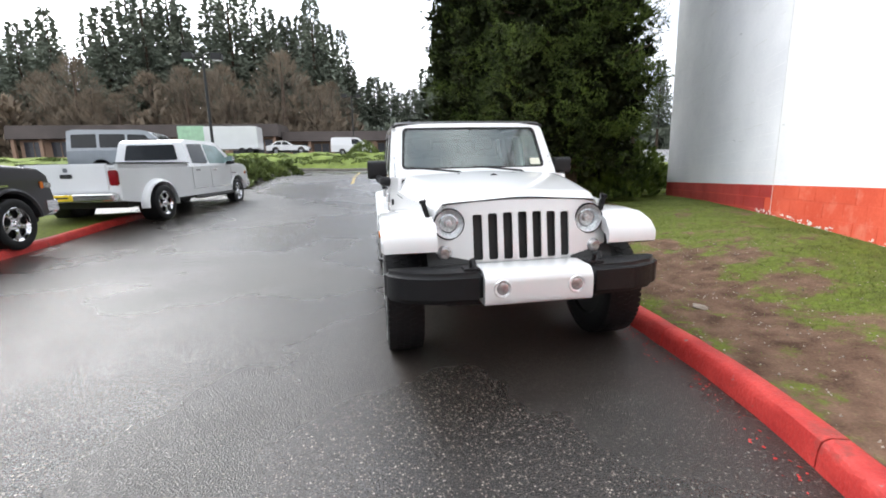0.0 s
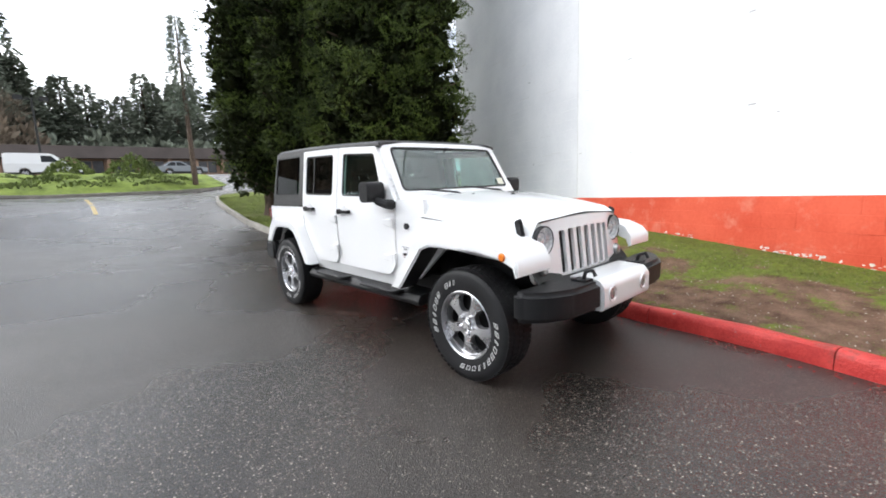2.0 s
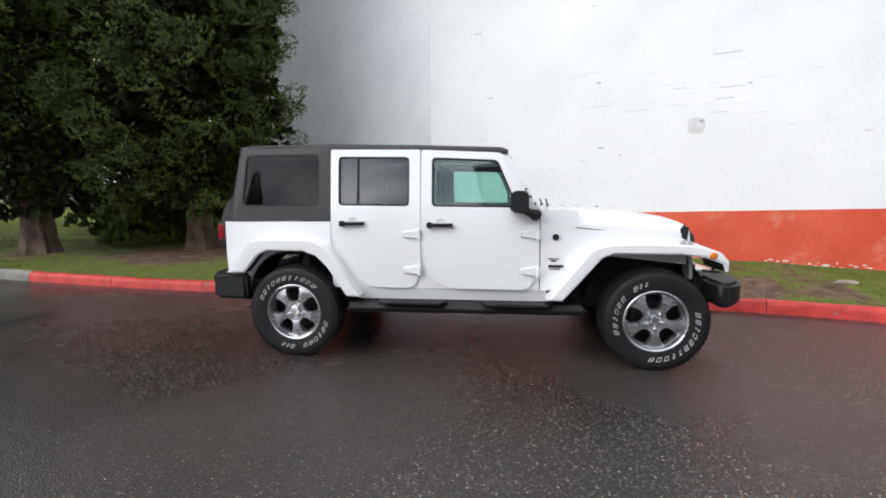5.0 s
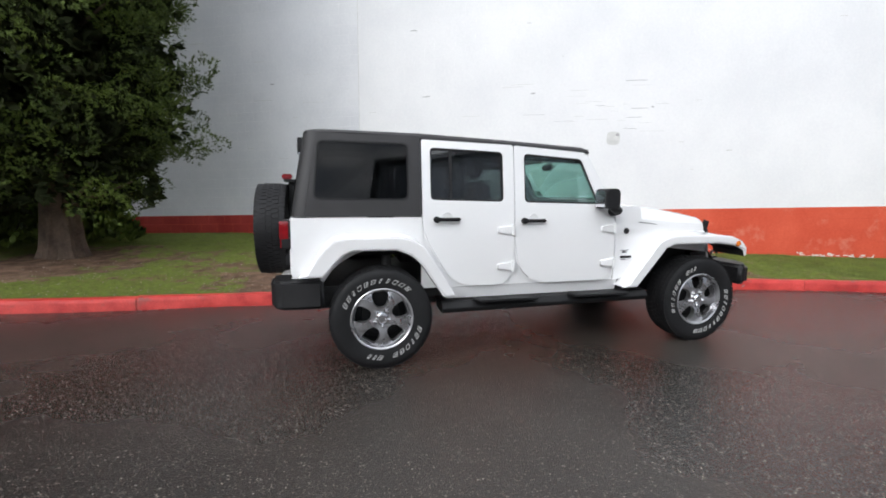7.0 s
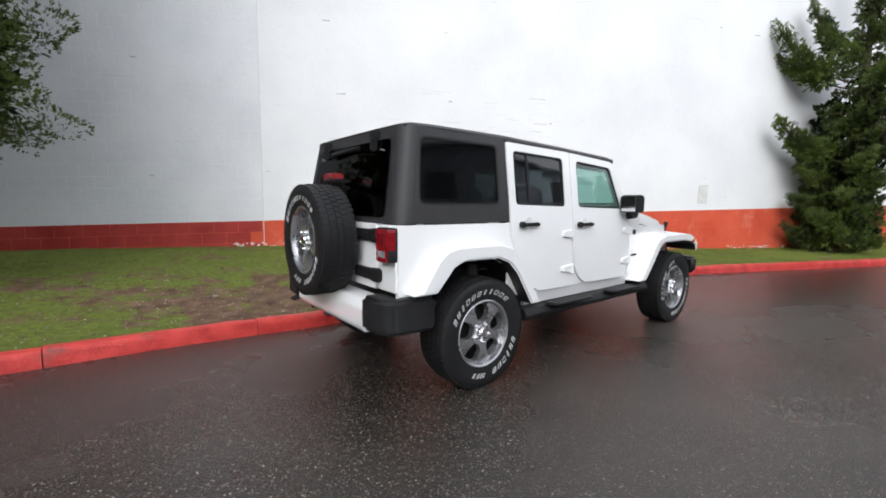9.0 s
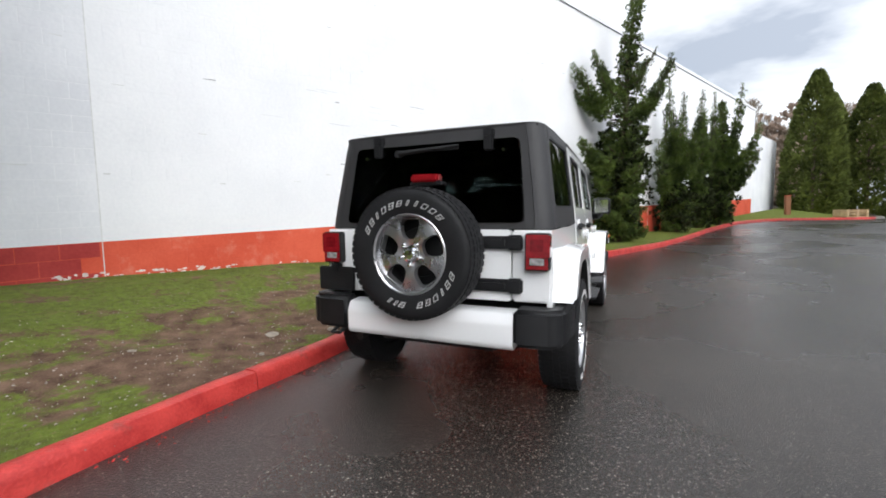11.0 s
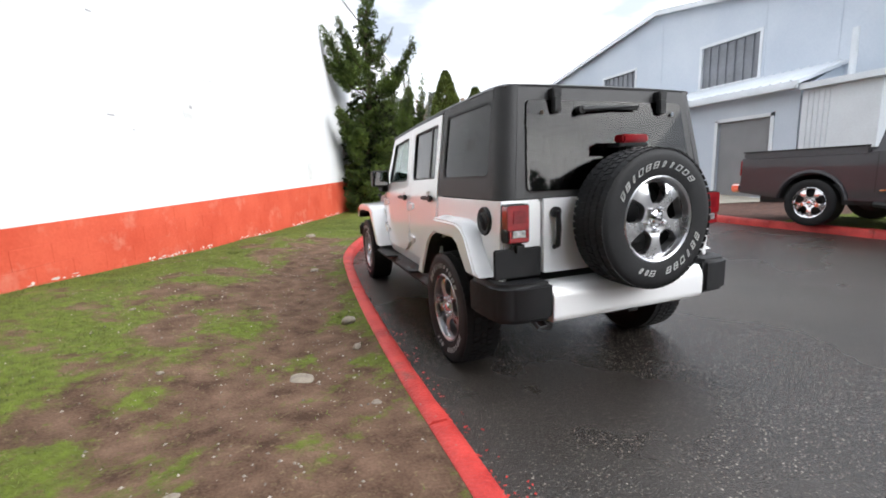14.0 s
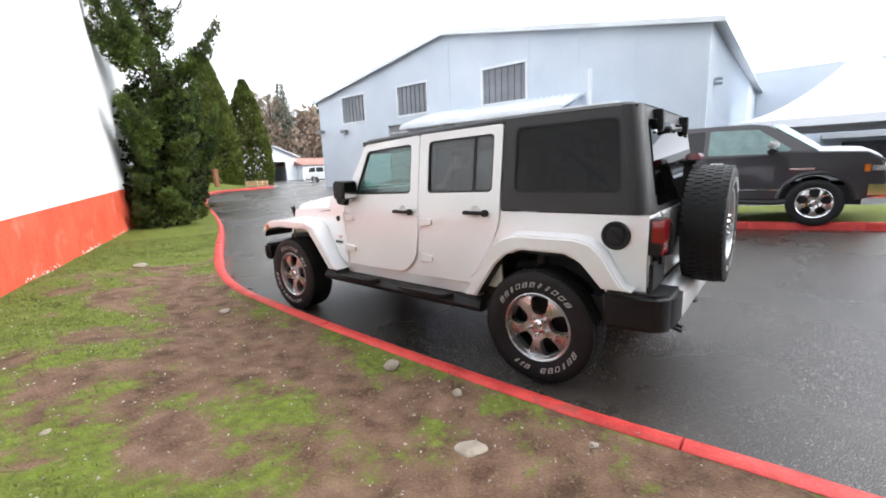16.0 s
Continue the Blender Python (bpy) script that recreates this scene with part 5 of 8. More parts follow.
def billow_template(rng, radius, cords, leaf):
    """One rounded mass of upswept scale cords: bumpy outline, leaves along its whole skin."""
    verts, faces = [], []
    bumps = [Vector((rng.gauss(0, 1), rng.gauss(0, 1), rng.gauss(0.2, 0.8))).normalized() for _ in range(9)]
    for i in range(cords):
        d = Vector((rng.gauss(0, 1), rng.gauss(0, 1), rng.gauss(0.15, 0.85))).normalized()
        lobe = max(d.dot(b) for b in bumps)
        c = d * radius * (0.40 + 0.58 * max(0.0, lobe) ** 5) * rng.uniform(0.86, 1.0)
        c.z *= 0.86
        tuft(verts, faces, c, d + Vector((0, 0, 0.45)), leaf * rng.uniform(0.75, 1.25), 5, rng, 0.105, 0.60)
    return np.array(verts), np.array(faces)


def scatter(name, templates, spots, material, parent, label, rng):
    """One mesh of templates set down at spots of (place, scale, lean)."""
    vs, fs, k = [], [], 0
    for p, sc, lean in spots:
        v, f = rng.choice(templates)
        a = rng.uniform(0, 6.283)
        m = np.array(Matrix.Rotation(lean, 3, (-p.y, p.x, 0.001)) @ Matrix.Rotation(a, 3, "Z"))
        vs.append(v @ m.T * sc + np.array(p))
        fs.append(f + k)
        k += len(v)
    v, f = np.concatenate(vs), np.concatenate(fs)
    me = bpy.data.meshes.new(name)
    me.vertices.add(len(v))
    me.vertices.foreach_set("co", v.ravel())
    me.loops.add(f.size)
    me.loops.foreach_set("vertex_index", f.ravel().astype(np.int32))
    me.polygons.add(len(f))
    me.polygons.foreach_set("loop_start", np.arange(0, f.size, 4, dtype=np.int32))
    me.update(calc_edges=True)
    me.materials.append(material)
    ob = new(name, me)
    ob.parent = parent
    return tagged(ob, label)


def sequoia(name, seed, height, radius, low, label, m, dense=8.0, leaf=0.062, tufts=185):
    """A giant broad conifer: fluted trunk, boughs, and rounded masses of scale foliage."""
    rng = random.Random(seed)
    tree = thing(name, label, "tree", m, group="conifers at the entrance")
    def trunk(u, v):
        z = height * 0.9 * v ** 1.6
        a = 2 * math.pi * u
        r = (0.25 * (1 - v) + 0.03) * (1 + 0.28 * math.exp(-z / 0.18)) * (1 + 0.10 * math.sin(a * 7) + 0.06 * math.sin(a * 13 + z * 3))
        return (r * math.cos(a), r * math.sin(a), z - 0.15)
    part("trunk", grid(trunk, 42, 26), BARK, tree, "fluted red-brown trunk")
    fine = [billow_template(rng, 0.40, tufts, leaf) for _ in range(8)]
    coarse = [puff_template(rng, 15, 6, 0.34, 0.155, 0.24) for _ in range(4)]
    near, far = [], []
    def rim(z):
        f = (z - low) / (height - low)
        return radius * (1.0 - f ** 2.6) ** 0.8 * (0.66 + 0.34 * min(1, (z - low + 0.3) / 1.5))
    z, i = low, 0
    while z < height - 0.3:
        r0 = rim(z)
        ring = max(5, int(2 * math.pi * r0 / 0.86))
        for k in range(ring):
            a = 2 * math.pi * (k + 0.5 * (i % 2) + rng.uniform(-0.3, 0.3)) / ring
            lobe = 1 + 0.07 * math.sin(a * 5 + z * 1.7 + seed) + 0.05 * math.sin(a * 3 - z * 2.9)
            r = min(r0 * lobe * rng.uniform(0.84, 1.04), r0 * 1.02)
            out = Vector((math.cos(a), math.sin(a), 0.25))
            p = out * r + Vector((0, 0, z + rng.gauss(0, 0.15) - 0.25 * r))
            big = rng.uniform(0.75, 1.3)
            if z < dense:
                # a bough end: a few billows, the outermost highest
                for g in range(3):
                    side = Vector((-out.y, out.x, 0)) * rng.uniform(-0.36, 0.36)
                    q = p + side - out * (0.16 * g + rng.uniform(0, 0.12)) + Vector((0, 0, rng.uniform(-0.26, 0.22)))
                    near.append((q, big * rng.uniform(0.62, 0.98), rng.uniform(0.0, 0.35)))
            else:
                far.append((p, big * 1.6, 0.4))
            # inner sprays, whose dark colour stands for shade between the billows
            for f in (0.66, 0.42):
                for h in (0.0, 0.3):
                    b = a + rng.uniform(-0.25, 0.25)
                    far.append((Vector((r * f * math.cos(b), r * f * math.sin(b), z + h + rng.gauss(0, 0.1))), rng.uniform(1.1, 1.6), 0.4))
        if z < dense and i % 2 == 0:
            for k in range(3):
                a = rng.uniform(0, 6.283)
                out = Vector((math.cos(a), math.sin(a), 0))
                pts = [Vector((0, 0, z - 0.25)), out * r0 * 0.5 + Vector((0, 0, z - 0.22)), out * r0 * 0.9 + Vector((0, 0, z))]
                part("bough", tube(pts, [0.05, 0.035, 0.012], 5, cap=False), BARK, tree)
        z += 0.60 if z < dense else 0.66
        i += 1
    tagged(scatter("crown", fine, near, LEAF_SEQUOIA, tree, "dense green foliage with lighter tips", rng), kind="stuff")
    tagged(scatter("inner_crown", coarse, far, LEAF_INNER_SHADE, tree, "inner foliage coloured dark as shade within the crown", rng), kind="stuff")
    return tree


SEQ = "tall broad evergreen conifer with dense dark green foliage on the lawn"
sequoia("conifer", 3, 13.0, 2.1, 1.1, SEQ, pose(4.05, 6.05, 0.42))
second = sequoia("conifer", 8, 14.0, 1.3, 1.15, SEQ, pose(2.95, 8.7, 0.46, 0, 0, 70), 8.5, 0.078, 130)
copy_thing(second, pose(2.95, 11.7, 0.55, 0, 0, 200) @ Matrix.Diagonal((1.28, 1.28, 1.08, 1)))


def juniper(seed, height, label, m, arms=(), girth=1.0, lean=(0, 0)):
    """A ragged juniper against the wall: layered and bushy below, with flame-like upswept arms above.

    arms: (height on the stem, tip x, tip y, tip z, thickness), from the tree's foot.
    """
    rng = random.Random(seed)
    tree = thing("juniper", label, "tree", m, group="junipers along the wall")
    wood, near, core = bmesh.new(), [], []
    fine = [billow_template(rng, 0.20, 70, 0.082) for _ in range(6)]
    coarse = [puff_template(rng, 12, 6, 0.26, 0.17, 0.22) for _ in range(4)]
    def axis(z):
        f = z / height
        return Vector((lean[0] * f * f + 0.06 * math.sin(z * 1.3), lean[1] * f * f + 0.05 * math.cos(z * 1.7) - 0.05, z))
    merge(wood, tube([axis(z) for z in even(-0.15, height, 10)], [0.13 * (1 - i / 11) + 0.012 for i in range(11)], 8))
    def limb(p0, p1, p2, thick):
        """A bough along a bent line, clothed in sprays that shrink to its tip."""
        p0, p1, p2 = Vector(p0), Vector(p1), Vector(p2)
        length = (p1 - p0).length + (p2 - p1).length
        steps = max(4, int(length / 0.09))
        pts = []
        for i in range(steps + 1):
            f = i / steps
            p = p0 * (1 - f) ** 2 + p1 * 2 * f * (1 - f) + p2 * f * f
            pts.append(p)
            if f < 0.22:
                continue
            s = thick * (1.15 - 0.80 * max(0, f - 0.3) / 0.7)
            c = p + Vector((rng.gauss(0, 0.05), rng.gauss(0, 0.05), rng.gauss(0, 0.03))) * s
            near.append((c, s * rng.uniform(0.8, 1.2), rng.uniform(0.1, 0.8)))
        merge(wood, tube(pts[::3] + [pts[-1]], [0.02] * (len(pts[::3])) + [0.006], 4, cap=False))
    for z in even(0.35, height * 0.8, int(height / 0.16)):
        w = lerp(z / height, [(0, 0.42), (0.3, 0.45), (0.45, 0.20), (0.8, 0.10)]) * girth
        for g in range(5 if z < height * 0.45 else 2):
            core.append((axis(z) + Vector((rng.gauss(0, w), rng.gauss(0, w) - 0.1, 0)), rng.uniform(0.7, 1.1) * (1.0 if z < height * 0.45 else 0.6), 0.3))
    n = int(height * 11)
    for i in range(n):
        f = (i / n) ** 1.25
        z = 0.22 + (height - 0.35) * f
        u = z / height
        r = lerp(u, [(0, 0.80), (0.06, 1.05), (0.22, 1.12), (0.36, 0.98), (0.43, 0.66), (0.55, 0.50), (0.7, 0.38), (0.85, 0.24), (1, 0.08)]) * rng.uniform(0.6, 1.15) * girth
        a = i * 2.39996 + rng.uniform(-0.3, 0.3)
        out = Vector((math.cos(a), math.sin(a), 0))
        inward = out.dot(Vector((-WN.x, -WN.y, 0)))
        if inward > 0:
            r = min(r, 0.62 / max(0.3, inward))
        s = axis(z)
        up = r * rng.uniform(0.12, 0.42)
        limb(s, s + out * r * 0.7 + Vector((0, 0, -0.02)), s + out * r + Vector((0, 0, up)), 1.15 if u < 0.45 else 0.85)
    for z, x, y, tz, thick in arms:
        s = axis(z)
        tip = Vector((x, y, tz))
        bend = s + (Vector((x, y, 0)) - Vector((s.x, s.y, 0))) * 0.75 + Vector((0, 0, (tz - z) * 0.22))
        limb(s, bend, tip, thick * 10)
        side = Vector((rng.uniform(-0.10, 0.10), rng.uniform(-0.10, 0.10), -0.1))
        limb(s + side, bend + side, bend * 0.4 + tip * 0.6 + side * 2, thick * 9)
        for k in range(4):
            f = 0.3 + 0.15 * k
            q = s * (1 - f) ** 2 + bend * 2 * f * (1 - f) + tip * f * f
            o = (tip - s).normalized() * 0.28 + Vector((rng.uniform(-0.15, 0.15), rng.uniform(-0.15, 0.15), 0.05))
            limb(q, q + o * 0.7, q + o + Vector((0, 0, 0.2)), thick * 6)
    part("trunk", wood, BARK, tree, "thin grey-brown stems")
    tagged(scatter("crown", fine, near, LEAF_PINE, tree, "ragged green sprays", rng), kind="stuff")
    tagged(scatter("inner_crown", coarse, core, LEAF_INNER_SHADE, tree, "inner foliage coloured dark as shade near the stems", rng), kind="stuff")
    return tree


JUN = "ragged upright evergreen juniper growing against the white wall"
juniper(5, 7.7, JUN, pose(-0.83, -10.1, 0.16), [(3.9, 1.25, 1.1, 5.4, 0.13), (4.5, 0.75, 0.55, 5.9, 0.11), (3.7, -1.3, 1.3, 5.25, 0.12), (2.2, 1.0, 1.3, 3.2, 0.13), (4.9, -0.75, 0.2, 5.6, 0.09)], 1.0, (-0.45, 0.0))
juniper(6, 3.9, JUN, pose(-2.85, -14.4, 0.24), [(1.6, 0.40, 0.3, 5.95, 0.13), (2.2, -0.15, -0.2, 5.45, 0.13), (2.0, -0.75, 0.1, 5.4, 0.12), (1.5, 0.75, 0.8, 3.6, 0.12), (2.4, 0.25, 0.4, 4.8, 0.11)], 0.62)
juniper(9, 4.9, JUN, pose(-3.9, -16.8, 0.28), [(2.0, 0.4, 0.5, 4.2, 0.12), (2.4, -0.4, 0.0, 4.4, 0.11)], 0.42)
juniper(11, 5.9, JUN, pose(-5.0, -18.9, 0.34), [(2.4, -0.65, 0.2, 6.4, 0.14), (2.2, 0.40, 0.3, 6.1, 0.13), (2.4, -1.35, 0.4, 4.6, 0.13), (1.7, -1.3, 0.5, 3.5, 0.13), (2.8, 0.8, 0.5, 4.6, 0.11)], 0.66)


def hedge_tree(seed, height, radius, m):
    """A clipped-looking column of cedar, widest low down."""
    rng = random.Random(seed)
    tree = thing("cedar_column", "tall dense conical green cedar beyond the wall", "tree", m, group="cedars at the far drive")
    part("trunk", tube([(0, 0, -0.2), (0, 0, height * 0.9)], [0.16, 0.03], 8), BARK, tree)
    verts, faces = [], []
    for i in range(int(2300 * radius)):
        f = rng.random() ** 1.2
        z = height * f
        r = radius * lerp(f, [(0, 0.85), (0.15, 1.0), (0.45, 0.92), (0.75, 0.58), (0.92, 0.24), (1, 0.03)]) * rng.uniform(0.84, 1.03)
        a = rng.uniform(0, 2 * math.pi)
        out = Vector((math.cos(a), math.sin(a), 0.9))
        tuft(verts, faces, (r * math.cos(a), r * math.sin(a), z), out, 0.34, 6, rng, 0.18, 0.7)
    tagged(pieces("crown", verts, faces, LEAF_HEDGE, tree, "dense green foliage"), kind="stuff")
    return tree


hedge_tree(1, 10.4, 1.85, pose(-13.3, -35.0, 0.4))
hedge_tree(2, 9.2, 1.7, pose(-16.6, -35.6, 0.4))
hedge_tree(3, 9.6, 1.7, pose(-15.6, -39.5, 0.42))



def fir_meshes(seed, height, bare, brown=False, dense=18, wide=0.17):
    """Trunk and crown meshes of a far forest tree."""
    rng = random.Random(seed)
    t = tube([(0, 0, -1), (0, 0, height * 0.5), (0, 0, height)], [0.42, 0.28, 0.03], 6)
    tm = bpy.data.meshes.new("trunk")
    t.to_mesh(tm)
    t.free()
    tm.materials.append(BARK)
    verts, faces = [], []
    if brown:
        for i in range(430):
            a, u = rng.uniform(0, 2 * math.pi), rng.random()
            f = bare + (1 - bare) * rng.random()
            r = height * 0.30 * math.sin(math.pi * min(1, (f - bare) / (1 - bare) * 0.85 + 0.12)) * math.sqrt(u)
            tuft(verts, faces, (r * math.cos(a), r * math.sin(a), height * f), (math.cos(a) * 0.4, math.sin(a) * 0.4, 1), height * 0.10, 7, rng, 0.022, 0.9)
    else:
        n = int(height * dense)
        for i in range(n):
            f = bare + (1 - bare) * i / n
            r = height * 0.20 * (1 - f) ** 0.8 * rng.uniform(0.5, 1.12) + 0.35
            a = i * 2.39996 + rng.uniform(-0.4, 0.4)
            out = Vector((math.cos(a), math.sin(a), -0.22))
            steps = max(1, int(r / 0.8))
            for s in range(steps):
                p = Vector((0, 0, height * f)) + out * (r * (s + 0.6) / steps)
                tuft(verts, faces, p, out + Vector((0, 0, -0.05)), rng.uniform(0.65, 1.25), 4, rng, wide, 0.8)
    cm = bpy.data.meshes.new("crown")
    cm.from_pydata(verts, [], faces)
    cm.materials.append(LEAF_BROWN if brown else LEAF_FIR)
    return tm, cm


def forest():
    """Far woods beyond the car park and behind the far drive."""
    firs = [fir_meshes(20 + i, 30, b) for i, b in enumerate((0.12, 0.3, 0.42, 0.2))]
    browns = [fir_meshes(40 + i, 14, 0.12, True) for i in range(3)]
    rng = random.Random(7)
    def plant(x, y, kind, scale, wide=1.12):
        tm, cm = rng.choice(firs if kind == "fir" else browns)
        z = lie(x, y) - 0.3
        name = "fir_tree" if kind == "fir" else "bare_tree"
        label = "tall dark fir at the edge of the far woods" if kind == "fir" else "bare brown deciduous tree in the far woods"
        t = thing(name, label, "tree", pose(x, y, z, 0, 0, rng.uniform(0, 360)) @ Matrix.Diagonal((scale * wide, scale * wide, scale * rng.uniform(0.95, 1.1), 1)), group="far woods")
        share("trunk", tm, Matrix(), t)
        tagged(share("crown", cm, Matrix(), t), kind="stuff")
    for x, top in ((-66, 27), (-61.5, 28), (-56, 30), (-52.5, 31), (-48, 32), (-43.5, 37), (-40.5, 35), (-37.5, 36), (-34.5, 33), (-29.5, 37), (-26.5, 38), (-23, 34), (-19.5, 31.5), (-16.5, 31), (-13, 32), (-11, 33.5), (-8, 30), (-5.5, 30)):
        plant(x + rng.uniform(-0.6, 0.6), 90 + rng.uniform(-3, 4), "fir", (top - 3.2) / 30)
    for i in range(24):
        plant(-4 + i * 2.6 + rng.uniform(-1, 1), 95 + rng.uniform(-4, 6), "fir", rng.uniform(0.50, 0.72), 1.9)
    for i in range(20):
        plant(-72 + i * 3.5 + rng.uniform(-1, 1), 97 + rng.uniform(-2, 4), "fir", rng.uniform(0.62, 0.92), 1.5)
    lone = thing("fir_tree", "lone fir with a tall bare trunk on the grass bank", "tree", pose(5.2, 32.5, lie(5, 32.5) + 0.2) @ Matrix.Diagonal((0.5, 0.5, 0.62, 1)), group="far woods")
    tm, cm = fir_meshes(77, 19.0, 0.44, dense=20, wide=0.08)
    share("trunk", tm, Matrix(), lone)
    tagged(share("crown", cm, Matrix(), lone), kind="stuff")
    for i in range(9):
        plant(-105 + i * 4.2 + rng.uniform(-1, 1), 84 + rng.uniform(-10, 8), "fir", rng.uniform(0.7, 1.0))
    for i in range(23):
        plant(-75 + i * 3.1 + rng.uniform(-1, 1), 78 + rng.uniform(-3, 6), "bare", rng.uniform(0.75, 1.25))
    for i in range(14):
        plant(24 + i * 4 + rng.uniform(-1, 1), 60 + rng.uniform(-8, 12), "fir", rng.uniform(0.35, 0.6))
    for i in range(20):
        plant(-70 + i * 3.2 + rng.uniform(-1, 1), -100 + rng.uniform(-6, 8), "fir" if i % 4 == 0 else "bare", rng.uniform(0.5, 0.72) if i % 4 == 0 else rng.uniform(0.9, 1.4))
    for i in range(10):
        plant(-60 - i * 4 + rng.uniform(-1, 1), -70 + i * 5, "bare", rng.uniform(0.8, 1.2))


forest()


def low_growth(name, label, spots, material, size, seed, k=8):
    """Uncountable low leaves over spots of (x, y, z, radius, height, count)."""
    rng = random.Random(seed)
    verts, faces = [], []
    for x, y, z, r, h, n in spots:
        for i in range(n):
            a, u = rng.uniform(0, 2 * math.pi), math.sqrt(rng.random())
            p = (x + r * u * math.cos(a), y + r * u * math.sin(a), z + h * (1 - u * u) * rng.uniform(0.5, 1.0))
            tuft(verts, faces, p, (math.cos(a) * 0.5, math.sin(a) * 0.5, 1), size * rng.uniform(0.7, 1.2), k, rng, 0.22, 0.9)
    return tagged(pieces(name, verts, faces, material), label, "shrubs", kind="stuff")


rngb = random.Random(2)
BANK_GRASS = mat("rough_bank_grass", (0.085, 0.125, 0.022), 0.85, var=0.4, scale=0.9, fine=9, bump=0.9, tint=(0.21, 0.27, 0.055), spec=0.15)


def grass_bank():
    """The uneven grassy bank behind the cross street, rounded off at its end."""
    verts, faces, nx, ny = [], [], 150, 14
    for i in range(nx + 1):
        x = -62 + 69.5 * i / nx
        end = min(1.0, (7.5 - x) / 6.0) ** 0.5 if x < 7.5 else 0.0
        for j in range(ny + 1):
            v = j / ny
            y = 30.6 + 9.0 * v + (1 - end) * 2.5
            up = 0.55 * math.sin(math.pi * min(1, v * 1.6 + 0.02)) * end if v < 0.6 else 0.15 * end
            rough = 0.22 * noise.noise((x * 0.7, y * 0.7, 4)) + 0.10 * noise.noise((x * 2.3, y * 2.3, 8))
            verts.append((x, y, lie(x, y) + 0.03 + up + rough * min(1, v * 6) * end))
    n = ny + 1
    faces = [(i * n + j, (i + 1) * n + j, (i + 1) * n + j + 1, i * n + j + 1) for i in range(nx) for j in range(ny)]
    tagged(pieces("grass_bank", verts, faces, BANK_GRASS, smooth=True), "uneven bright green grass bank beyond the cross street", "bank", kind="structure")


grass_bank()
kerb_run("kerb_bank", [(6.6, 31.4), (5.0, 30.75), (2.0, 30.5), (-10.0, 30.5), (-25.0, 30.5), (-40.0, 30.5)], KERB_GREY, "pale concrete kerb before the grass bank", -1, step=2.4, red_to=-1e9)
low_growth("bank_cover", "rough green ivy and grass on the far bank", [(-46 + 1.15 * i + rngb.uniform(-0.6, 0.6), 32 + 1.7 * (i % 3) + rngb.uniform(-0.5, 0.5), lie(0, 32 + 1.7 * (i % 3)) + 0.25, 1.5, 0.40, 120) for i in range(44)], LEAF_IVY, 0.20, 3)
low_growth("bank_bush", "rounded green bush on the grass bank", [(2.3, 38.5, lie(0, 38.5), 1.9, 1.7, 420), (-1.5, 40.5, lie(0, 40), 1.6, 1.4, 320)], LEAF_IVY, 0.26, 8)
low_growth("shrub_border", "low green and brown shrubs beside the parked truck", [(-6.9, 14.6, 0.75, 0.9, 0.9, 150), (-6.6, 16.6, 0.95, 1.0, 0.9, 160), (-6.2, 18.6, 1.1, 1.0, 0.8, 150), (-5.7, 20.4, 1.15, 0.9, 0.7, 130), (-7.9, 17.6, 1.0, 1.2, 1.3, 170), (-7.2, 20.4, 1.15, 1.1, 1.1, 150)], LEAF_IVY, 0.30, 5)
low_growth("dark_shrubs", "dark shaded evergreen shrubs at the wall's end", [(5.2, 6.3, 0.40, 0.9, 0.95, 240), (4.4, 7.5, 0.42, 0.9, 0.9, 220), (6.3, 7.2, 0.36, 1.0, 1.1, 240), (5.3, 8.6, 0.45, 1.0, 1.0, 220), (7.2, 8.3, 0.5, 1.1, 1.3, 260), (6.7, 9.8, 0.5, 1.2, 1.3, 260), (8.3, 9.5, 0.55, 1.3, 1.5, 300), (7.6, 11.3, 0.6, 1.4, 1.4, 300)], LEAF_SEQUOIA, 0.22, 6)


rngc = random.Random(12)
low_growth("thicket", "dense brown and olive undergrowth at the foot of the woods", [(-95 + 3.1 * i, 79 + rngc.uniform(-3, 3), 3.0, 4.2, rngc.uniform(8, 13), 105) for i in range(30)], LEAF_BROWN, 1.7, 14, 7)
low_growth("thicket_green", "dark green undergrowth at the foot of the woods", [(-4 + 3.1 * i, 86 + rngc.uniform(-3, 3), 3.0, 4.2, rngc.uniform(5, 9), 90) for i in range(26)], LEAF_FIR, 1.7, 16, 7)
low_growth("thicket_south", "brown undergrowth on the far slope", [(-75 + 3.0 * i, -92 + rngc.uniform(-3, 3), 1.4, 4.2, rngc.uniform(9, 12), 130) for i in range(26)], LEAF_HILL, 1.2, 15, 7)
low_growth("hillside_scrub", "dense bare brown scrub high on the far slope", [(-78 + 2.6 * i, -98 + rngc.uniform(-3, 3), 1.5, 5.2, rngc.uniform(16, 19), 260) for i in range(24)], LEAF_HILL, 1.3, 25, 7)


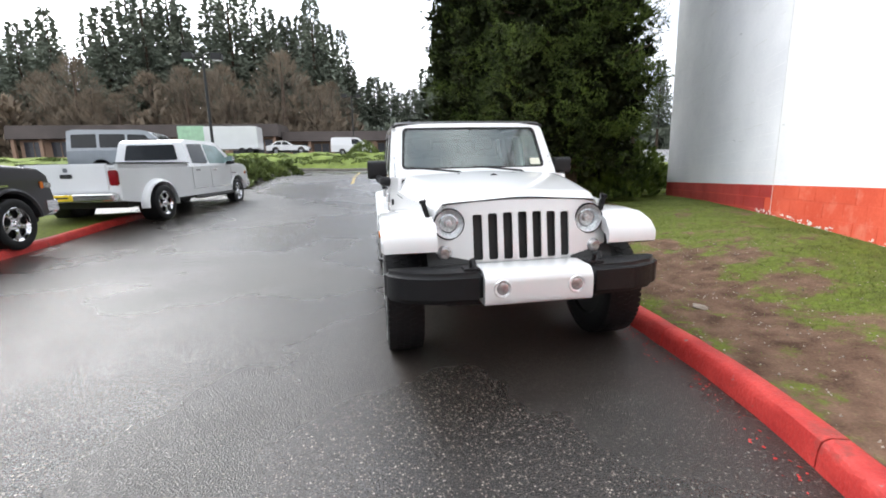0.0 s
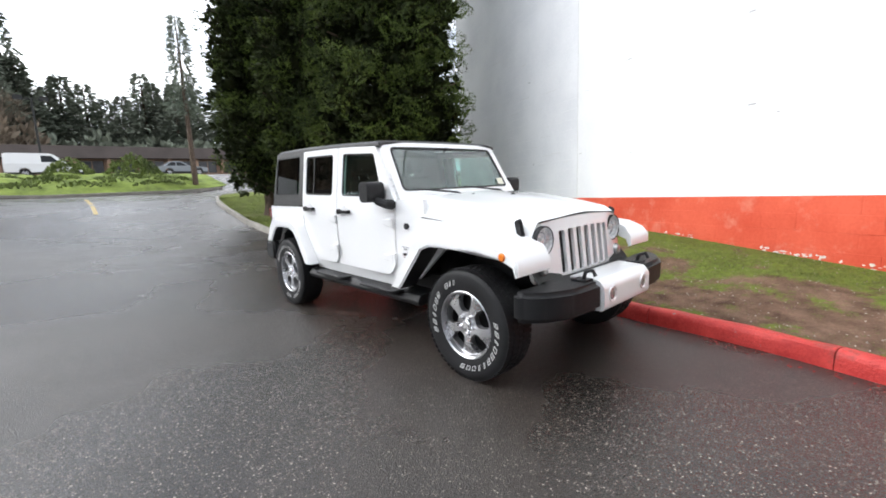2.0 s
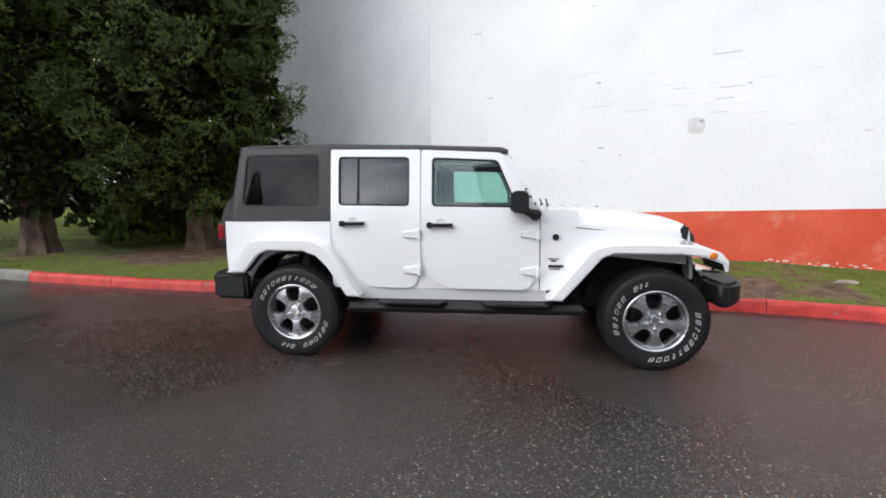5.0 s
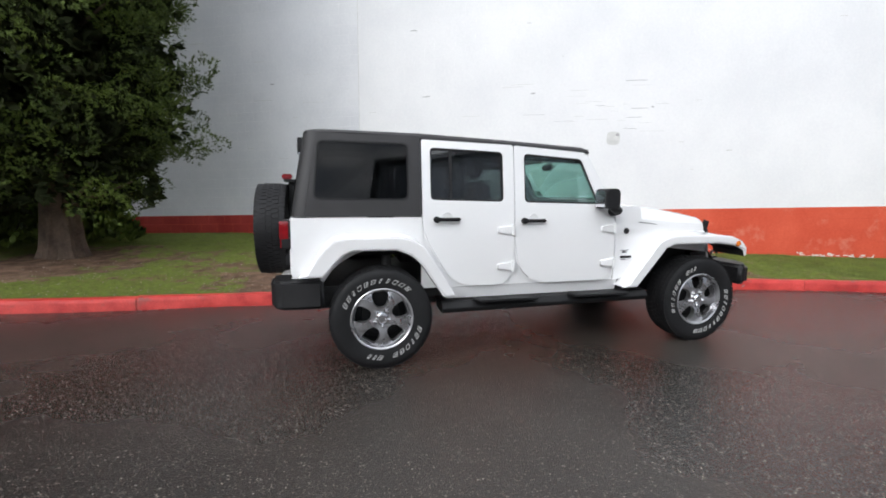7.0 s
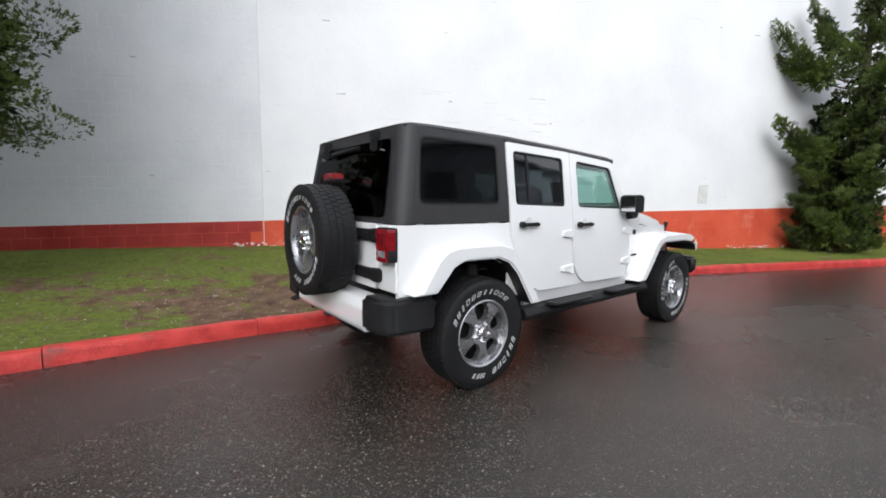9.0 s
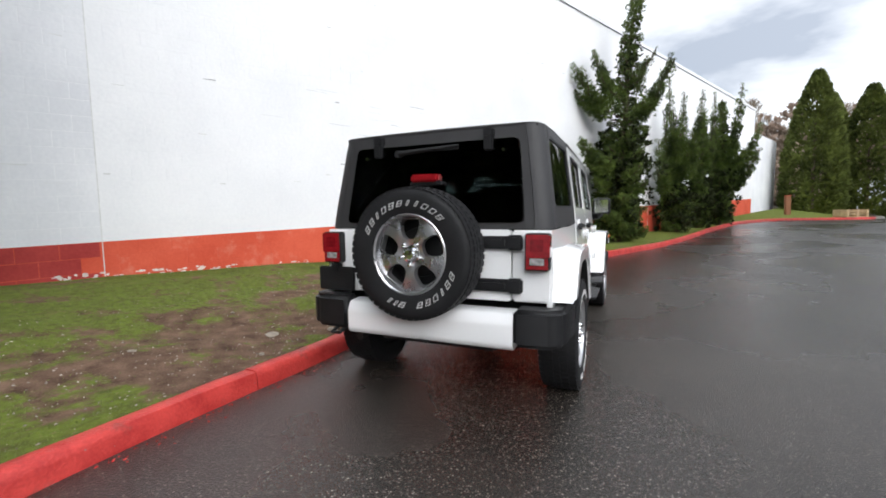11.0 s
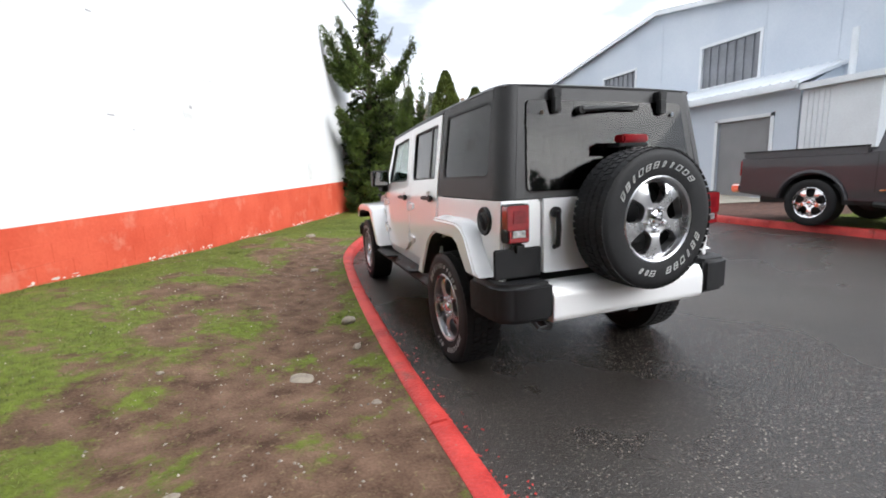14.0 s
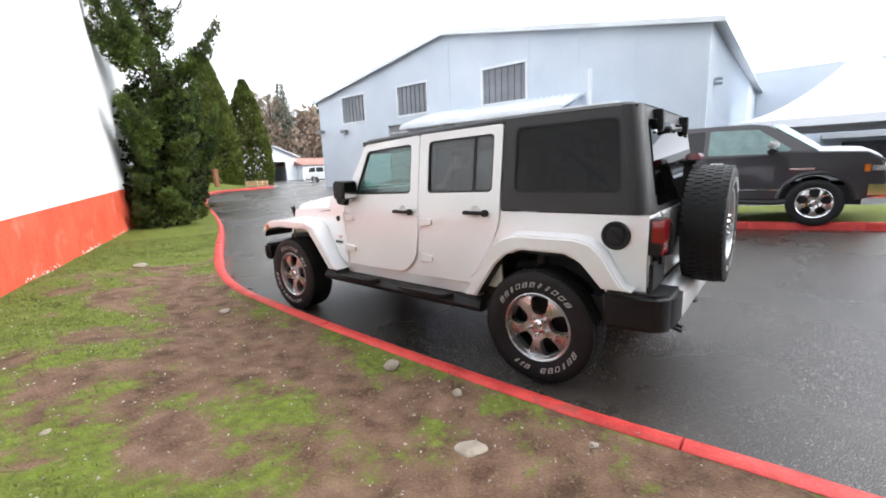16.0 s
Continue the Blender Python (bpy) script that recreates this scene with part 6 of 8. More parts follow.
# ---- west side: verge, beds, drive ----
def strip(name, west, y0, y1, width, lift, material, label, category, ny=60, nx=14, rise=0.0):
    """A raised sheet behind a kerb, from y0 to y1, width metres deep."""
    verts, faces = [], []
    line = sorted(west, key=lambda p: p[1])
    for j in range(ny + 1):
        y = y0 + (y1 - y0) * j / ny
        xk = float(np.interp(y, [p[1] for p in line], [p[0] for p in line])) - 0.13
        for i in range(nx + 1):
            x = xk - width * i / nx
            e = min(1, i / 2) * 0.03
            verts.append((x, y, lie(x, y) + lift + rise * width * i / nx + e * noise.noise((x * 1.3, y * 1.3, 2)) + (0.0 if 0 < i < nx else 0.0) - (0.25 if i == nx else 0)))
    n = nx + 1
    faces = [(j * n + i, j * n + i + 1, (j + 1) * n + i + 1, (j + 1) * n + i) for j in range(ny) for i in range(nx)]
    ob = pieces(name, verts, faces, material, smooth=True)
    if material is TURF:
        ob.data.attributes.new("green", "FLOAT", "POINT").data.foreach_set("value", [0.25] * len(verts))
    return tagged(ob, label, category, kind="structure")


strip("verge", KERB_WEST_A, -1.2, 7.0, 3.6, 0.125, TURF, "bright green mown verge under the parked pickup", "lawn")
strip("bark_bed", KERB_WEST_A, -4.9, -1.205, 4.4, 0.115, MULCH, "bark mulch bed before the blue building", "flower bed")
strip("bark_bed_far", KERB_WEST_B, -14.1, -7.4, 2.8, 0.115, MULCH, "dark red bark mulch bed by the drums", "flower bed", rise=0.10)


def drive():
    """The pale concrete drive from the roadway to the roller door."""
    verts, faces = [], []
    for i in range(13):
        u = i / 12
        xa, ya = -7.55 - 4.1 * u, -5.0 + 1.3 * u
        xb, yb = -8.65 - 3.0 * u, -7.25 + 1.1 * u
        for p in ((xa, ya), (xb, yb)):
            verts.append((p[0], p[1], lie(*p) + 0.02 + 0.125 * min(1, u * 4)))
    faces = [(2 * i, 2 * i + 1, 2 * i + 3, 2 * i + 2) for i in range(12)]
    tagged(pieces("drive", verts, faces, CONCRETE), "pale concrete drive to the roller door", "drive", kind="structure")


drive()

# ---- the blue building ----
BLUE = mat("pale_blue_grey_siding", (0.50, 0.56, 0.64), 0.55, var=0.06, scale=0.5, fine=20, bump=0.1, tint=(0.56, 0.61, 0.67))
BLUE_WHITE = mat("white_blue_fascia", (0.66, 0.69, 0.72), 0.5, var=0.08, scale=1, fine=20)
DOOR_GREY = mat("grey_roller_door", (0.22, 0.22, 0.23), 0.5, var=0.08, scale=1.5, fine=30)
PANE_GREY = mat("dusty_window_pane", (0.19, 0.20, 0.22), 0.15, var=0.15, scale=1.2, fine=10)
ROOF_GREY = mat("grey_metal_roof", (0.42, 0.44, 0.46), 0.5, var=0.1, scale=1, fine=20)


def blue_building():
    b = thing("blue_building", "pale blue metal-sided gabled warehouse with high windows", "building")
    X = -13.23
    gable = [(-20.2, -0.5), (0.4, -0.5), (0.4, 5.68), (-10.25, 7.52), (-20.2, 5.72)]
    wins = [(-18.0, -16.0, 4.22, 5.70), (-13.5, -11.43, 4.19, 5.66), (-8.25, -6.06, 4.12, 5.65)]
    door = (-14.25, -12.6, 0.3, 3.8)
    holes = [[(a, c), (e, c), (e, d), (a, d)] for a, e, c, d in [*wins, door]]
    part("gable_wall", sheet(gable, holes, lambda u, v: (X, u, v), (-0.2, 0, 0)), BLUE, b)
    part("side_wall", prism([(X - 0.2, 0.4), (X - 0.2, 0.15), (-40, 0.15), (-40, 0.4)], "z", -0.5, 5.64), BLUE, b, "ribbed pale blue side wall")
    ribs_v = bpy.data.meshes.new("rib")
    rb = box(-0.02, 0.02, 0, 0.025, -0.3, 5.6)
    rb.to_mesh(ribs_v)
    rb.free()
    ribs_v.materials.append(BLUE)
    for i in range(48):
        share("rib", ribs_v, pose(X - 0.15 - 0.3 * i, 0.4, 0), b)
    part("far_wall", prism([(X - 0.2, -20.2), (X - 0.2, -20.0), (-40, -20.0), (-40, -20.2)], "z", -0.5, 5.68), BLUE, b)
    part("back_wall", prism([(-40, 0.4), (-40.2, 0.4), (-40.2, -20.2), (-40, -20.2)], "z", -0.5, 5.64), BLUE, b)
    part("roof", prism([(-20.55, 5.66), (-10.25, 7.53), (0.75, 5.62), (0.75, 5.70), (-10.25, 7.62), (-20.55, 5.75)], "x", -40.4, X + 0.22), ROOF_GREY, b, "shallow grey metal gable roof")
    part("verge_trim", prism([(-20.58, 5.56), (-10.25, 7.43), (0.78, 5.52), (0.78, 5.67), (-10.25, 7.58), (-20.58, 5.71)], "x", X + 0.222, X + 0.26), BLUE_WHITE, b, "pale roof edge trim")
    # short straps seen as thin vertical seams
    for i in range(9):
        y = 0.2 - 2.05 * i
        top = lerp(y, [(-20.2, 5.6), (-10.25, 7.4), (0.4, 5.58)])
        if not any(a - 0.1 < y < e + 0.1 for a, e, c, d in [*wins, door]):
            part("seam", box(X, X + 0.012, y - 0.02, y + 0.02, -0.3, top), BLUE, b)
    for a, e, c, d in wins:
        w = part("window", sheet([(a - 0.05, c - 0.05), (e + 0.05, c - 0.05), (e + 0.05, d + 0.05), (a - 0.05, d + 0.05)], [[(a + 0.05, c + 0.05), (e - 0.05, c + 0.05), (e - 0.05, d - 0.05), (a + 0.05, d - 0.05)]], lambda u, v: (X + 0.02, u, v), (-0.1, 0, 0)), BLUE_WHITE, b, "high window with upright slats")
        part("pane", box(X - 0.11, X - 0.09, a + 0.03, e - 0.03, c + 0.03, d - 0.03), PANE_GREY, w, "dusty grey pane")
        for i in range(1, 7):
            y = a + (e - a) * i / 7
            part("slat", box(X - 0.09, X - 0.04, y - 0.022, y + 0.022, c + 0.05, d - 0.05), PANE_GREY, w)
    d_ = part("side_door", box(X - 0.16, X - 0.12, door[0], door[1], door[2], door[3]), DOOR_GREY, b, "tall grey sectional door")
    for i in range(1, 9):
        z = door[2] + (door[3] - door[2]) * i / 9
        part("door_rail", box(X - 0.12, X - 0.10, door[0] + 0.03, door[1] - 0.03, z - 0.02, z + 0.02), BLUE_WHITE, d_)
    # lean-to
    F = -11.5
    y0, y1, e0 = -11.2, -3.72, 3.36
    rd = (-6.06, -4.44, 0.32, 2.66)
    part("lean_to_wall", sheet([(y0, -0.3), (y1, -0.3), (y1, e0), (y0, e0)], [[(rd[0], rd[2]), (rd[1], rd[2]), (rd[1], rd[3]), (rd[0], rd[3])]], lambda u, v: (F, u, v), (-0.15, 0, 0)), BLUE, b, "low lean-to wall")
    for y in (y0, y1 - 0.15):
        part("lean_to_end", prism([(F - 0.15, -0.3), (X + 0.0, -0.3), (X + 0.0, 4.02), (F - 0.15, e0)], "y", y, y + 0.15), BLUE, b)
    part("lean_to_roof", prism([(F + 0.30, e0 + 0.02), (X + 0.005, 4.0), (X + 0.005, 4.1), (F + 0.30, e0 + 0.12)], "y", y0 - 0.2, y1 + 0.1), BLUE_WHITE, b, "white corrugated lean-to roof")
    part("gutter", box(F + 0.29, F + 0.40, y0 - 0.2, y1 + 0.1, e0 - 0.10, e0 + 0.03, 0.02), BLUE_WHITE, b, "pale gutter")
    cm = bpy.data.meshes.new("roof_corrugation")
    cb = tube([(F + 0.31, 0, e0 + 0.13), (X + 0.02, 0, 4.11)], 0.035, 6)
    cb.to_mesh(cm)
    cb.free()
    cm.materials.append(BLUE_WHITE)
    for i in range(29):
        share("roof_corrugation", cm, pose(0, y0 + 0.1 + 0.26 * i, 0), b)
    door_ob = part("roller_door", box(F - 0.14, F - 0.10, rd[0], rd[1], rd[2], rd[3]), DOOR_GREY, b, "closed grey roller door")
    for i in range(1, 16):
        z = rd[2] + (rd[3] - rd[2]) * i / 16
        part("door_slat", box(F - 0.10, F - 0.092, rd[0] + 0.01, rd[1] - 0.01, z - 0.06, z + 0.055), DOOR_GREY, door_ob)
    fr = bmesh.new()
    for q in ((rd[0] - 0.1, rd[0], rd[2] - 0.1, rd[3] + 0.1), (rd[1], rd[1] + 0.1, rd[2] - 0.1, rd[3] + 0.1), (rd[0] - 0.1, rd[1] + 0.1, rd[3], rd[3] + 0.1)):
        merge(fr, box(F - 0.02, F + 0.03, *q))
    part("door_frame", fr, BLUE_WHITE, b, "white door frame")
    # white porch box at the lean-to's end
    pb = part("porch", box(X - 0.05, F + 0.1, y1 + 0.1, -1.95, -0.2, 3.2, 0.01), BLUE_WHITE, b, "white ribbed annex with a flat roof")
    for i in range(5):
        part("porch_rib", box(F + 0.1, F + 0.125, y1 + 0.2 + 0.12 * i, y1 + 0.26 + 0.12 * i, -0.1, 3.15), BLUE_WHITE, pb)
    part("porch_roof", box(X - 0.05, F + 0.3, y1 + 0.12, -1.8, 3.21, 3.37, 0.01), BLUE_WHITE, pb)
    part("flue", tube([(-12.6, -3.2, 3.3), (-12.6, -3.2, 4.75)], 0.08, 10), BLUE_WHITE, b, "short pale flue pipe")
    for x, y, z in ((F, -8.73, 3.18), (X, -17.78, 3.75), (X, -20.0, 3.9)):
        lamp = part("wall_lamp", box(x, x + 0.28, y - 0.22, y + 0.22, z - 0.06, z + 0.12, 0.03), PANE_GREY, b, "grey wall lamp")
    part("alarm_bell", lathe([(0, 0.06), (0.05, 0.05), (0.07, 0)], 14), BLUE_WHITE, b).matrix_local = pose(F, -10.5, 2.75)
    for z in (4.05, 3.9):
        part("side_lamp", box(-14.6, -14.4, 0.4, 0.65, z, z + 0.08, 0.02), PANE_GREY, b)
    return b


blue_building()


def drum(label, material, m):
    d = thing("drum", label, "drum", m, group="drums in the bed")
    prof = [(0.0, 0.0), (0.285, 0.0), (0.29, 0.03), (0.285, 0.28), (0.298, 0.30), (0.285, 0.32), (0.285, 0.57), (0.298, 0.59), (0.285, 0.61), (0.285, 0.86), (0.295, 0.88), (0.275, 0.885), (0.27, 0.86), (0.0, 0.86)]
    part("body", merge(bmesh.new(), lathe(prof, 28), pose(0, 0, 0, 0, -90, 0)), material, d)
    part("bung", tube([(0.15, 0, 0.86), (0.15, 0, 0.885)], 0.03, 10), BLACK, d)
    return d


BLUE_BRIGHT = mat("bright_blue_plastic", (0.03, 0.20, 0.46), 0.4, var=0.1)
BLUE_DARK = mat("dark_blue_plastic", (0.02, 0.055, 0.18), 0.4, var=0.15)
for x, y, mm, lb in ((-10.25, -9.75, BLUE_BRIGHT, "bright blue plastic drum in the bark bed"), (-10.35, -9.15, BLUE_DARK, "dark blue plastic drum in the bark bed"), (-10.42, -8.55, BLUE_DARK, "dark blue plastic drum in the bark bed")):
    drum(lb, mm, pose(x, y, lie(x, y) + 0.21) @ Matrix.Diagonal((0.86, 0.86, 0.86, 1)))
TIMBER = mat("whitewashed_timber", (0.60, 0.58, 0.54), 0.7, var=0.15, scale=3, fine=40, bump=0.4)
tb = thing("timber_sleeper", "whitewashed timber sleeper at the end of the bed", "timber", pose(-10.75, -11.9, lie(-10.75, -11.9) + 0.16, 0, 0, -60))
part("beam", box(-1.0, 1.0, -0.12, 0.12, 0, 0.24, 0.015), TIMBER, tb)
for dx in (-0.7, 0.7):
    part("spike", tube([(dx, 0, 0.235), (dx, 0, 0.25)], 0.02, 8), BLACK, tb)


# ---- other vehicles ----
WINDOW_DARK = mat("dark_vehicle_window", (0.016, 0.018, 0.02), 0.06, var=0.1, spec=0.3)
WINDOW_PALE = mat("greenish_vehicle_window", (0.17, 0.26, 0.255), 0.06, var=0.2, scale=4, spec=0.4)
PICK_WHEEL, PICK_H = wheel_meshes(0.405, 0.275, 0.255, 5, False)
CAR_WHEEL, CAR_H = wheel_meshes(0.32, 0.2, 0.21, 5, False)
for k in (PICK_WHEEL, CAR_WHEEL):
    k["wheel"].materials[0] = CHROME if k is PICK_WHEEL else ALLOY


def arch_cut(profile_top, bottom, wheels, r):
    """A side outline whose underside is cut by wheel arches; wheels: y places, front (high y) last."""
    under = []
    for y in sorted(wheels, reverse=True):
        for a in even(0, math.pi, 12):
            under.append((y + r * math.cos(a), max(bottom, 0.40 + r * math.sin(a) * 0.98)))
    return profile_top + under


def taper(bm, z0, z1, k0, k1):
    """Leans the sides in: widths scale from k0 at z0 to k1 at z1."""
    for v in bm.verts:
        v.co.x *= float(np.interp(v.co.z, [z0, z1], [k0, k1]))
    return bm


def vehicle(name, label, category, m, paint, half, top, bottom, wheels, arch, cab, cab_lean, panes, wheel, wh, wr, extras, pane_mat=WINDOW_DARK, group=""):
    """A road vehicle facing +y: body with arches, cab, side panes, wheels, then extras(thing)."""
    v = thing(name, label, category, m, group)
    outline = arch_cut(top, bottom, wheels, arch)
    bm = prism(outline, "x", -half, half)
    long = [e for e in bm.edges if abs(e.verts[0].co.x - e.verts[1].co.x) < 1e-4 and min(e.verts[0].co.z, e.verts[1].co.z) > bottom + 0.1]
    bmesh.ops.bevel(bm, geom=long, offset=0.05, segments=3, affect="EDGES", clamp_overlap=True)
    body = part("body", bm, paint, v, angle=35)
    part("underbody", box(-half + 0.12, half - 0.12, min(wheels) - 0.9, max(wheels) + 0.6, bottom - 0.08, bottom + 0.25), BLACK, v)
    zc0, zc1 = min(p[1] for p in cab), max(p[1] for p in cab)
    cb = prism(rounded(cab, 0.06, 3), "x", -half + 0.02, half - 0.02)
    taper(cb, zc0, zc1, 1.0, cab_lean)
    long = [e for e in cb.edges if abs(e.verts[0].co.x - e.verts[1].co.x) < 1e-4]
    bmesh.ops.bevel(cb, geom=long, offset=0.03, segments=2, affect="EDGES", clamp_overlap=True)
    cabin = part("cab", cb, paint, v, angle=35)
    for sx in (-1, 1):
        for k, q in enumerate(panes):
            glaze = pane_mat[k % len(pane_mat)] if isinstance(pane_mat, tuple) else pane_mat
            fn = lambda u, w, s=sx: (s * ((half - 0.02) * float(np.interp(w, [zc0, zc1], [1.0, cab_lean])) + 0.004), u, w)
            part("side_window", sheet(rounded(q, 0.04, 3), [], fn, (-sx * 0.02, 0, 0)), glaze, cabin, "dark side window")
        for y in wheels:
            x = sx * (half - wh + 0.01)
            put_wheel(v, wheel, wh, pose(x, y, wr - 0.003, 0, 0, 0 if sx > 0 else 180), label="chrome wheel" if wheel is PICK_WHEEL else "alloy wheel", white=False)
    extras(v, body, cabin)
    return v


def slope_pane(name, p0, p1, w0, w1, material, parent, label):
    """A pane across the vehicle between two (y, z) places, with half widths w0 and w1."""
    y0, z0 = p0
    y1, z1 = p1
    nrm = Vector((0, -(z1 - z0), (y1 - y0))).normalized()
    if nrm.z < 0:
        nrm = -nrm
    fn = lambda u, w: Vector((u, y0 + (y1 - y0) * w, z0 + (z1 - z0) * w)) + nrm * 0.012
    return part(name, sheet(rounded([(-w0, 0.06), (w0, 0.06), (w1, 0.92), (-w1, 0.92)], 0.05, 3), [], fn, -nrm * 0.02), material, parent, label)


def pickup(m, paint, label, bed, dually=False, chrome=True, yellow=False, low=1.0):
    """A crew-cab pickup facing +y; bed: the bed's length. Rear axle at y = 0."""
    wb = 3.57 if bed < 2 else 4.3
    rear, cab0 = -1.22, wb - 3.57 + 0.78
    f = wb
    cab = [(cab0 + 0.03, 1.18), (cab0 + 0.10, 1.86), (cab0 + 0.30, 1.925), (cab0 + 1.75, 1.925), (cab0 + 2.05, 1.87), (cab0 + 2.85, 1.24), (cab0 + 2.85, 1.18)]
    panes = [[(cab0 + 0.22, 1.30), (cab0 + 0.27, 1.80), (cab0 + 1.05, 1.83), (cab0 + 1.05, 1.29)], [(cab0 + 1.13, 1.29), (cab0 + 1.13, 1.83), (cab0 + 1.90, 1.80), (cab0 + 2.42, 1.36), (cab0 + 2.30, 1.29)]]
    cab = [(y, 1.18 + (z - 1.18) * low) for y, z in cab]
    panes = [[(y, 1.18 + (z - 1.18) * low) for y, z in q] for q in panes]
    half = 1.0
    bright = CHROME if chrome else paint

    def extras(v, body, cabin):
        # open bed
        bd = part("bed_floor", box(-0.72, 0.72, rear + 0.08, cab0 - 0.06, 1.205, 1.212), BLACK, v, "dark bed")
        for x in (-0.96, 0.96):
            part("bed_rail", box(x - 0.06 if x > 0 else x - 0.02, x + 0.02 if x > 0 else x + 0.06, rear + 0.02, cab0 - 0.04, 1.20, 1.30, 0.02), paint, v)
            part("rail_cap", box(x - 0.055, x + 0.055, rear + 0.03, cab0 - 0.05, 1.298, 1.322, 0.008), PLASTIC, v)
        tg = part("tailgate", box(-0.80, 0.80, rear - 0.035, rear + 0.05, 0.74, 1.30, 0.02), paint, v, "closed tailgate")
        part("tailgate_handle", box(-0.12, 0.12, rear - 0.05, rear - 0.03, 1.02, 1.10, 0.01), BLACK, tg)
        part("badge", box(-0.045, 0.045, rear - 0.045, rear - 0.03, 1.14, 1.22, 0.01), PANE_GREY, tg)
        for sx in (-1, 1):
            tl = part("tail_lamp", box(sx * 0.90 - 0.09, sx * 0.90 + 0.09, rear - 0.04, rear + 0.05, 0.86, 1.17, 0.02), RED_LENS, v, "red tail lamp")
            hl = part("headlamp", box(sx * 0.84 - 0.17, sx * 0.84 + 0.17, f + 0.62, f + 0.87, 0.90, 1.08, 0.05, 3), CLEAR_LENS, v, "clear headlamp")
            part("indicator", box(sx * 0.985 - 0.03, sx * 0.985 + 0.03, f + 0.57, f + 0.66, 0.93, 1.06, 0.015), ORANGE, hl)
            x = sx * 1.12
            mr = part("wing_mirror", box(x - 0.12, x + 0.12, cab0 + 2.08, cab0 + 2.24, 1.36, 1.50, 0.03), bright, v, "chrome wing mirror" if chrome else "")
            part("mirror_shell", box(x - 0.122, x + 0.122, cab0 + 2.07, cab0 + 2.22, 1.27, 1.358, 0.025), PLASTIC, mr, "black mirror shell")
            part("mirror_arm", box(min(x, sx * 0.95), max(x, sx * 0.95), cab0 + 2.12, cab0 + 2.18, 1.255, 1.30, 0.01), PLASTIC, mr)
            for yy in (cab0 + 0.35, cab0 + 1.30):
                part("door_handle", box(sx * 1.0 - 0.015, sx * 1.0 + 0.03 * 1, yy - 0.11, yy + 0.11, 1.10, 1.135, 0.01) if sx > 0 else box(-1.03, -0.985, yy - 0.11, yy + 0.11, 1.10, 1.135, 0.01), bright, v)
            part("side_step", tube([(sx * 0.98, cab0 + 0.1, 0.42), (sx * 1.02, cab0 + 0.3, 0.40), (sx * 1.02, cab0 + 2.2, 0.40), (sx * 0.98, cab0 + 2.4, 0.42)], 0.045, 8), PLASTIC if not chrome else BLACK, v)
            for yy in (cab0 + 0.09, cab0 + 1.09, cab0 + 2.36):
                part("door_gap", box(sx * 1.0 - 0.006, sx * 1.0 + 0.002, yy - 0.006, yy + 0.006, 0.60, 1.20), BLACK, v)
            part("side_trim", box(min(sx * 0.995, sx * 1.006), max(sx * 0.995, sx * 1.006), cab0 + 0.15, cab0 + 2.35, 0.615, 0.64, 0.003), CHROME if chrome else paint, v, "bright sill strip")
            part("name_bar", box(sx * 1.0 - 0.004, sx * 1.0 + 0.004, cab0 + 1.95 + 0.45, cab0 + 2.75, 0.98, 1.01), CHROME, v)
            for yy in (0.0, f):
                pts = [(sx * (0.995), yy + 0.53 * math.cos(a), 0.40 + 0.53 * math.sin(a)) for a in even(math.radians(8), math.radians(172), 18)]
                part("wheel_lip", tube(pts, 0.035, 6), paint, v)
        if dually:
            for sx in (-1, 1):
                def fender(u, w, s=sx):
                    a = math.radians(-5) + math.radians(190) * u
                    r = 0.58 - 0.07 * w * w
                    return (s * (0.98 + 0.15 * math.sin(math.pi / 2 * w)), r * 1.12 * math.cos(a), 0.38 + r * math.sin(a))
                part("rear_fender", thicken(grid(fender, 20, 5), 0.02), paint, v, "bulged rear fender")
                put_wheel(v, PICK_WHEEL, PICK_H, pose(sx * 1.02, 0, 0.402, 0, 0, 0 if sx > 0 else 180), white=False)
        part("rear_bumper", box(-0.97, 0.97, rear - 0.22, rear - 0.03, 0.55, 0.72, 0.03, 3), CHROME, v, "chrome rear bumper")
        part("front_bumper", box(-1.02, 1.02, f + 0.60, f + 0.95, 0.50, 0.78, 0.05, 3), bright, v, "front bumper")
        g = part("grille", box(-0.58, 0.58, f + 0.78, f + 0.885, 0.76, 1.12, 0.04), bright, v, "grille")
        for x in (-0.27, 0.27):
            for z in (0.86, 1.02):
                part("grille_opening", box(x - 0.21, x + 0.21, f + 0.872, f + 0.892, z - 0.055, z + 0.055, 0.01), BLACK, g)
        part("plate", box(-0.19, 0.19, rear - 0.235, rear - 0.218, 0.58, 0.70, 0.004), mat("yellow_plate_cover", (0.75, 0.55, 0.02), 0.5) if yellow else PANE_GREY, v, "yellow dealer plate with dark bars" if yellow else "")
        if yellow:
            part("plate_bar", box(-0.12, 0.12, rear - 0.24, rear - 0.234, 0.625, 0.655), BLACK, v)
        def screen(u, w):
            k = 2 * u - 1
            return ((0.88 - 0.13 * w) * k, cab0 + 2.86 - 0.77 * w + 0.15 * (1 - k * k), 1.25 + (0.62 * low - 0.01) * w + 0.035 * (1 - k * k) * w)
        part("windscreen", thicken(grid(screen, 16, 6), 0.012), WINDOW_PALE, cabin, "raked curved windscreen")

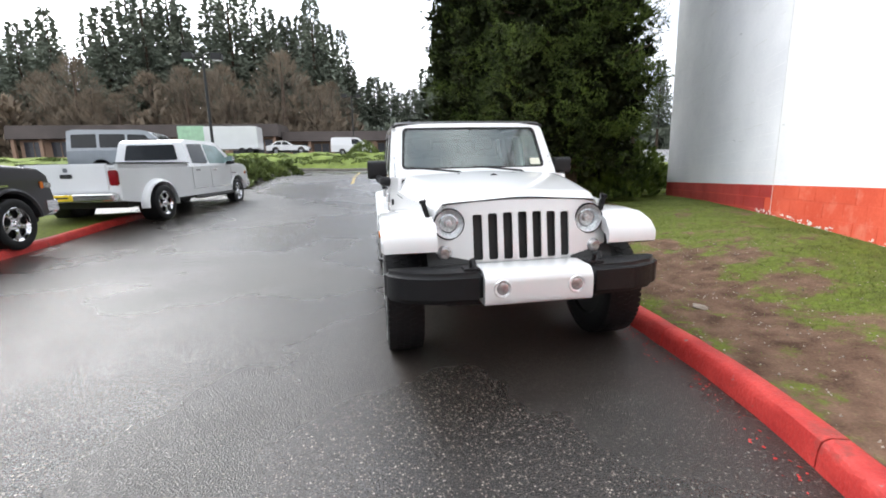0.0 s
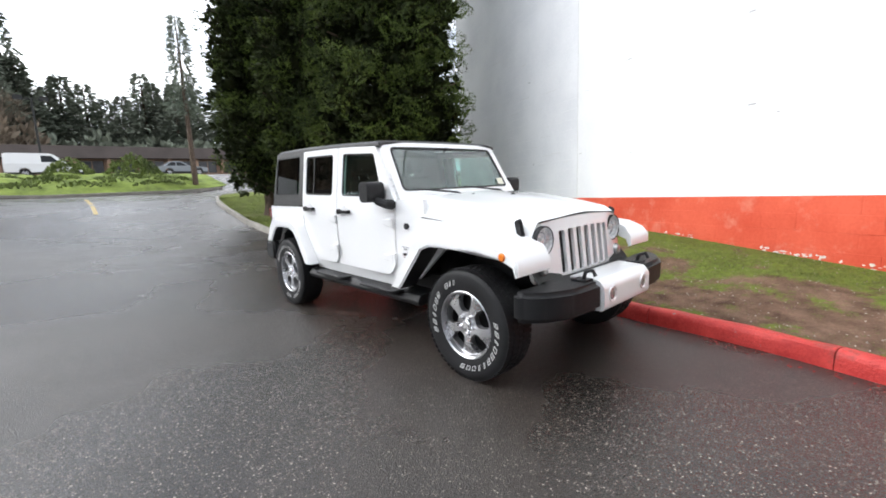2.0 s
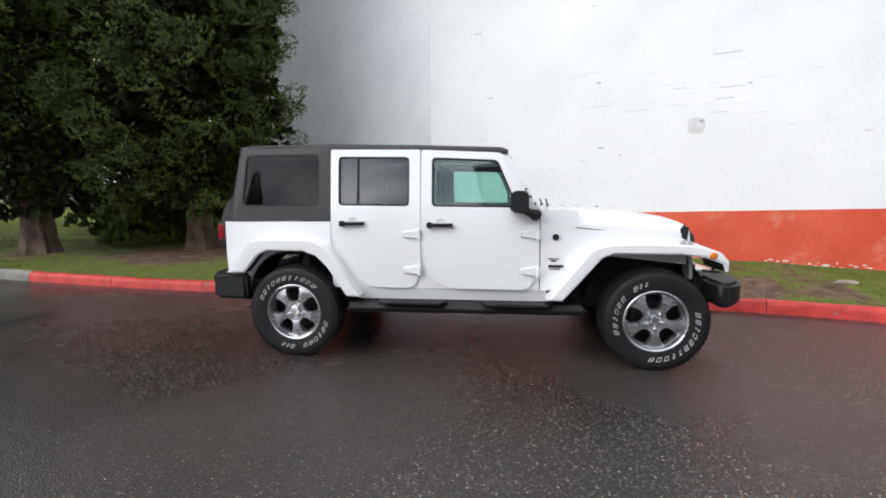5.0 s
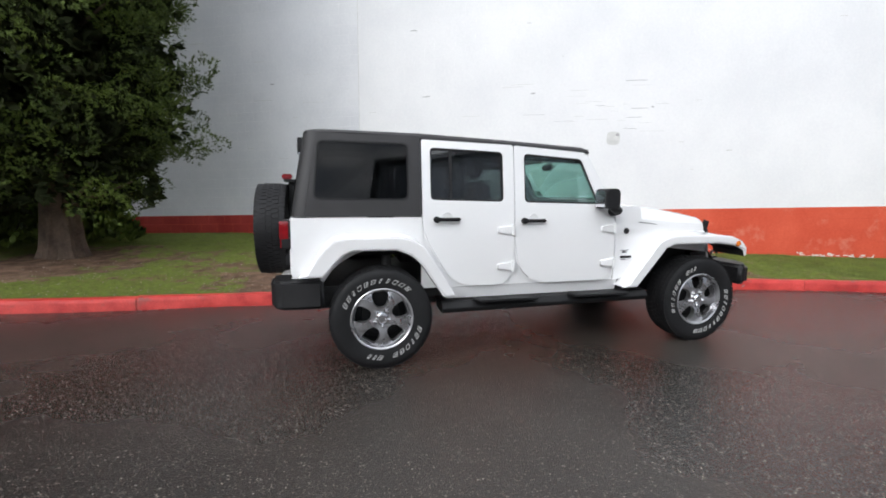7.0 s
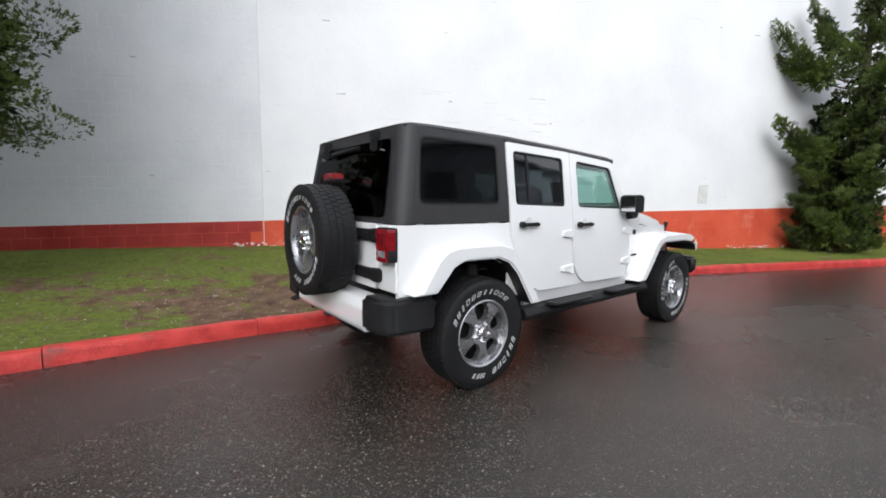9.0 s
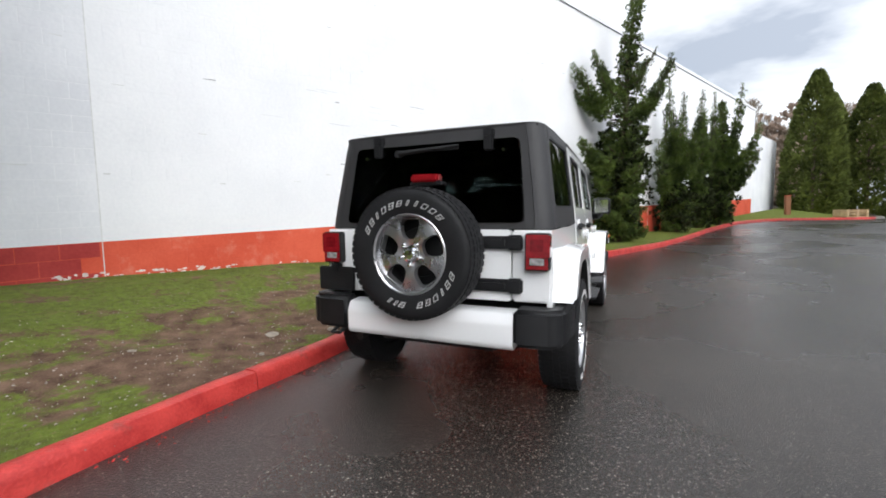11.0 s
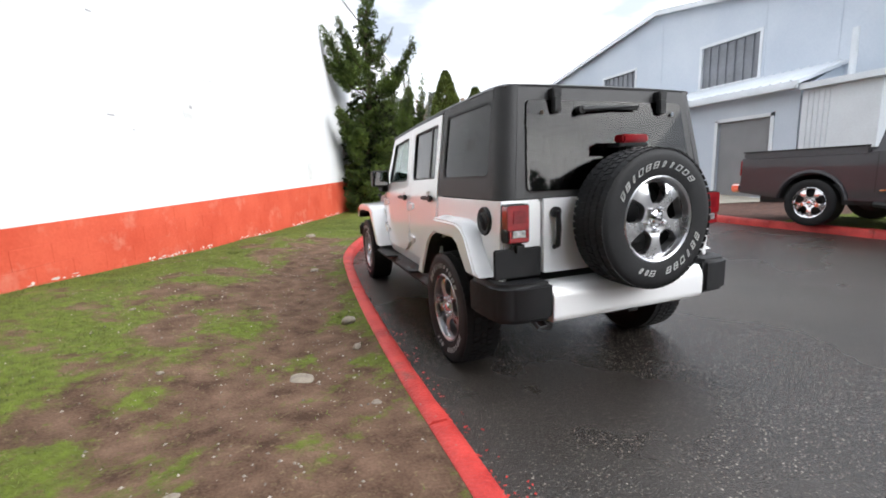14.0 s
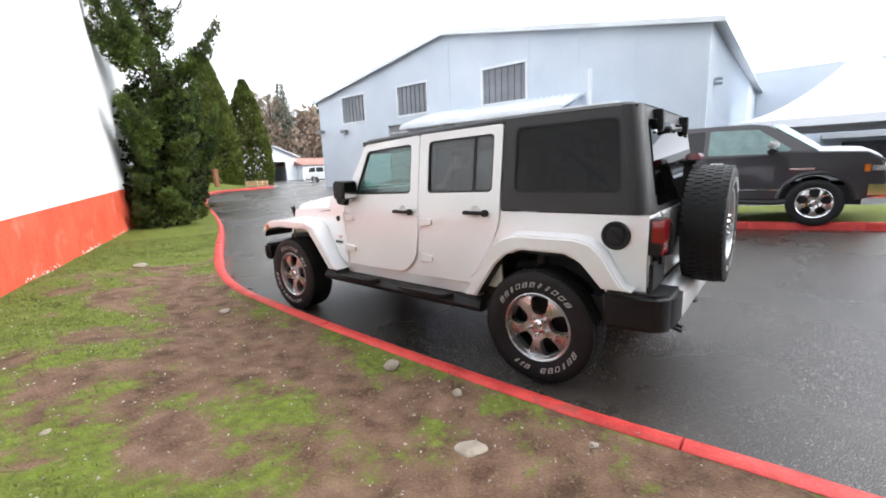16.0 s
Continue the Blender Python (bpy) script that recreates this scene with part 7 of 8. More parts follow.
        def hood(u, w):
            k = 2 * u - 1
            y = cab0 + 2.72 + w * (f + 0.85 - cab0 - 2.72)
            return (0.95 * k, y, lerp(y, [(f - 0.75, 1.27), (f - 0.60, 1.32), (f + 0.55, 1.27), (f + 0.76, 1.18), (f + 0.85, 1.08)]) + 0.10 * (1 - abs(k) ** 2.4) * (1 - 0.4 * w ** 5) - 0.010)
        part("bonnet", thicken(grid(hood, 20, 12), 0.02), paint, v, "domed bonnet")
        slope_pane("rear_window", (cab0 + 0.035, 1.37), (cab0 + 0.095, 1.18 + 0.64 * low), 0.68, 0.60, WINDOW_DARK, cabin, "dark rear window")
        part("roof_lamp", box(-0.16, 0.16, cab0 + 0.14, cab0 + 0.2, 1.17 + 0.74 * low, 1.20 + 0.745 * low, 0.01), BLACK, cabin)

    return vehicle("pickup_truck", label, "truck", m, paint, half, [(rear, 0.55), (rear - 0.02, 0.62), (rear, 1.20), (cab0, 1.20), (cab0, 1.24), (f - 0.75, 1.27), (f - 0.60, 1.32), (f + 0.60, 1.26), (f + 0.78, 1.15), (f + 0.86, 0.80), (f + 0.83, 0.55)],
                   0.46, [0.0, f], 0.50, cab, 0.80, panes, PICK_WHEEL, PICK_H, 0.405, extras, (WINDOW_DARK, WINDOW_PALE), group="parked vehicles")


pickup(pose(-7.52, -0.47, 0.222, 0, 0, -1), PAINT_DARK, "charcoal crew-cab pickup with chrome wheels on the verge", 1.7, low=0.88)
pickup(pose(-6.83, 6.48, 0.31, 1.0, 0, -7.0), PAINT_WHITE_OLD, "white dual-rear-wheel crew-cab pickup parked by the shrubs", 2.4, dually=True, yellow=True)


def small_car(m, paint, label, kind="saloon"):
    """A car, van or people carrier facing +y, rear axle at y = 0."""
    if kind == "saloon":
        top = [(-0.95, 0.35), (-1.0, 0.60), (-0.95, 0.92), (-0.3, 0.96), (2.0, 0.95), (3.2, 0.86), (3.55, 0.68), (3.55, 0.35)]
        cab = [(-0.60, 0.90), (0.05, 1.38), (0.5, 1.44), (1.15, 1.42), (1.95, 0.92)]
        panes = [[(-0.25, 0.98), (0.18, 1.34), (0.62, 1.36), (0.62, 0.98)], [(0.70, 0.98), (0.70, 1.36), (1.10, 1.35), (1.68, 0.98)]]
        wb, half = 2.7, 0.88
    elif kind == "suv":
        top = [(-0.85, 0.40), (-0.9, 0.70), (-0.86, 1.08), (2.2, 1.05), (3.3, 0.98), (3.5, 0.80), (3.5, 0.40)]
        cab = [(-0.82, 1.02), (-0.62, 1.62), (0.2, 1.72), (1.2, 1.66), (2.1, 1.03)]
        panes = [[(-0.60, 1.12), (-0.45, 1.56), (0.12, 1.62), (0.12, 1.12)], [(0.2, 1.12), (0.2, 1.62), (0.95, 1.60), (0.95, 1.12)], [(1.02, 1.12), (1.02, 1.58), (1.2, 1.56), (1.80, 1.12)]]
        wb, half = 2.75, 0.92
    else:
        top = [(-1.3, 0.42), (-1.32, 0.8), (-1.3, 1.20), (2.7, 1.20), (3.7, 1.02), (3.95, 0.75), (3.95, 0.42)]
        cab = [(-1.30, 1.12), (-1.25, 2.00), (-1.0, 2.08), (1.7, 2.06), (2.0, 1.98), (2.95, 1.12)]
        panes = [[(1.15, 1.28), (1.15, 1.86), (1.85, 1.84), (2.35, 1.28)]]
        if paint is PAINT_SILVER:
            panes += [[(-1.1, 1.28), (-1.08, 1.86), (-0.1, 1.88), (-0.1, 1.28)], [(0.02, 1.28), (0.02, 1.88), (1.05, 1.87), (1.05, 1.28)]]
        wb, half = 3.3, 0.98
    fy, ry = max(p[0] for p in top), min(p[0] for p in top)

    def extras(v, body, cabin):
        for sx in (-1, 1):
            part("headlamp", box(sx * (half - 0.22) - 0.14, sx * (half - 0.22) + 0.14, fy - 0.25, fy + 0.005, 0.66, 0.80, 0.03), CLEAR_LENS, v)
            part("tail_lamp", box(sx * (half - 0.16) - 0.1, sx * (half - 0.16) + 0.1, ry - 0.01, ry + 0.1, 0.72, 0.90, 0.02), RED_LENS, v, "red tail lamp")
            part("wing_mirror", box(sx * (half + 0.09) - 0.09, sx * (half + 0.09) + 0.09, cab[-1][0] - 0.45, cab[-1][0] - 0.35, 1.0, 1.14, 0.03), paint, v)
        part("bumper", box(-half + 0.05, half - 0.05, fy - 0.06, fy + 0.05, 0.36, 0.55, 0.04), PLASTIC, v)
        part("rear_bumper", box(-half + 0.05, half - 0.05, ry - 0.05, ry + 0.06, 0.38, 0.58, 0.04), PLASTIC, v)
        slope_pane("windscreen", cab[-1], cab[-2], half * 0.85, half * 0.70, WINDOW_DARK, cabin, "raked windscreen")

    return vehicle("van" if kind == "van" else "car", label, "van" if kind == "van" else "car", m, paint, half, top, min(p[1] for p in top) - 0.03, [0.0, wb], 0.38, cab, 0.80 if kind != "van" else 0.88, panes, CAR_WHEEL, CAR_H, 0.32, extras, group="parked vehicles")


def on(x, y, rz, lift=0.0, s=1.0):
    return pose(x, y, lie(x, y) + lift, 0, 0, rz) @ Matrix.Diagonal((s, s, s, 1))


small_car(on(-2.0 - 2.2, 50, -90, 0.25), PAINT_WHITE, "white panel van in the far car park", "van")
small_car(on(-11.2, 47, -90, 0.35), PAINT_WHITE, "white saloon car in the far car park", "saloon")
small_car(on(-24.5, 38, -80, 0.1), PAINT_WHITE, "white saloon car beyond the bank", "saloon")
small_car(on(6.5, 49, -90, 0.2), PAINT_SILVER, "grey saloon car in the far car park", "saloon")
small_car(pose(-12.9, 18.2, 1.35, 0, 0, -88), PAINT_SILVER, "grey window van parked behind the white pickup", "van")
small_car(pose(-13.2, 8.0, lie(-13, 8) + 0.05, 0, 0, -80), PAINT_SILVER, "silver saloon parked behind the pickup", "saloon")
small_car(pose(-14.6, 11.4, lie(-13, 11) + 0.05, 0, 0, -80), PAINT_WHITE, "white saloon parked in the row", "saloon")
small_car(pose(-24.2, -37.0, 0.46, 0, 0, 50), PAINT_WHITE, "white people carrier by the far garage", "suv")
small_car(pose(-16.5, 7.5, 0.35, 0, 0, 10), PAINT_SILVER, "grey car parked near the white tent", "suv")


# ---- far buildings and street furniture ----
TAN = mat("tan_brick", (0.30, 0.19, 0.13), 0.8, var=0.15, scale=0.4, fine=6)
SHINGLE = mat("dark_shingle_roof", (0.075, 0.06, 0.055), 0.85, var=0.2, scale=0.5, fine=8)
SHOP = mat("dark_shop_window", (0.05, 0.05, 0.06), 0.2, var=0.2)


def row_building(x0, x1, y, z, h, label):
    """A low shop row with a deep shingled eave; it faces -y."""
    b = thing("shop_row", label, "building")
    part("wall", box(x0, x1, y, y + 12, z - 1, z + h * 0.62), TAN, b, "tan brick wall")
    part("roof", prism([(y - 1.6, z + h * 0.55), (y - 1.2, z + h * 0.92), (y + 6, z + h), (y + 13, z + h * 0.7), (y + 13, z + h * 0.55)], "x", x0 - 0.6, x1 + 0.6), SHINGLE, b, "dark shingled eave")
    n = max(2, int((x1 - x0) / 3.2))
    for i in range(n):
        a = x0 + (x1 - x0) * (i + 0.15) / n
        e = x0 + (x1 - x0) * (i + 0.85) / n
        w = part("shop_window", box(a, e, y - 0.06, y - 0.02, z + 0.3, z + h * 0.48), SHOP, b, "dark shop window")
        part("mullion", box((a + e) / 2 - 0.05, (a + e) / 2 + 0.05, y - 0.1, y - 0.061, z + 0.3, z + h * 0.48), TAN, w)
    for i in range(n + 1):
        x = x0 + (x1 - x0) * i / n
        part("post", box(x - 0.2, x + 0.2, y - 1.3, y - 0.9, z - 0.5, z + h * 0.56), TAN, b)
    return b


row_building(-48, -14.6, 64, 4.0, 4.8, "low tan shop row with a dark shingled roof")
row_building(-13.2, 26, 66, 3.8, 4.0, "long low shop row beyond the far car park")
tr = thing("box_trailer", "white and pale green box trailer in the far car park", "trailer", pose(-16, 44, 3.35))
part("box", box(-3.6, 3.8, -1.2, 1.2, 0.5, 2.75, 0.05), PAINT_WHITE_OLD, tr)
part("green_panel", box(-3.65, -1.2, -1.22, 1.22, 1.2, 2.8, 0.03), mat("pale_green_panel", (0.35, 0.55, 0.38), 0.5), tr, "pale green front panel")
for x in (-2.4, 2.2, 3.0):
    for y in (-1.15, 1.15):
        put_wheel(tr, CAR_WHEEL, CAR_H, pose(x, y, 0.32, 0, 0, 90), white=False)


def lamp_post(m):
    p = thing("street_lamp", "dark steel lamp post with two box heads", "street lamp", m)
    part("pole", tube([(0, 0, -0.5), (0, 0, 8.2)], [0.12, 0.08], 10), BLACK, p)
    part("crossarm", tube([(-0.75, 0, 8.1), (0.75, 0, 8.1)], 0.05, 8), BLACK, p)
    for x in (-0.95, 0.95):
        hd = part("lamp_head", box(x - 0.36, x + 0.36, -0.3, 0.3, 7.95, 8.4, 0.05), BLACK, p, "dark box lamp head")
        part("lens", box(x - 0.28, x + 0.28, -0.22, 0.22, 7.93, 7.955), CLEAR_LENS, hd)
    return p


lamp_post(pose(-12.3, 30, 1.4))
lamp_post(pose(-3.0, 56, 3.0))


def garage():
    g = thing("garage", "white gabled garage with a dark open doorway", "building", pose(-24.6, -50, 0.62, 0, 0, -8))
    part("front_wall", sheet([(-5.4, -0.6), (0.6, -0.6), (0.6, 3.8), (-2.4, 4.3), (-5.4, 3.1)], [[(-3.9, -0.3), (-1.0, -0.3), (-1.0, 2.5), (-3.9, 2.5)]], lambda u, v: (u, 0, v), (0, -0.25, 0)), BLUE_WHITE, g)
    part("side_wall", box(0.35, 0.6, -12, -0.26, -0.6, 3.72), BLUE_WHITE, g)
    part("side_wall", box(-5.4, -5.15, -12, -0.26, -0.6, 3.0), BLUE_WHITE, g)
    part("back_wall", box(-5.4, 0.6, -12.2, -12, -0.6, 3.05), BLUE_WHITE, g)
    part("roof", prism([(-5.8, 2.96), (-2.4, 4.35), (1.0, 3.78), (1.0, 3.98), (-2.4, 4.55), (-5.8, 3.16)], "y", -12.4, 0.4), ROOF_GREY, g)
    part("floor", box(-5.1, 0.3, -12, -0.3, -0.6, 0.0), CONCRETE, g)
    return g


garage()
ROOF_RED = mat("faded_red_roof", (0.30, 0.125, 0.095), 0.8, var=0.25, scale=1.2, fine=12, tint=(0.36, 0.19, 0.15))
low = thing("low_shed", "long low shed with a red-brown roof beyond the drive", "building", pose(-33, -48, 1.5))
part("wall", box(-6, 3, -6, 0, -1.2, 1.2), BLUE_WHITE, low)
part("roof", prism([(-6.5, 1.1), (-3, 2.1), (0.5, 1.1)], "x", -6.4, 3.4), ROOF_RED, low, "red-brown roof")


def tent():
    t = thing("marquee", "white peaked fabric marquee", "tent", pose(-24, 4.75, 0.3))
    W = mat("white_tent_fabric", (0.82, 0.83, 0.86), 0.6, var=0.03, scale=0.6)
    def skin(u, v):
        a = 2 * math.pi * u
        c, s = math.cos(a), math.sin(a)
        k = 1 / max(abs(c), abs(s))
        r = 4.6 * v
        return (c * k * r, s * k * r, 2.55 + 3.2 * (1 - v) ** 1.9)
    part("canopy", thicken(grid(skin, 48, 14), 0.015), W, t)
    for x in (-4.55, 4.55):
        for y in (-4.55, 4.55):
            part("pole", tube([(x, y, -0.3), (x, y, 2.6)], 0.05, 8), PAINT_WHITE_OLD, t)
    for x0, x1, y0, y1 in ((-4.6, 4.6, 4.58, 4.62), (-4.6, 4.6, -4.62, -4.58), (4.58, 4.62, -4.6, 4.6), (-4.62, -4.58, -4.6, 4.6)):
        part("valance", box(x0, x1, y0, y1, 2.25, 2.58), W, t)
    return t


tent()
bb = thing("grey_hall", "long grey-blue hall behind the marquee", "building", pose(-34, 6, 0))
part("wall", box(-10, 0, -14, 30, -0.5, 7.0), BLUE, bb)
part("canopy_roof", box(0, 2.0, -2, 30, 2.3, 2.6), ROOF_GREY, bb, "low canopy roof")
for i in range(9):
    w = part("window", box(0.001, 0.06, -1 + 3.2 * i, 1.2 + 3.2 * i, 0.9, 2.1), SHOP, bb, "dark window")
    part("frame", box(0.06, 0.1, -1.06 + 3.2 * i, -0.98 + 3.2 * i, 0.85, 2.15), BLUE_WHITE, w)

sg = thing("marker_post", "stout orange-brown timber post at the far kerb", "post", pose(-10.1, -28.2, lie(-10.1, -28.2) + 0.1, 0, 2, 15))
part("post", box(-0.14, 0.14, -0.11, 0.11, -0.3, 1.35, 0.015), mat("orange_brown_timber", (0.36, 0.14, 0.06), 0.8, var=0.3, scale=3, fine=25, tint=(0.22, 0.10, 0.05)), sg)
part("cap", box(-0.155, 0.155, -0.125, 0.125, 1.352, 1.39, 0.008), mat("faded_red_cap", (0.45, 0.09, 0.05), 0.7, var=0.2), sg, "faded red top")
PALLET = mat("raw_pale_timber", (0.50, 0.36, 0.20), 0.7, var=0.2, scale=4)
pl = thing("timber_pallet", "low stack of pale timber pallets by the far cedars", "pallet", pose(-13.4, -29.0, lie(-13.4, -29.0) + 0.1, 0, 0, 20))
for k in range(3):
    for i in range(4):
        part("board", box(-0.6, 0.6, -0.55 + 0.3 * i, -0.40 + 0.3 * i, 0.02 + 0.15 * k, 0.06 + 0.15 * k), PALLET, pl)
    for x in (-0.55, 0.0, 0.55):
        part("bearer", box(x - 0.05, x + 0.05, -0.55, 0.5, 0.06 + 0.15 * k, 0.165 + 0.15 * k), PALLET, pl)

# road paint
YELLOW = mat("worn_yellow_paint", (0.50, 0.33, 0.04), 0.5, var=0.3, scale=6, fine=40, tint=(0.32, 0.24, 0.09))
def paint_line(name, p0, p1, w, material, label):
    a, b = Vector(p0), Vector(p1)
    q = (b - a).normalized()
    s = Vector((q.y, -q.x)) * w / 2
    n = 12
    verts = []
    for i in range(n + 1):
        c = a + (b - a) * i / n
        for k in (-1, 1):
            p = c + s * k
            verts.append((p.x, p.y, lie(p.x, p.y) + 0.004))
    tagged(pieces(name, verts, [(2 * i, 2 * i + 1, 2 * i + 3, 2 * i + 2) for i in range(n)], material), label, "road marking", kind="structure")

paint_line("road_marking", (-1.82, 15.2), (-1.65, 23.5), 0.13, YELLOW, "worn yellow lane line on the asphalt")
SEAL = mat("black_crack_sealant", (0.012, 0.012, 0.012), 0.35, var=0.2)
paint_line("crack_seal", (-0.90, 5.0), (-0.08, 4.80), 0.06, SEAL, "black sealed crack across the asphalt")
paint_line("crack_seal", (-4.0, 5.6), (-0.9, 5.02), 0.02, SEAL, "thin dark crack in the asphalt")


# ---- small things on the lawn and wall ----
STONE = mat("grey_field_stone", (0.26, 0.22, 0.175), 0.85, var=0.25, scale=12, fine=80, bump=0.6)


def lawn_z(x, y):
    hit_, place, *_ = LAWN.ray_cast((x, y, 5), (0, 0, -1))
    return place.z if hit_ else lie(x, y) + 0.13


def stone(x, y, r, flat, seed):
    s = thing("stone", "small pale grey stone lying on the worn lawn", "stone", pose(x, y, lawn_z(x, y), 0, 0, seed * 50), group="stones on the lawn")
    bm = bmesh.new()
    bmesh.ops.create_icosphere(bm, subdivisions=3, radius=r)
    for v in bm.verts:
        k = 1 + 0.35 * noise.noise(v.co * (2.0 / r) * 0.5 + Vector((seed, 0, 0)))
        v.co = Vector((v.co.x * k * 1.25, v.co.y * k, v.co.z * k * flat + r * flat * 0.35))
    part("rock", bm, STONE, s)


for i, (x, y, r, fl) in enumerate(((1.50, 0.66, 0.055, 0.75), (1.52, 1.25, 0.028, 0.8), (1.91, 1.63, 0.06, 0.22), (3.2, 0.05, 0.02, 0.5), (1.49, -4.5, 0.09, 0.3), (1.70, -0.6, 0.02, 0.6), (1.55, 2.1, 0.022, 0.6), (2.4, 2.6, 0.025, 0.5), (1.62, -1.6, 0.05, 0.4), (2.7, 1.4, 0.018, 0.6))):
    stone(x, y, r, fl, i + 1)


def litter():
    """Uncountable grit, twigs and bark scraps on the bare soil."""
    rng = random.Random(31)
    verts, faces = [], []
    for i in range(1900):
        y = rng.uniform(-5, 6)
        x = kerb_x(y) + 0.2 + rng.random() ** 1.3 * 2.4
        z = lawn_z(x, y)
        s, a = rng.uniform(0.004, 0.013), rng.uniform(0, 6.3)
        k = len(verts)
        dx, dy = math.cos(a) * s, math.sin(a) * s
        verts += [(x + dx, y + dy, z), (x - dy * 0.6, y + dx * 0.6, z), (x - dx, y - dy, z), (x + dy * 0.6, y - dx * 0.6, z), (x, y, z + s * 0.8)]
        faces += [(k, k + 1, k + 4), (k + 1, k + 2, k + 4), (k + 2, k + 3, k + 4), (k + 3, k, k + 4)]
    tagged(pieces("grit", verts, faces, mat("pale_grit", (0.20, 0.16, 0.125), 0.95, var=0.5, scale=20, tint=(0.42, 0.37, 0.31), island="geo")), "scattered pale grit and bark scraps on the soil", "gravel", kind="stuff")


litter()


def grass_blades():
    """Short blades where the turf is green."""
    rng = random.Random(77)
    verts, faces = [], []
    for i in range(190000):
        y = rng.uniform(-7.5, 7.5)
        x0 = kerb_x(y) + 0.15
        s = (y - WO.y) / WD.y
        x1 = WO.x + WD.x * s - 0.02
        x = x0 + (x1 - x0) * rng.random()
        if rng.random() > min(1.0, max(0.03, (greenness(x, y) + 0.05) * 3.5)):
            continue
        z = lawn_z(x, y) - 0.004
        h, a = rng.uniform(0.008, 0.026), rng.uniform(0, 6.3)
        w = rng.uniform(0.002, 0.004)
        dx, dy = math.cos(a) * w, math.sin(a) * w
        k = len(verts)
        lx, ly = rng.gauss(0, 0.014), rng.gauss(0, 0.014)
        verts += [(x - dx, y - dy, z), (x + dx, y + dy, z), (x + lx, y + ly, z + h)]
        faces.append((k, k + 1, k + 2))
    for i in range(60000):
        y = rng.uniform(7.5, 17.0)
        x = kerb_x(y) + 0.15 + 6.0 * rng.random() ** 1.4
        if rng.random() > min(1.0, max(0.02, greenness(x, y) * 3.0)):
            continue
        z = lawn_z(x, y) - 0.004
        h, a, w = rng.uniform(0.015, 0.05), rng.uniform(0, 6.3), rng.uniform(0.003, 0.007)
        dx, dy, k = math.cos(a) * w, math.sin(a) * w, len(verts)
        verts += [(x - dx, y - dy, z), (x + dx, y + dy, z), (x + rng.gauss(0, 0.02), y + rng.gauss(0, 0.02), z + h)]
        faces.append((k, k + 1, k + 2))
    tagged(pieces("grass", verts, faces, GRASS), "short green grass blades in patches", "grass", kind="stuff")


grass_blades()


def paint_flakes():
    """Red paint flakes fallen on the asphalt at the kerb's foot."""
    rng = random.Random(12)
    verts, faces = [], []
    for i in range(420):
        y = rng.uniform(-5.2, 3.5)
        x, s, a = kerb_x(y) - 0.02 - abs(rng.gauss(0, 0.06)), rng.uniform(0.004, 0.014), rng.uniform(0, 6.3)
        z, dx, dy, k = lie(x, y) + 0.004, math.cos(a) * s, math.sin(a) * s, len(verts)
        verts += [(x + dx, y + dy, z), (x - dy * 0.6, y + dx * 0.6, z), (x - dx, y - dy, z + 0.002), (x + dy * 0.6, y - dx * 0.6, z + 0.003)]
        faces.append((k, k + 1, k + 2, k + 3))
    tagged(pieces("paint_flakes", verts, faces, KERB_RED), "red paint flakes on the asphalt along the kerb", "debris", kind="stuff")


paint_flakes()


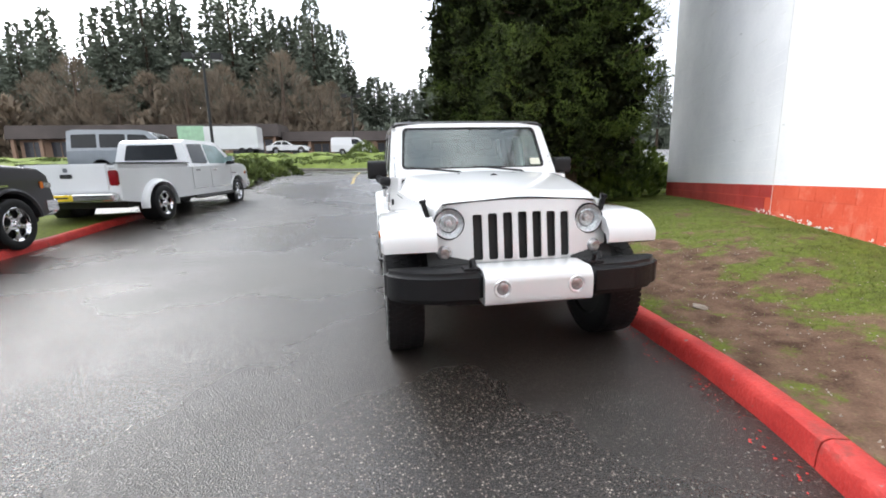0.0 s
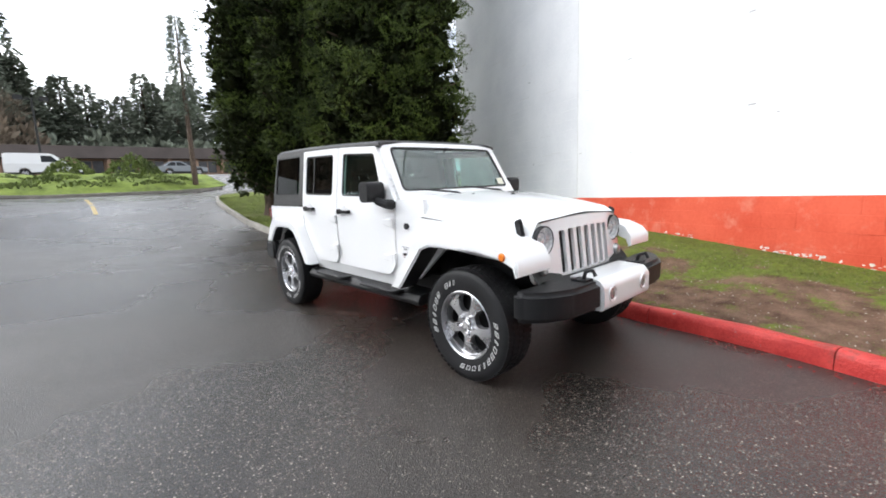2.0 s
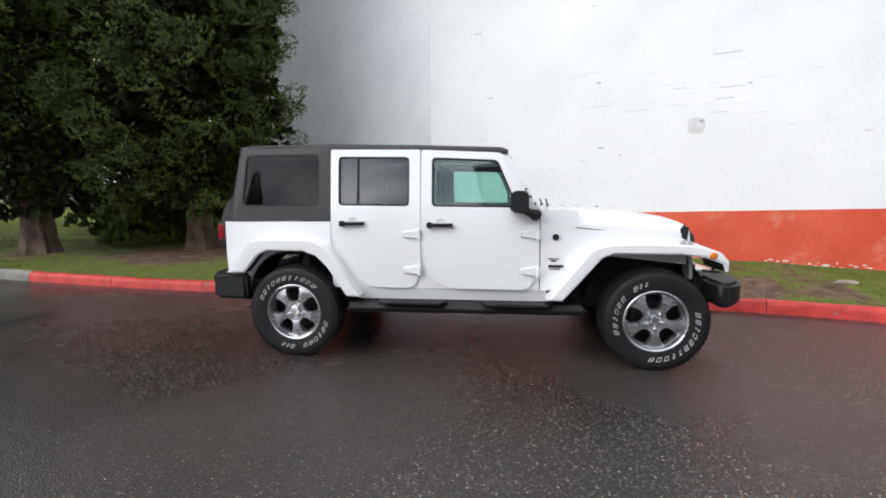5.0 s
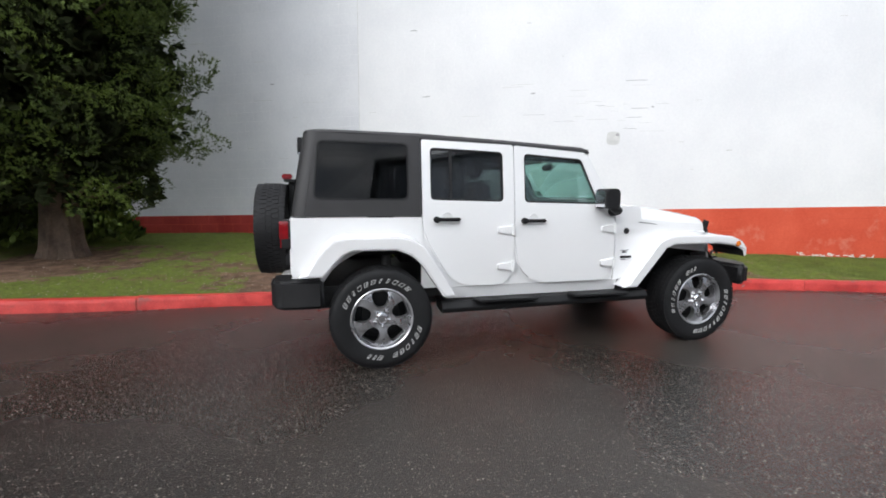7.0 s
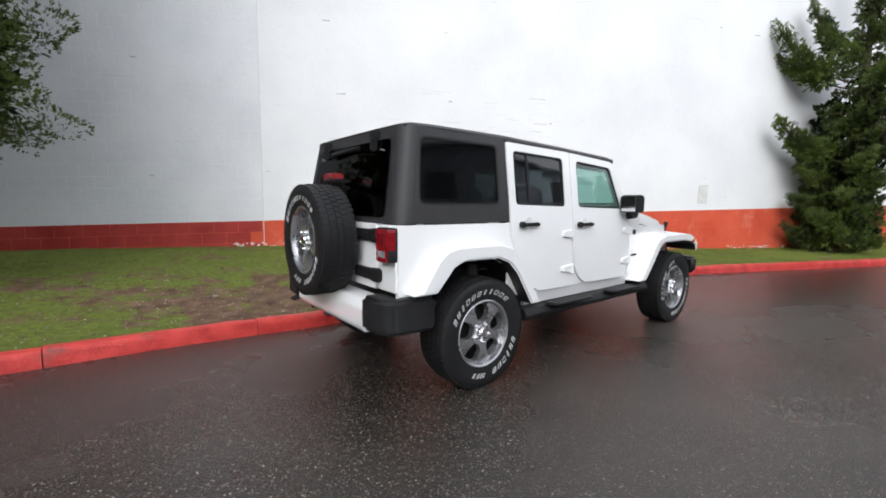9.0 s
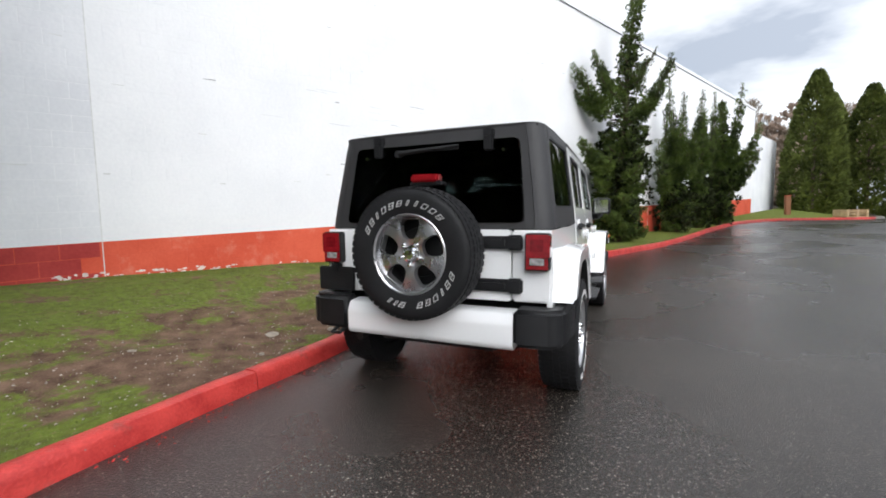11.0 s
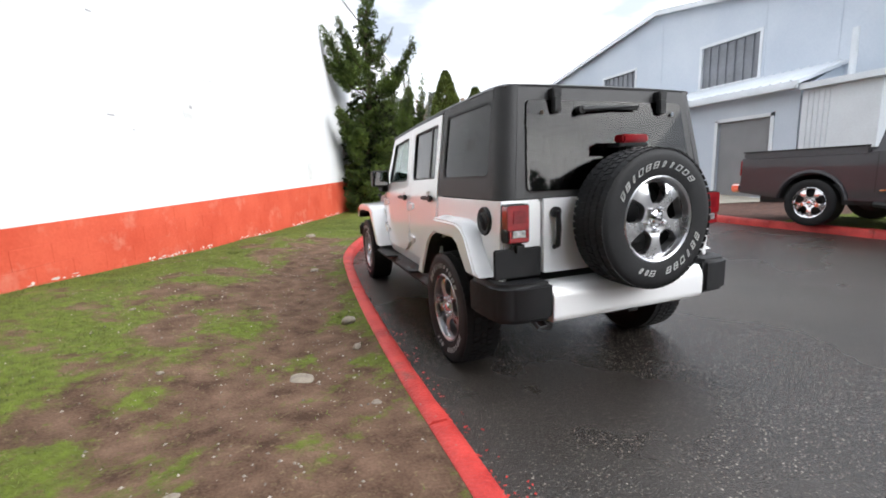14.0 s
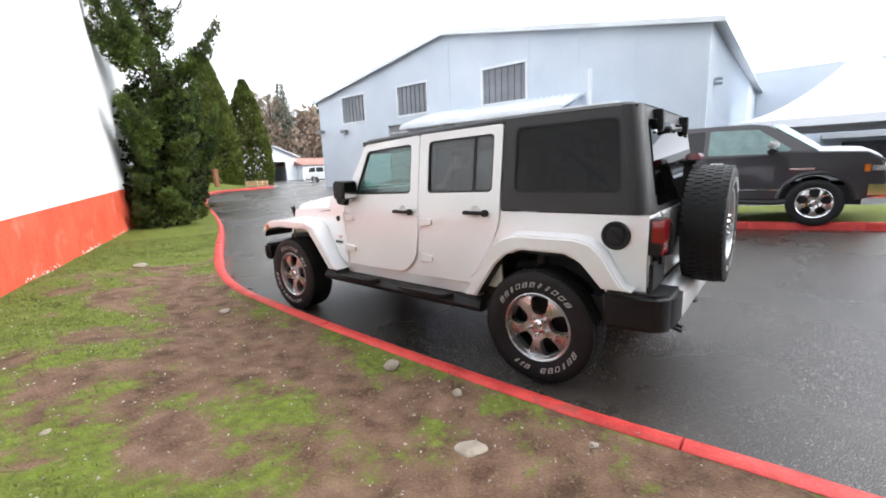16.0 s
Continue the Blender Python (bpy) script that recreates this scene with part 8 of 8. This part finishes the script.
def wall_marks():
    """A mended patch, a cover plate and small chips on the white wall."""
    PATCH = mat("bare_plaster_patch", (0.62, 0.62, 0.60), 0.8, var=0.1, scale=10, fine=60, bump=0.5)
    CHIP = mat("grey_chip", (0.35, 0.35, 0.35), 0.9, var=0.2)
    def plate(name, s, z, w, h, d, material, label, r=0.01):
        poly = rounded([(s - w, z - h), (s + w, z - h), (s + w, z + h), (s - w, z + h)], r, 3)
        fn = lambda u, v: (*wall_point(u, d), v)
        part(name, sheet(poly, [], fn, (-WN.x * (d + 0.004), -WN.y * (d + 0.004), 0)), material, WALL, label)
    plate("mended_patch", 0.0, 2.435, 0.12, 0.125, 0.006, PATCH, "round mended plaster patch", 0.09)
    plate("patch_chip", -0.07, 2.50, 0.03, 0.022, 0.009, CHIP, "grey chip", 0.01)
    plate("cover_plate", -4.68, 1.58, 0.13, 0.22, 0.008, PATCH, "pale grey cover plate")
    rng = random.Random(9)
    for i in range(46):
        s, z = rng.uniform(-9, 9), rng.uniform(1.5, 5.5)
        plate("paint_chip", s, z, rng.uniform(0.015, 0.075), rng.uniform(0.003, 0.010), 0.004, CHIP if i % 3 == 0 else PATCH, "", 0.003)
    # long scratches and a crazed group near the patch
    for i in range(26):
        s, z = rng.gauss(0.2, 1.0), rng.uniform(2.55, 3.5)
        plate("paint_scratch", s, z, rng.uniform(0.05, 0.22), rng.uniform(0.0015, 0.004), 0.004, PATCH if i % 4 else CHIP, "", 0.0015)
    for i in range(20):
        s, z = rng.uniform(5.3, 9.5), rng.uniform(1.2, 4.6)
        plate("paint_scratch", s, z, rng.uniform(0.06, 0.25), rng.uniform(0.002, 0.005), 0.004, PATCH, "", 0.0015)
    # the slightly raised joint where the paint changes
    fn = lambda u, v: (*wall_point(u, 0.004), v)
    for s in (5.05, -12.0, -19.5):
        part("control_joint", sheet([(s - 0.006, 0.3), (s + 0.006, 0.3), (s + 0.006, WALL_TOP), (s - 0.006, WALL_TOP)], [], fn, (-WN.x * 0.006, -WN.y * 0.006, 0)), PATCH, WALL, "filled vertical joint")


wall_marks()


def flaked_foot():
    """Pale flaked paint along the foot of the red band, one ragged strip."""
    rng = random.Random(15)
    verts, faces = [], []
    for i in range(420):
        s = rng.uniform(-9, 6)
        if noise.noise((s * 0.9, 3, 0)) < -0.05:
            continue
        z = wall_foot(s) + rng.uniform(-0.02, 0.055)
        w, h = rng.uniform(0.01, 0.05), rng.uniform(0.005, 0.022)
        k = len(verts)
        for a in range(6):
            t = a * math.pi / 3
            verts.append((*wall_point(s + w * math.cos(t) * rng.uniform(0.6, 1.2), 0.0065), z + h * math.sin(t) * rng.uniform(0.6, 1.2)))
        faces.append(tuple(range(k, k + 6)))
    tagged(pieces("flaked_paint", verts, faces, mat("flaked_pale_plaster", (0.66, 0.60, 0.56), 0.9, var=0.15), WALL, "pale flaked patches at the foot"), kind="stuff")


flaked_foot()

# ---- the red blocks of the wall's base, one by one ----
for v, f, coat in RED_BLOCKS:
    pieces("block", v, f, coat, WALL)
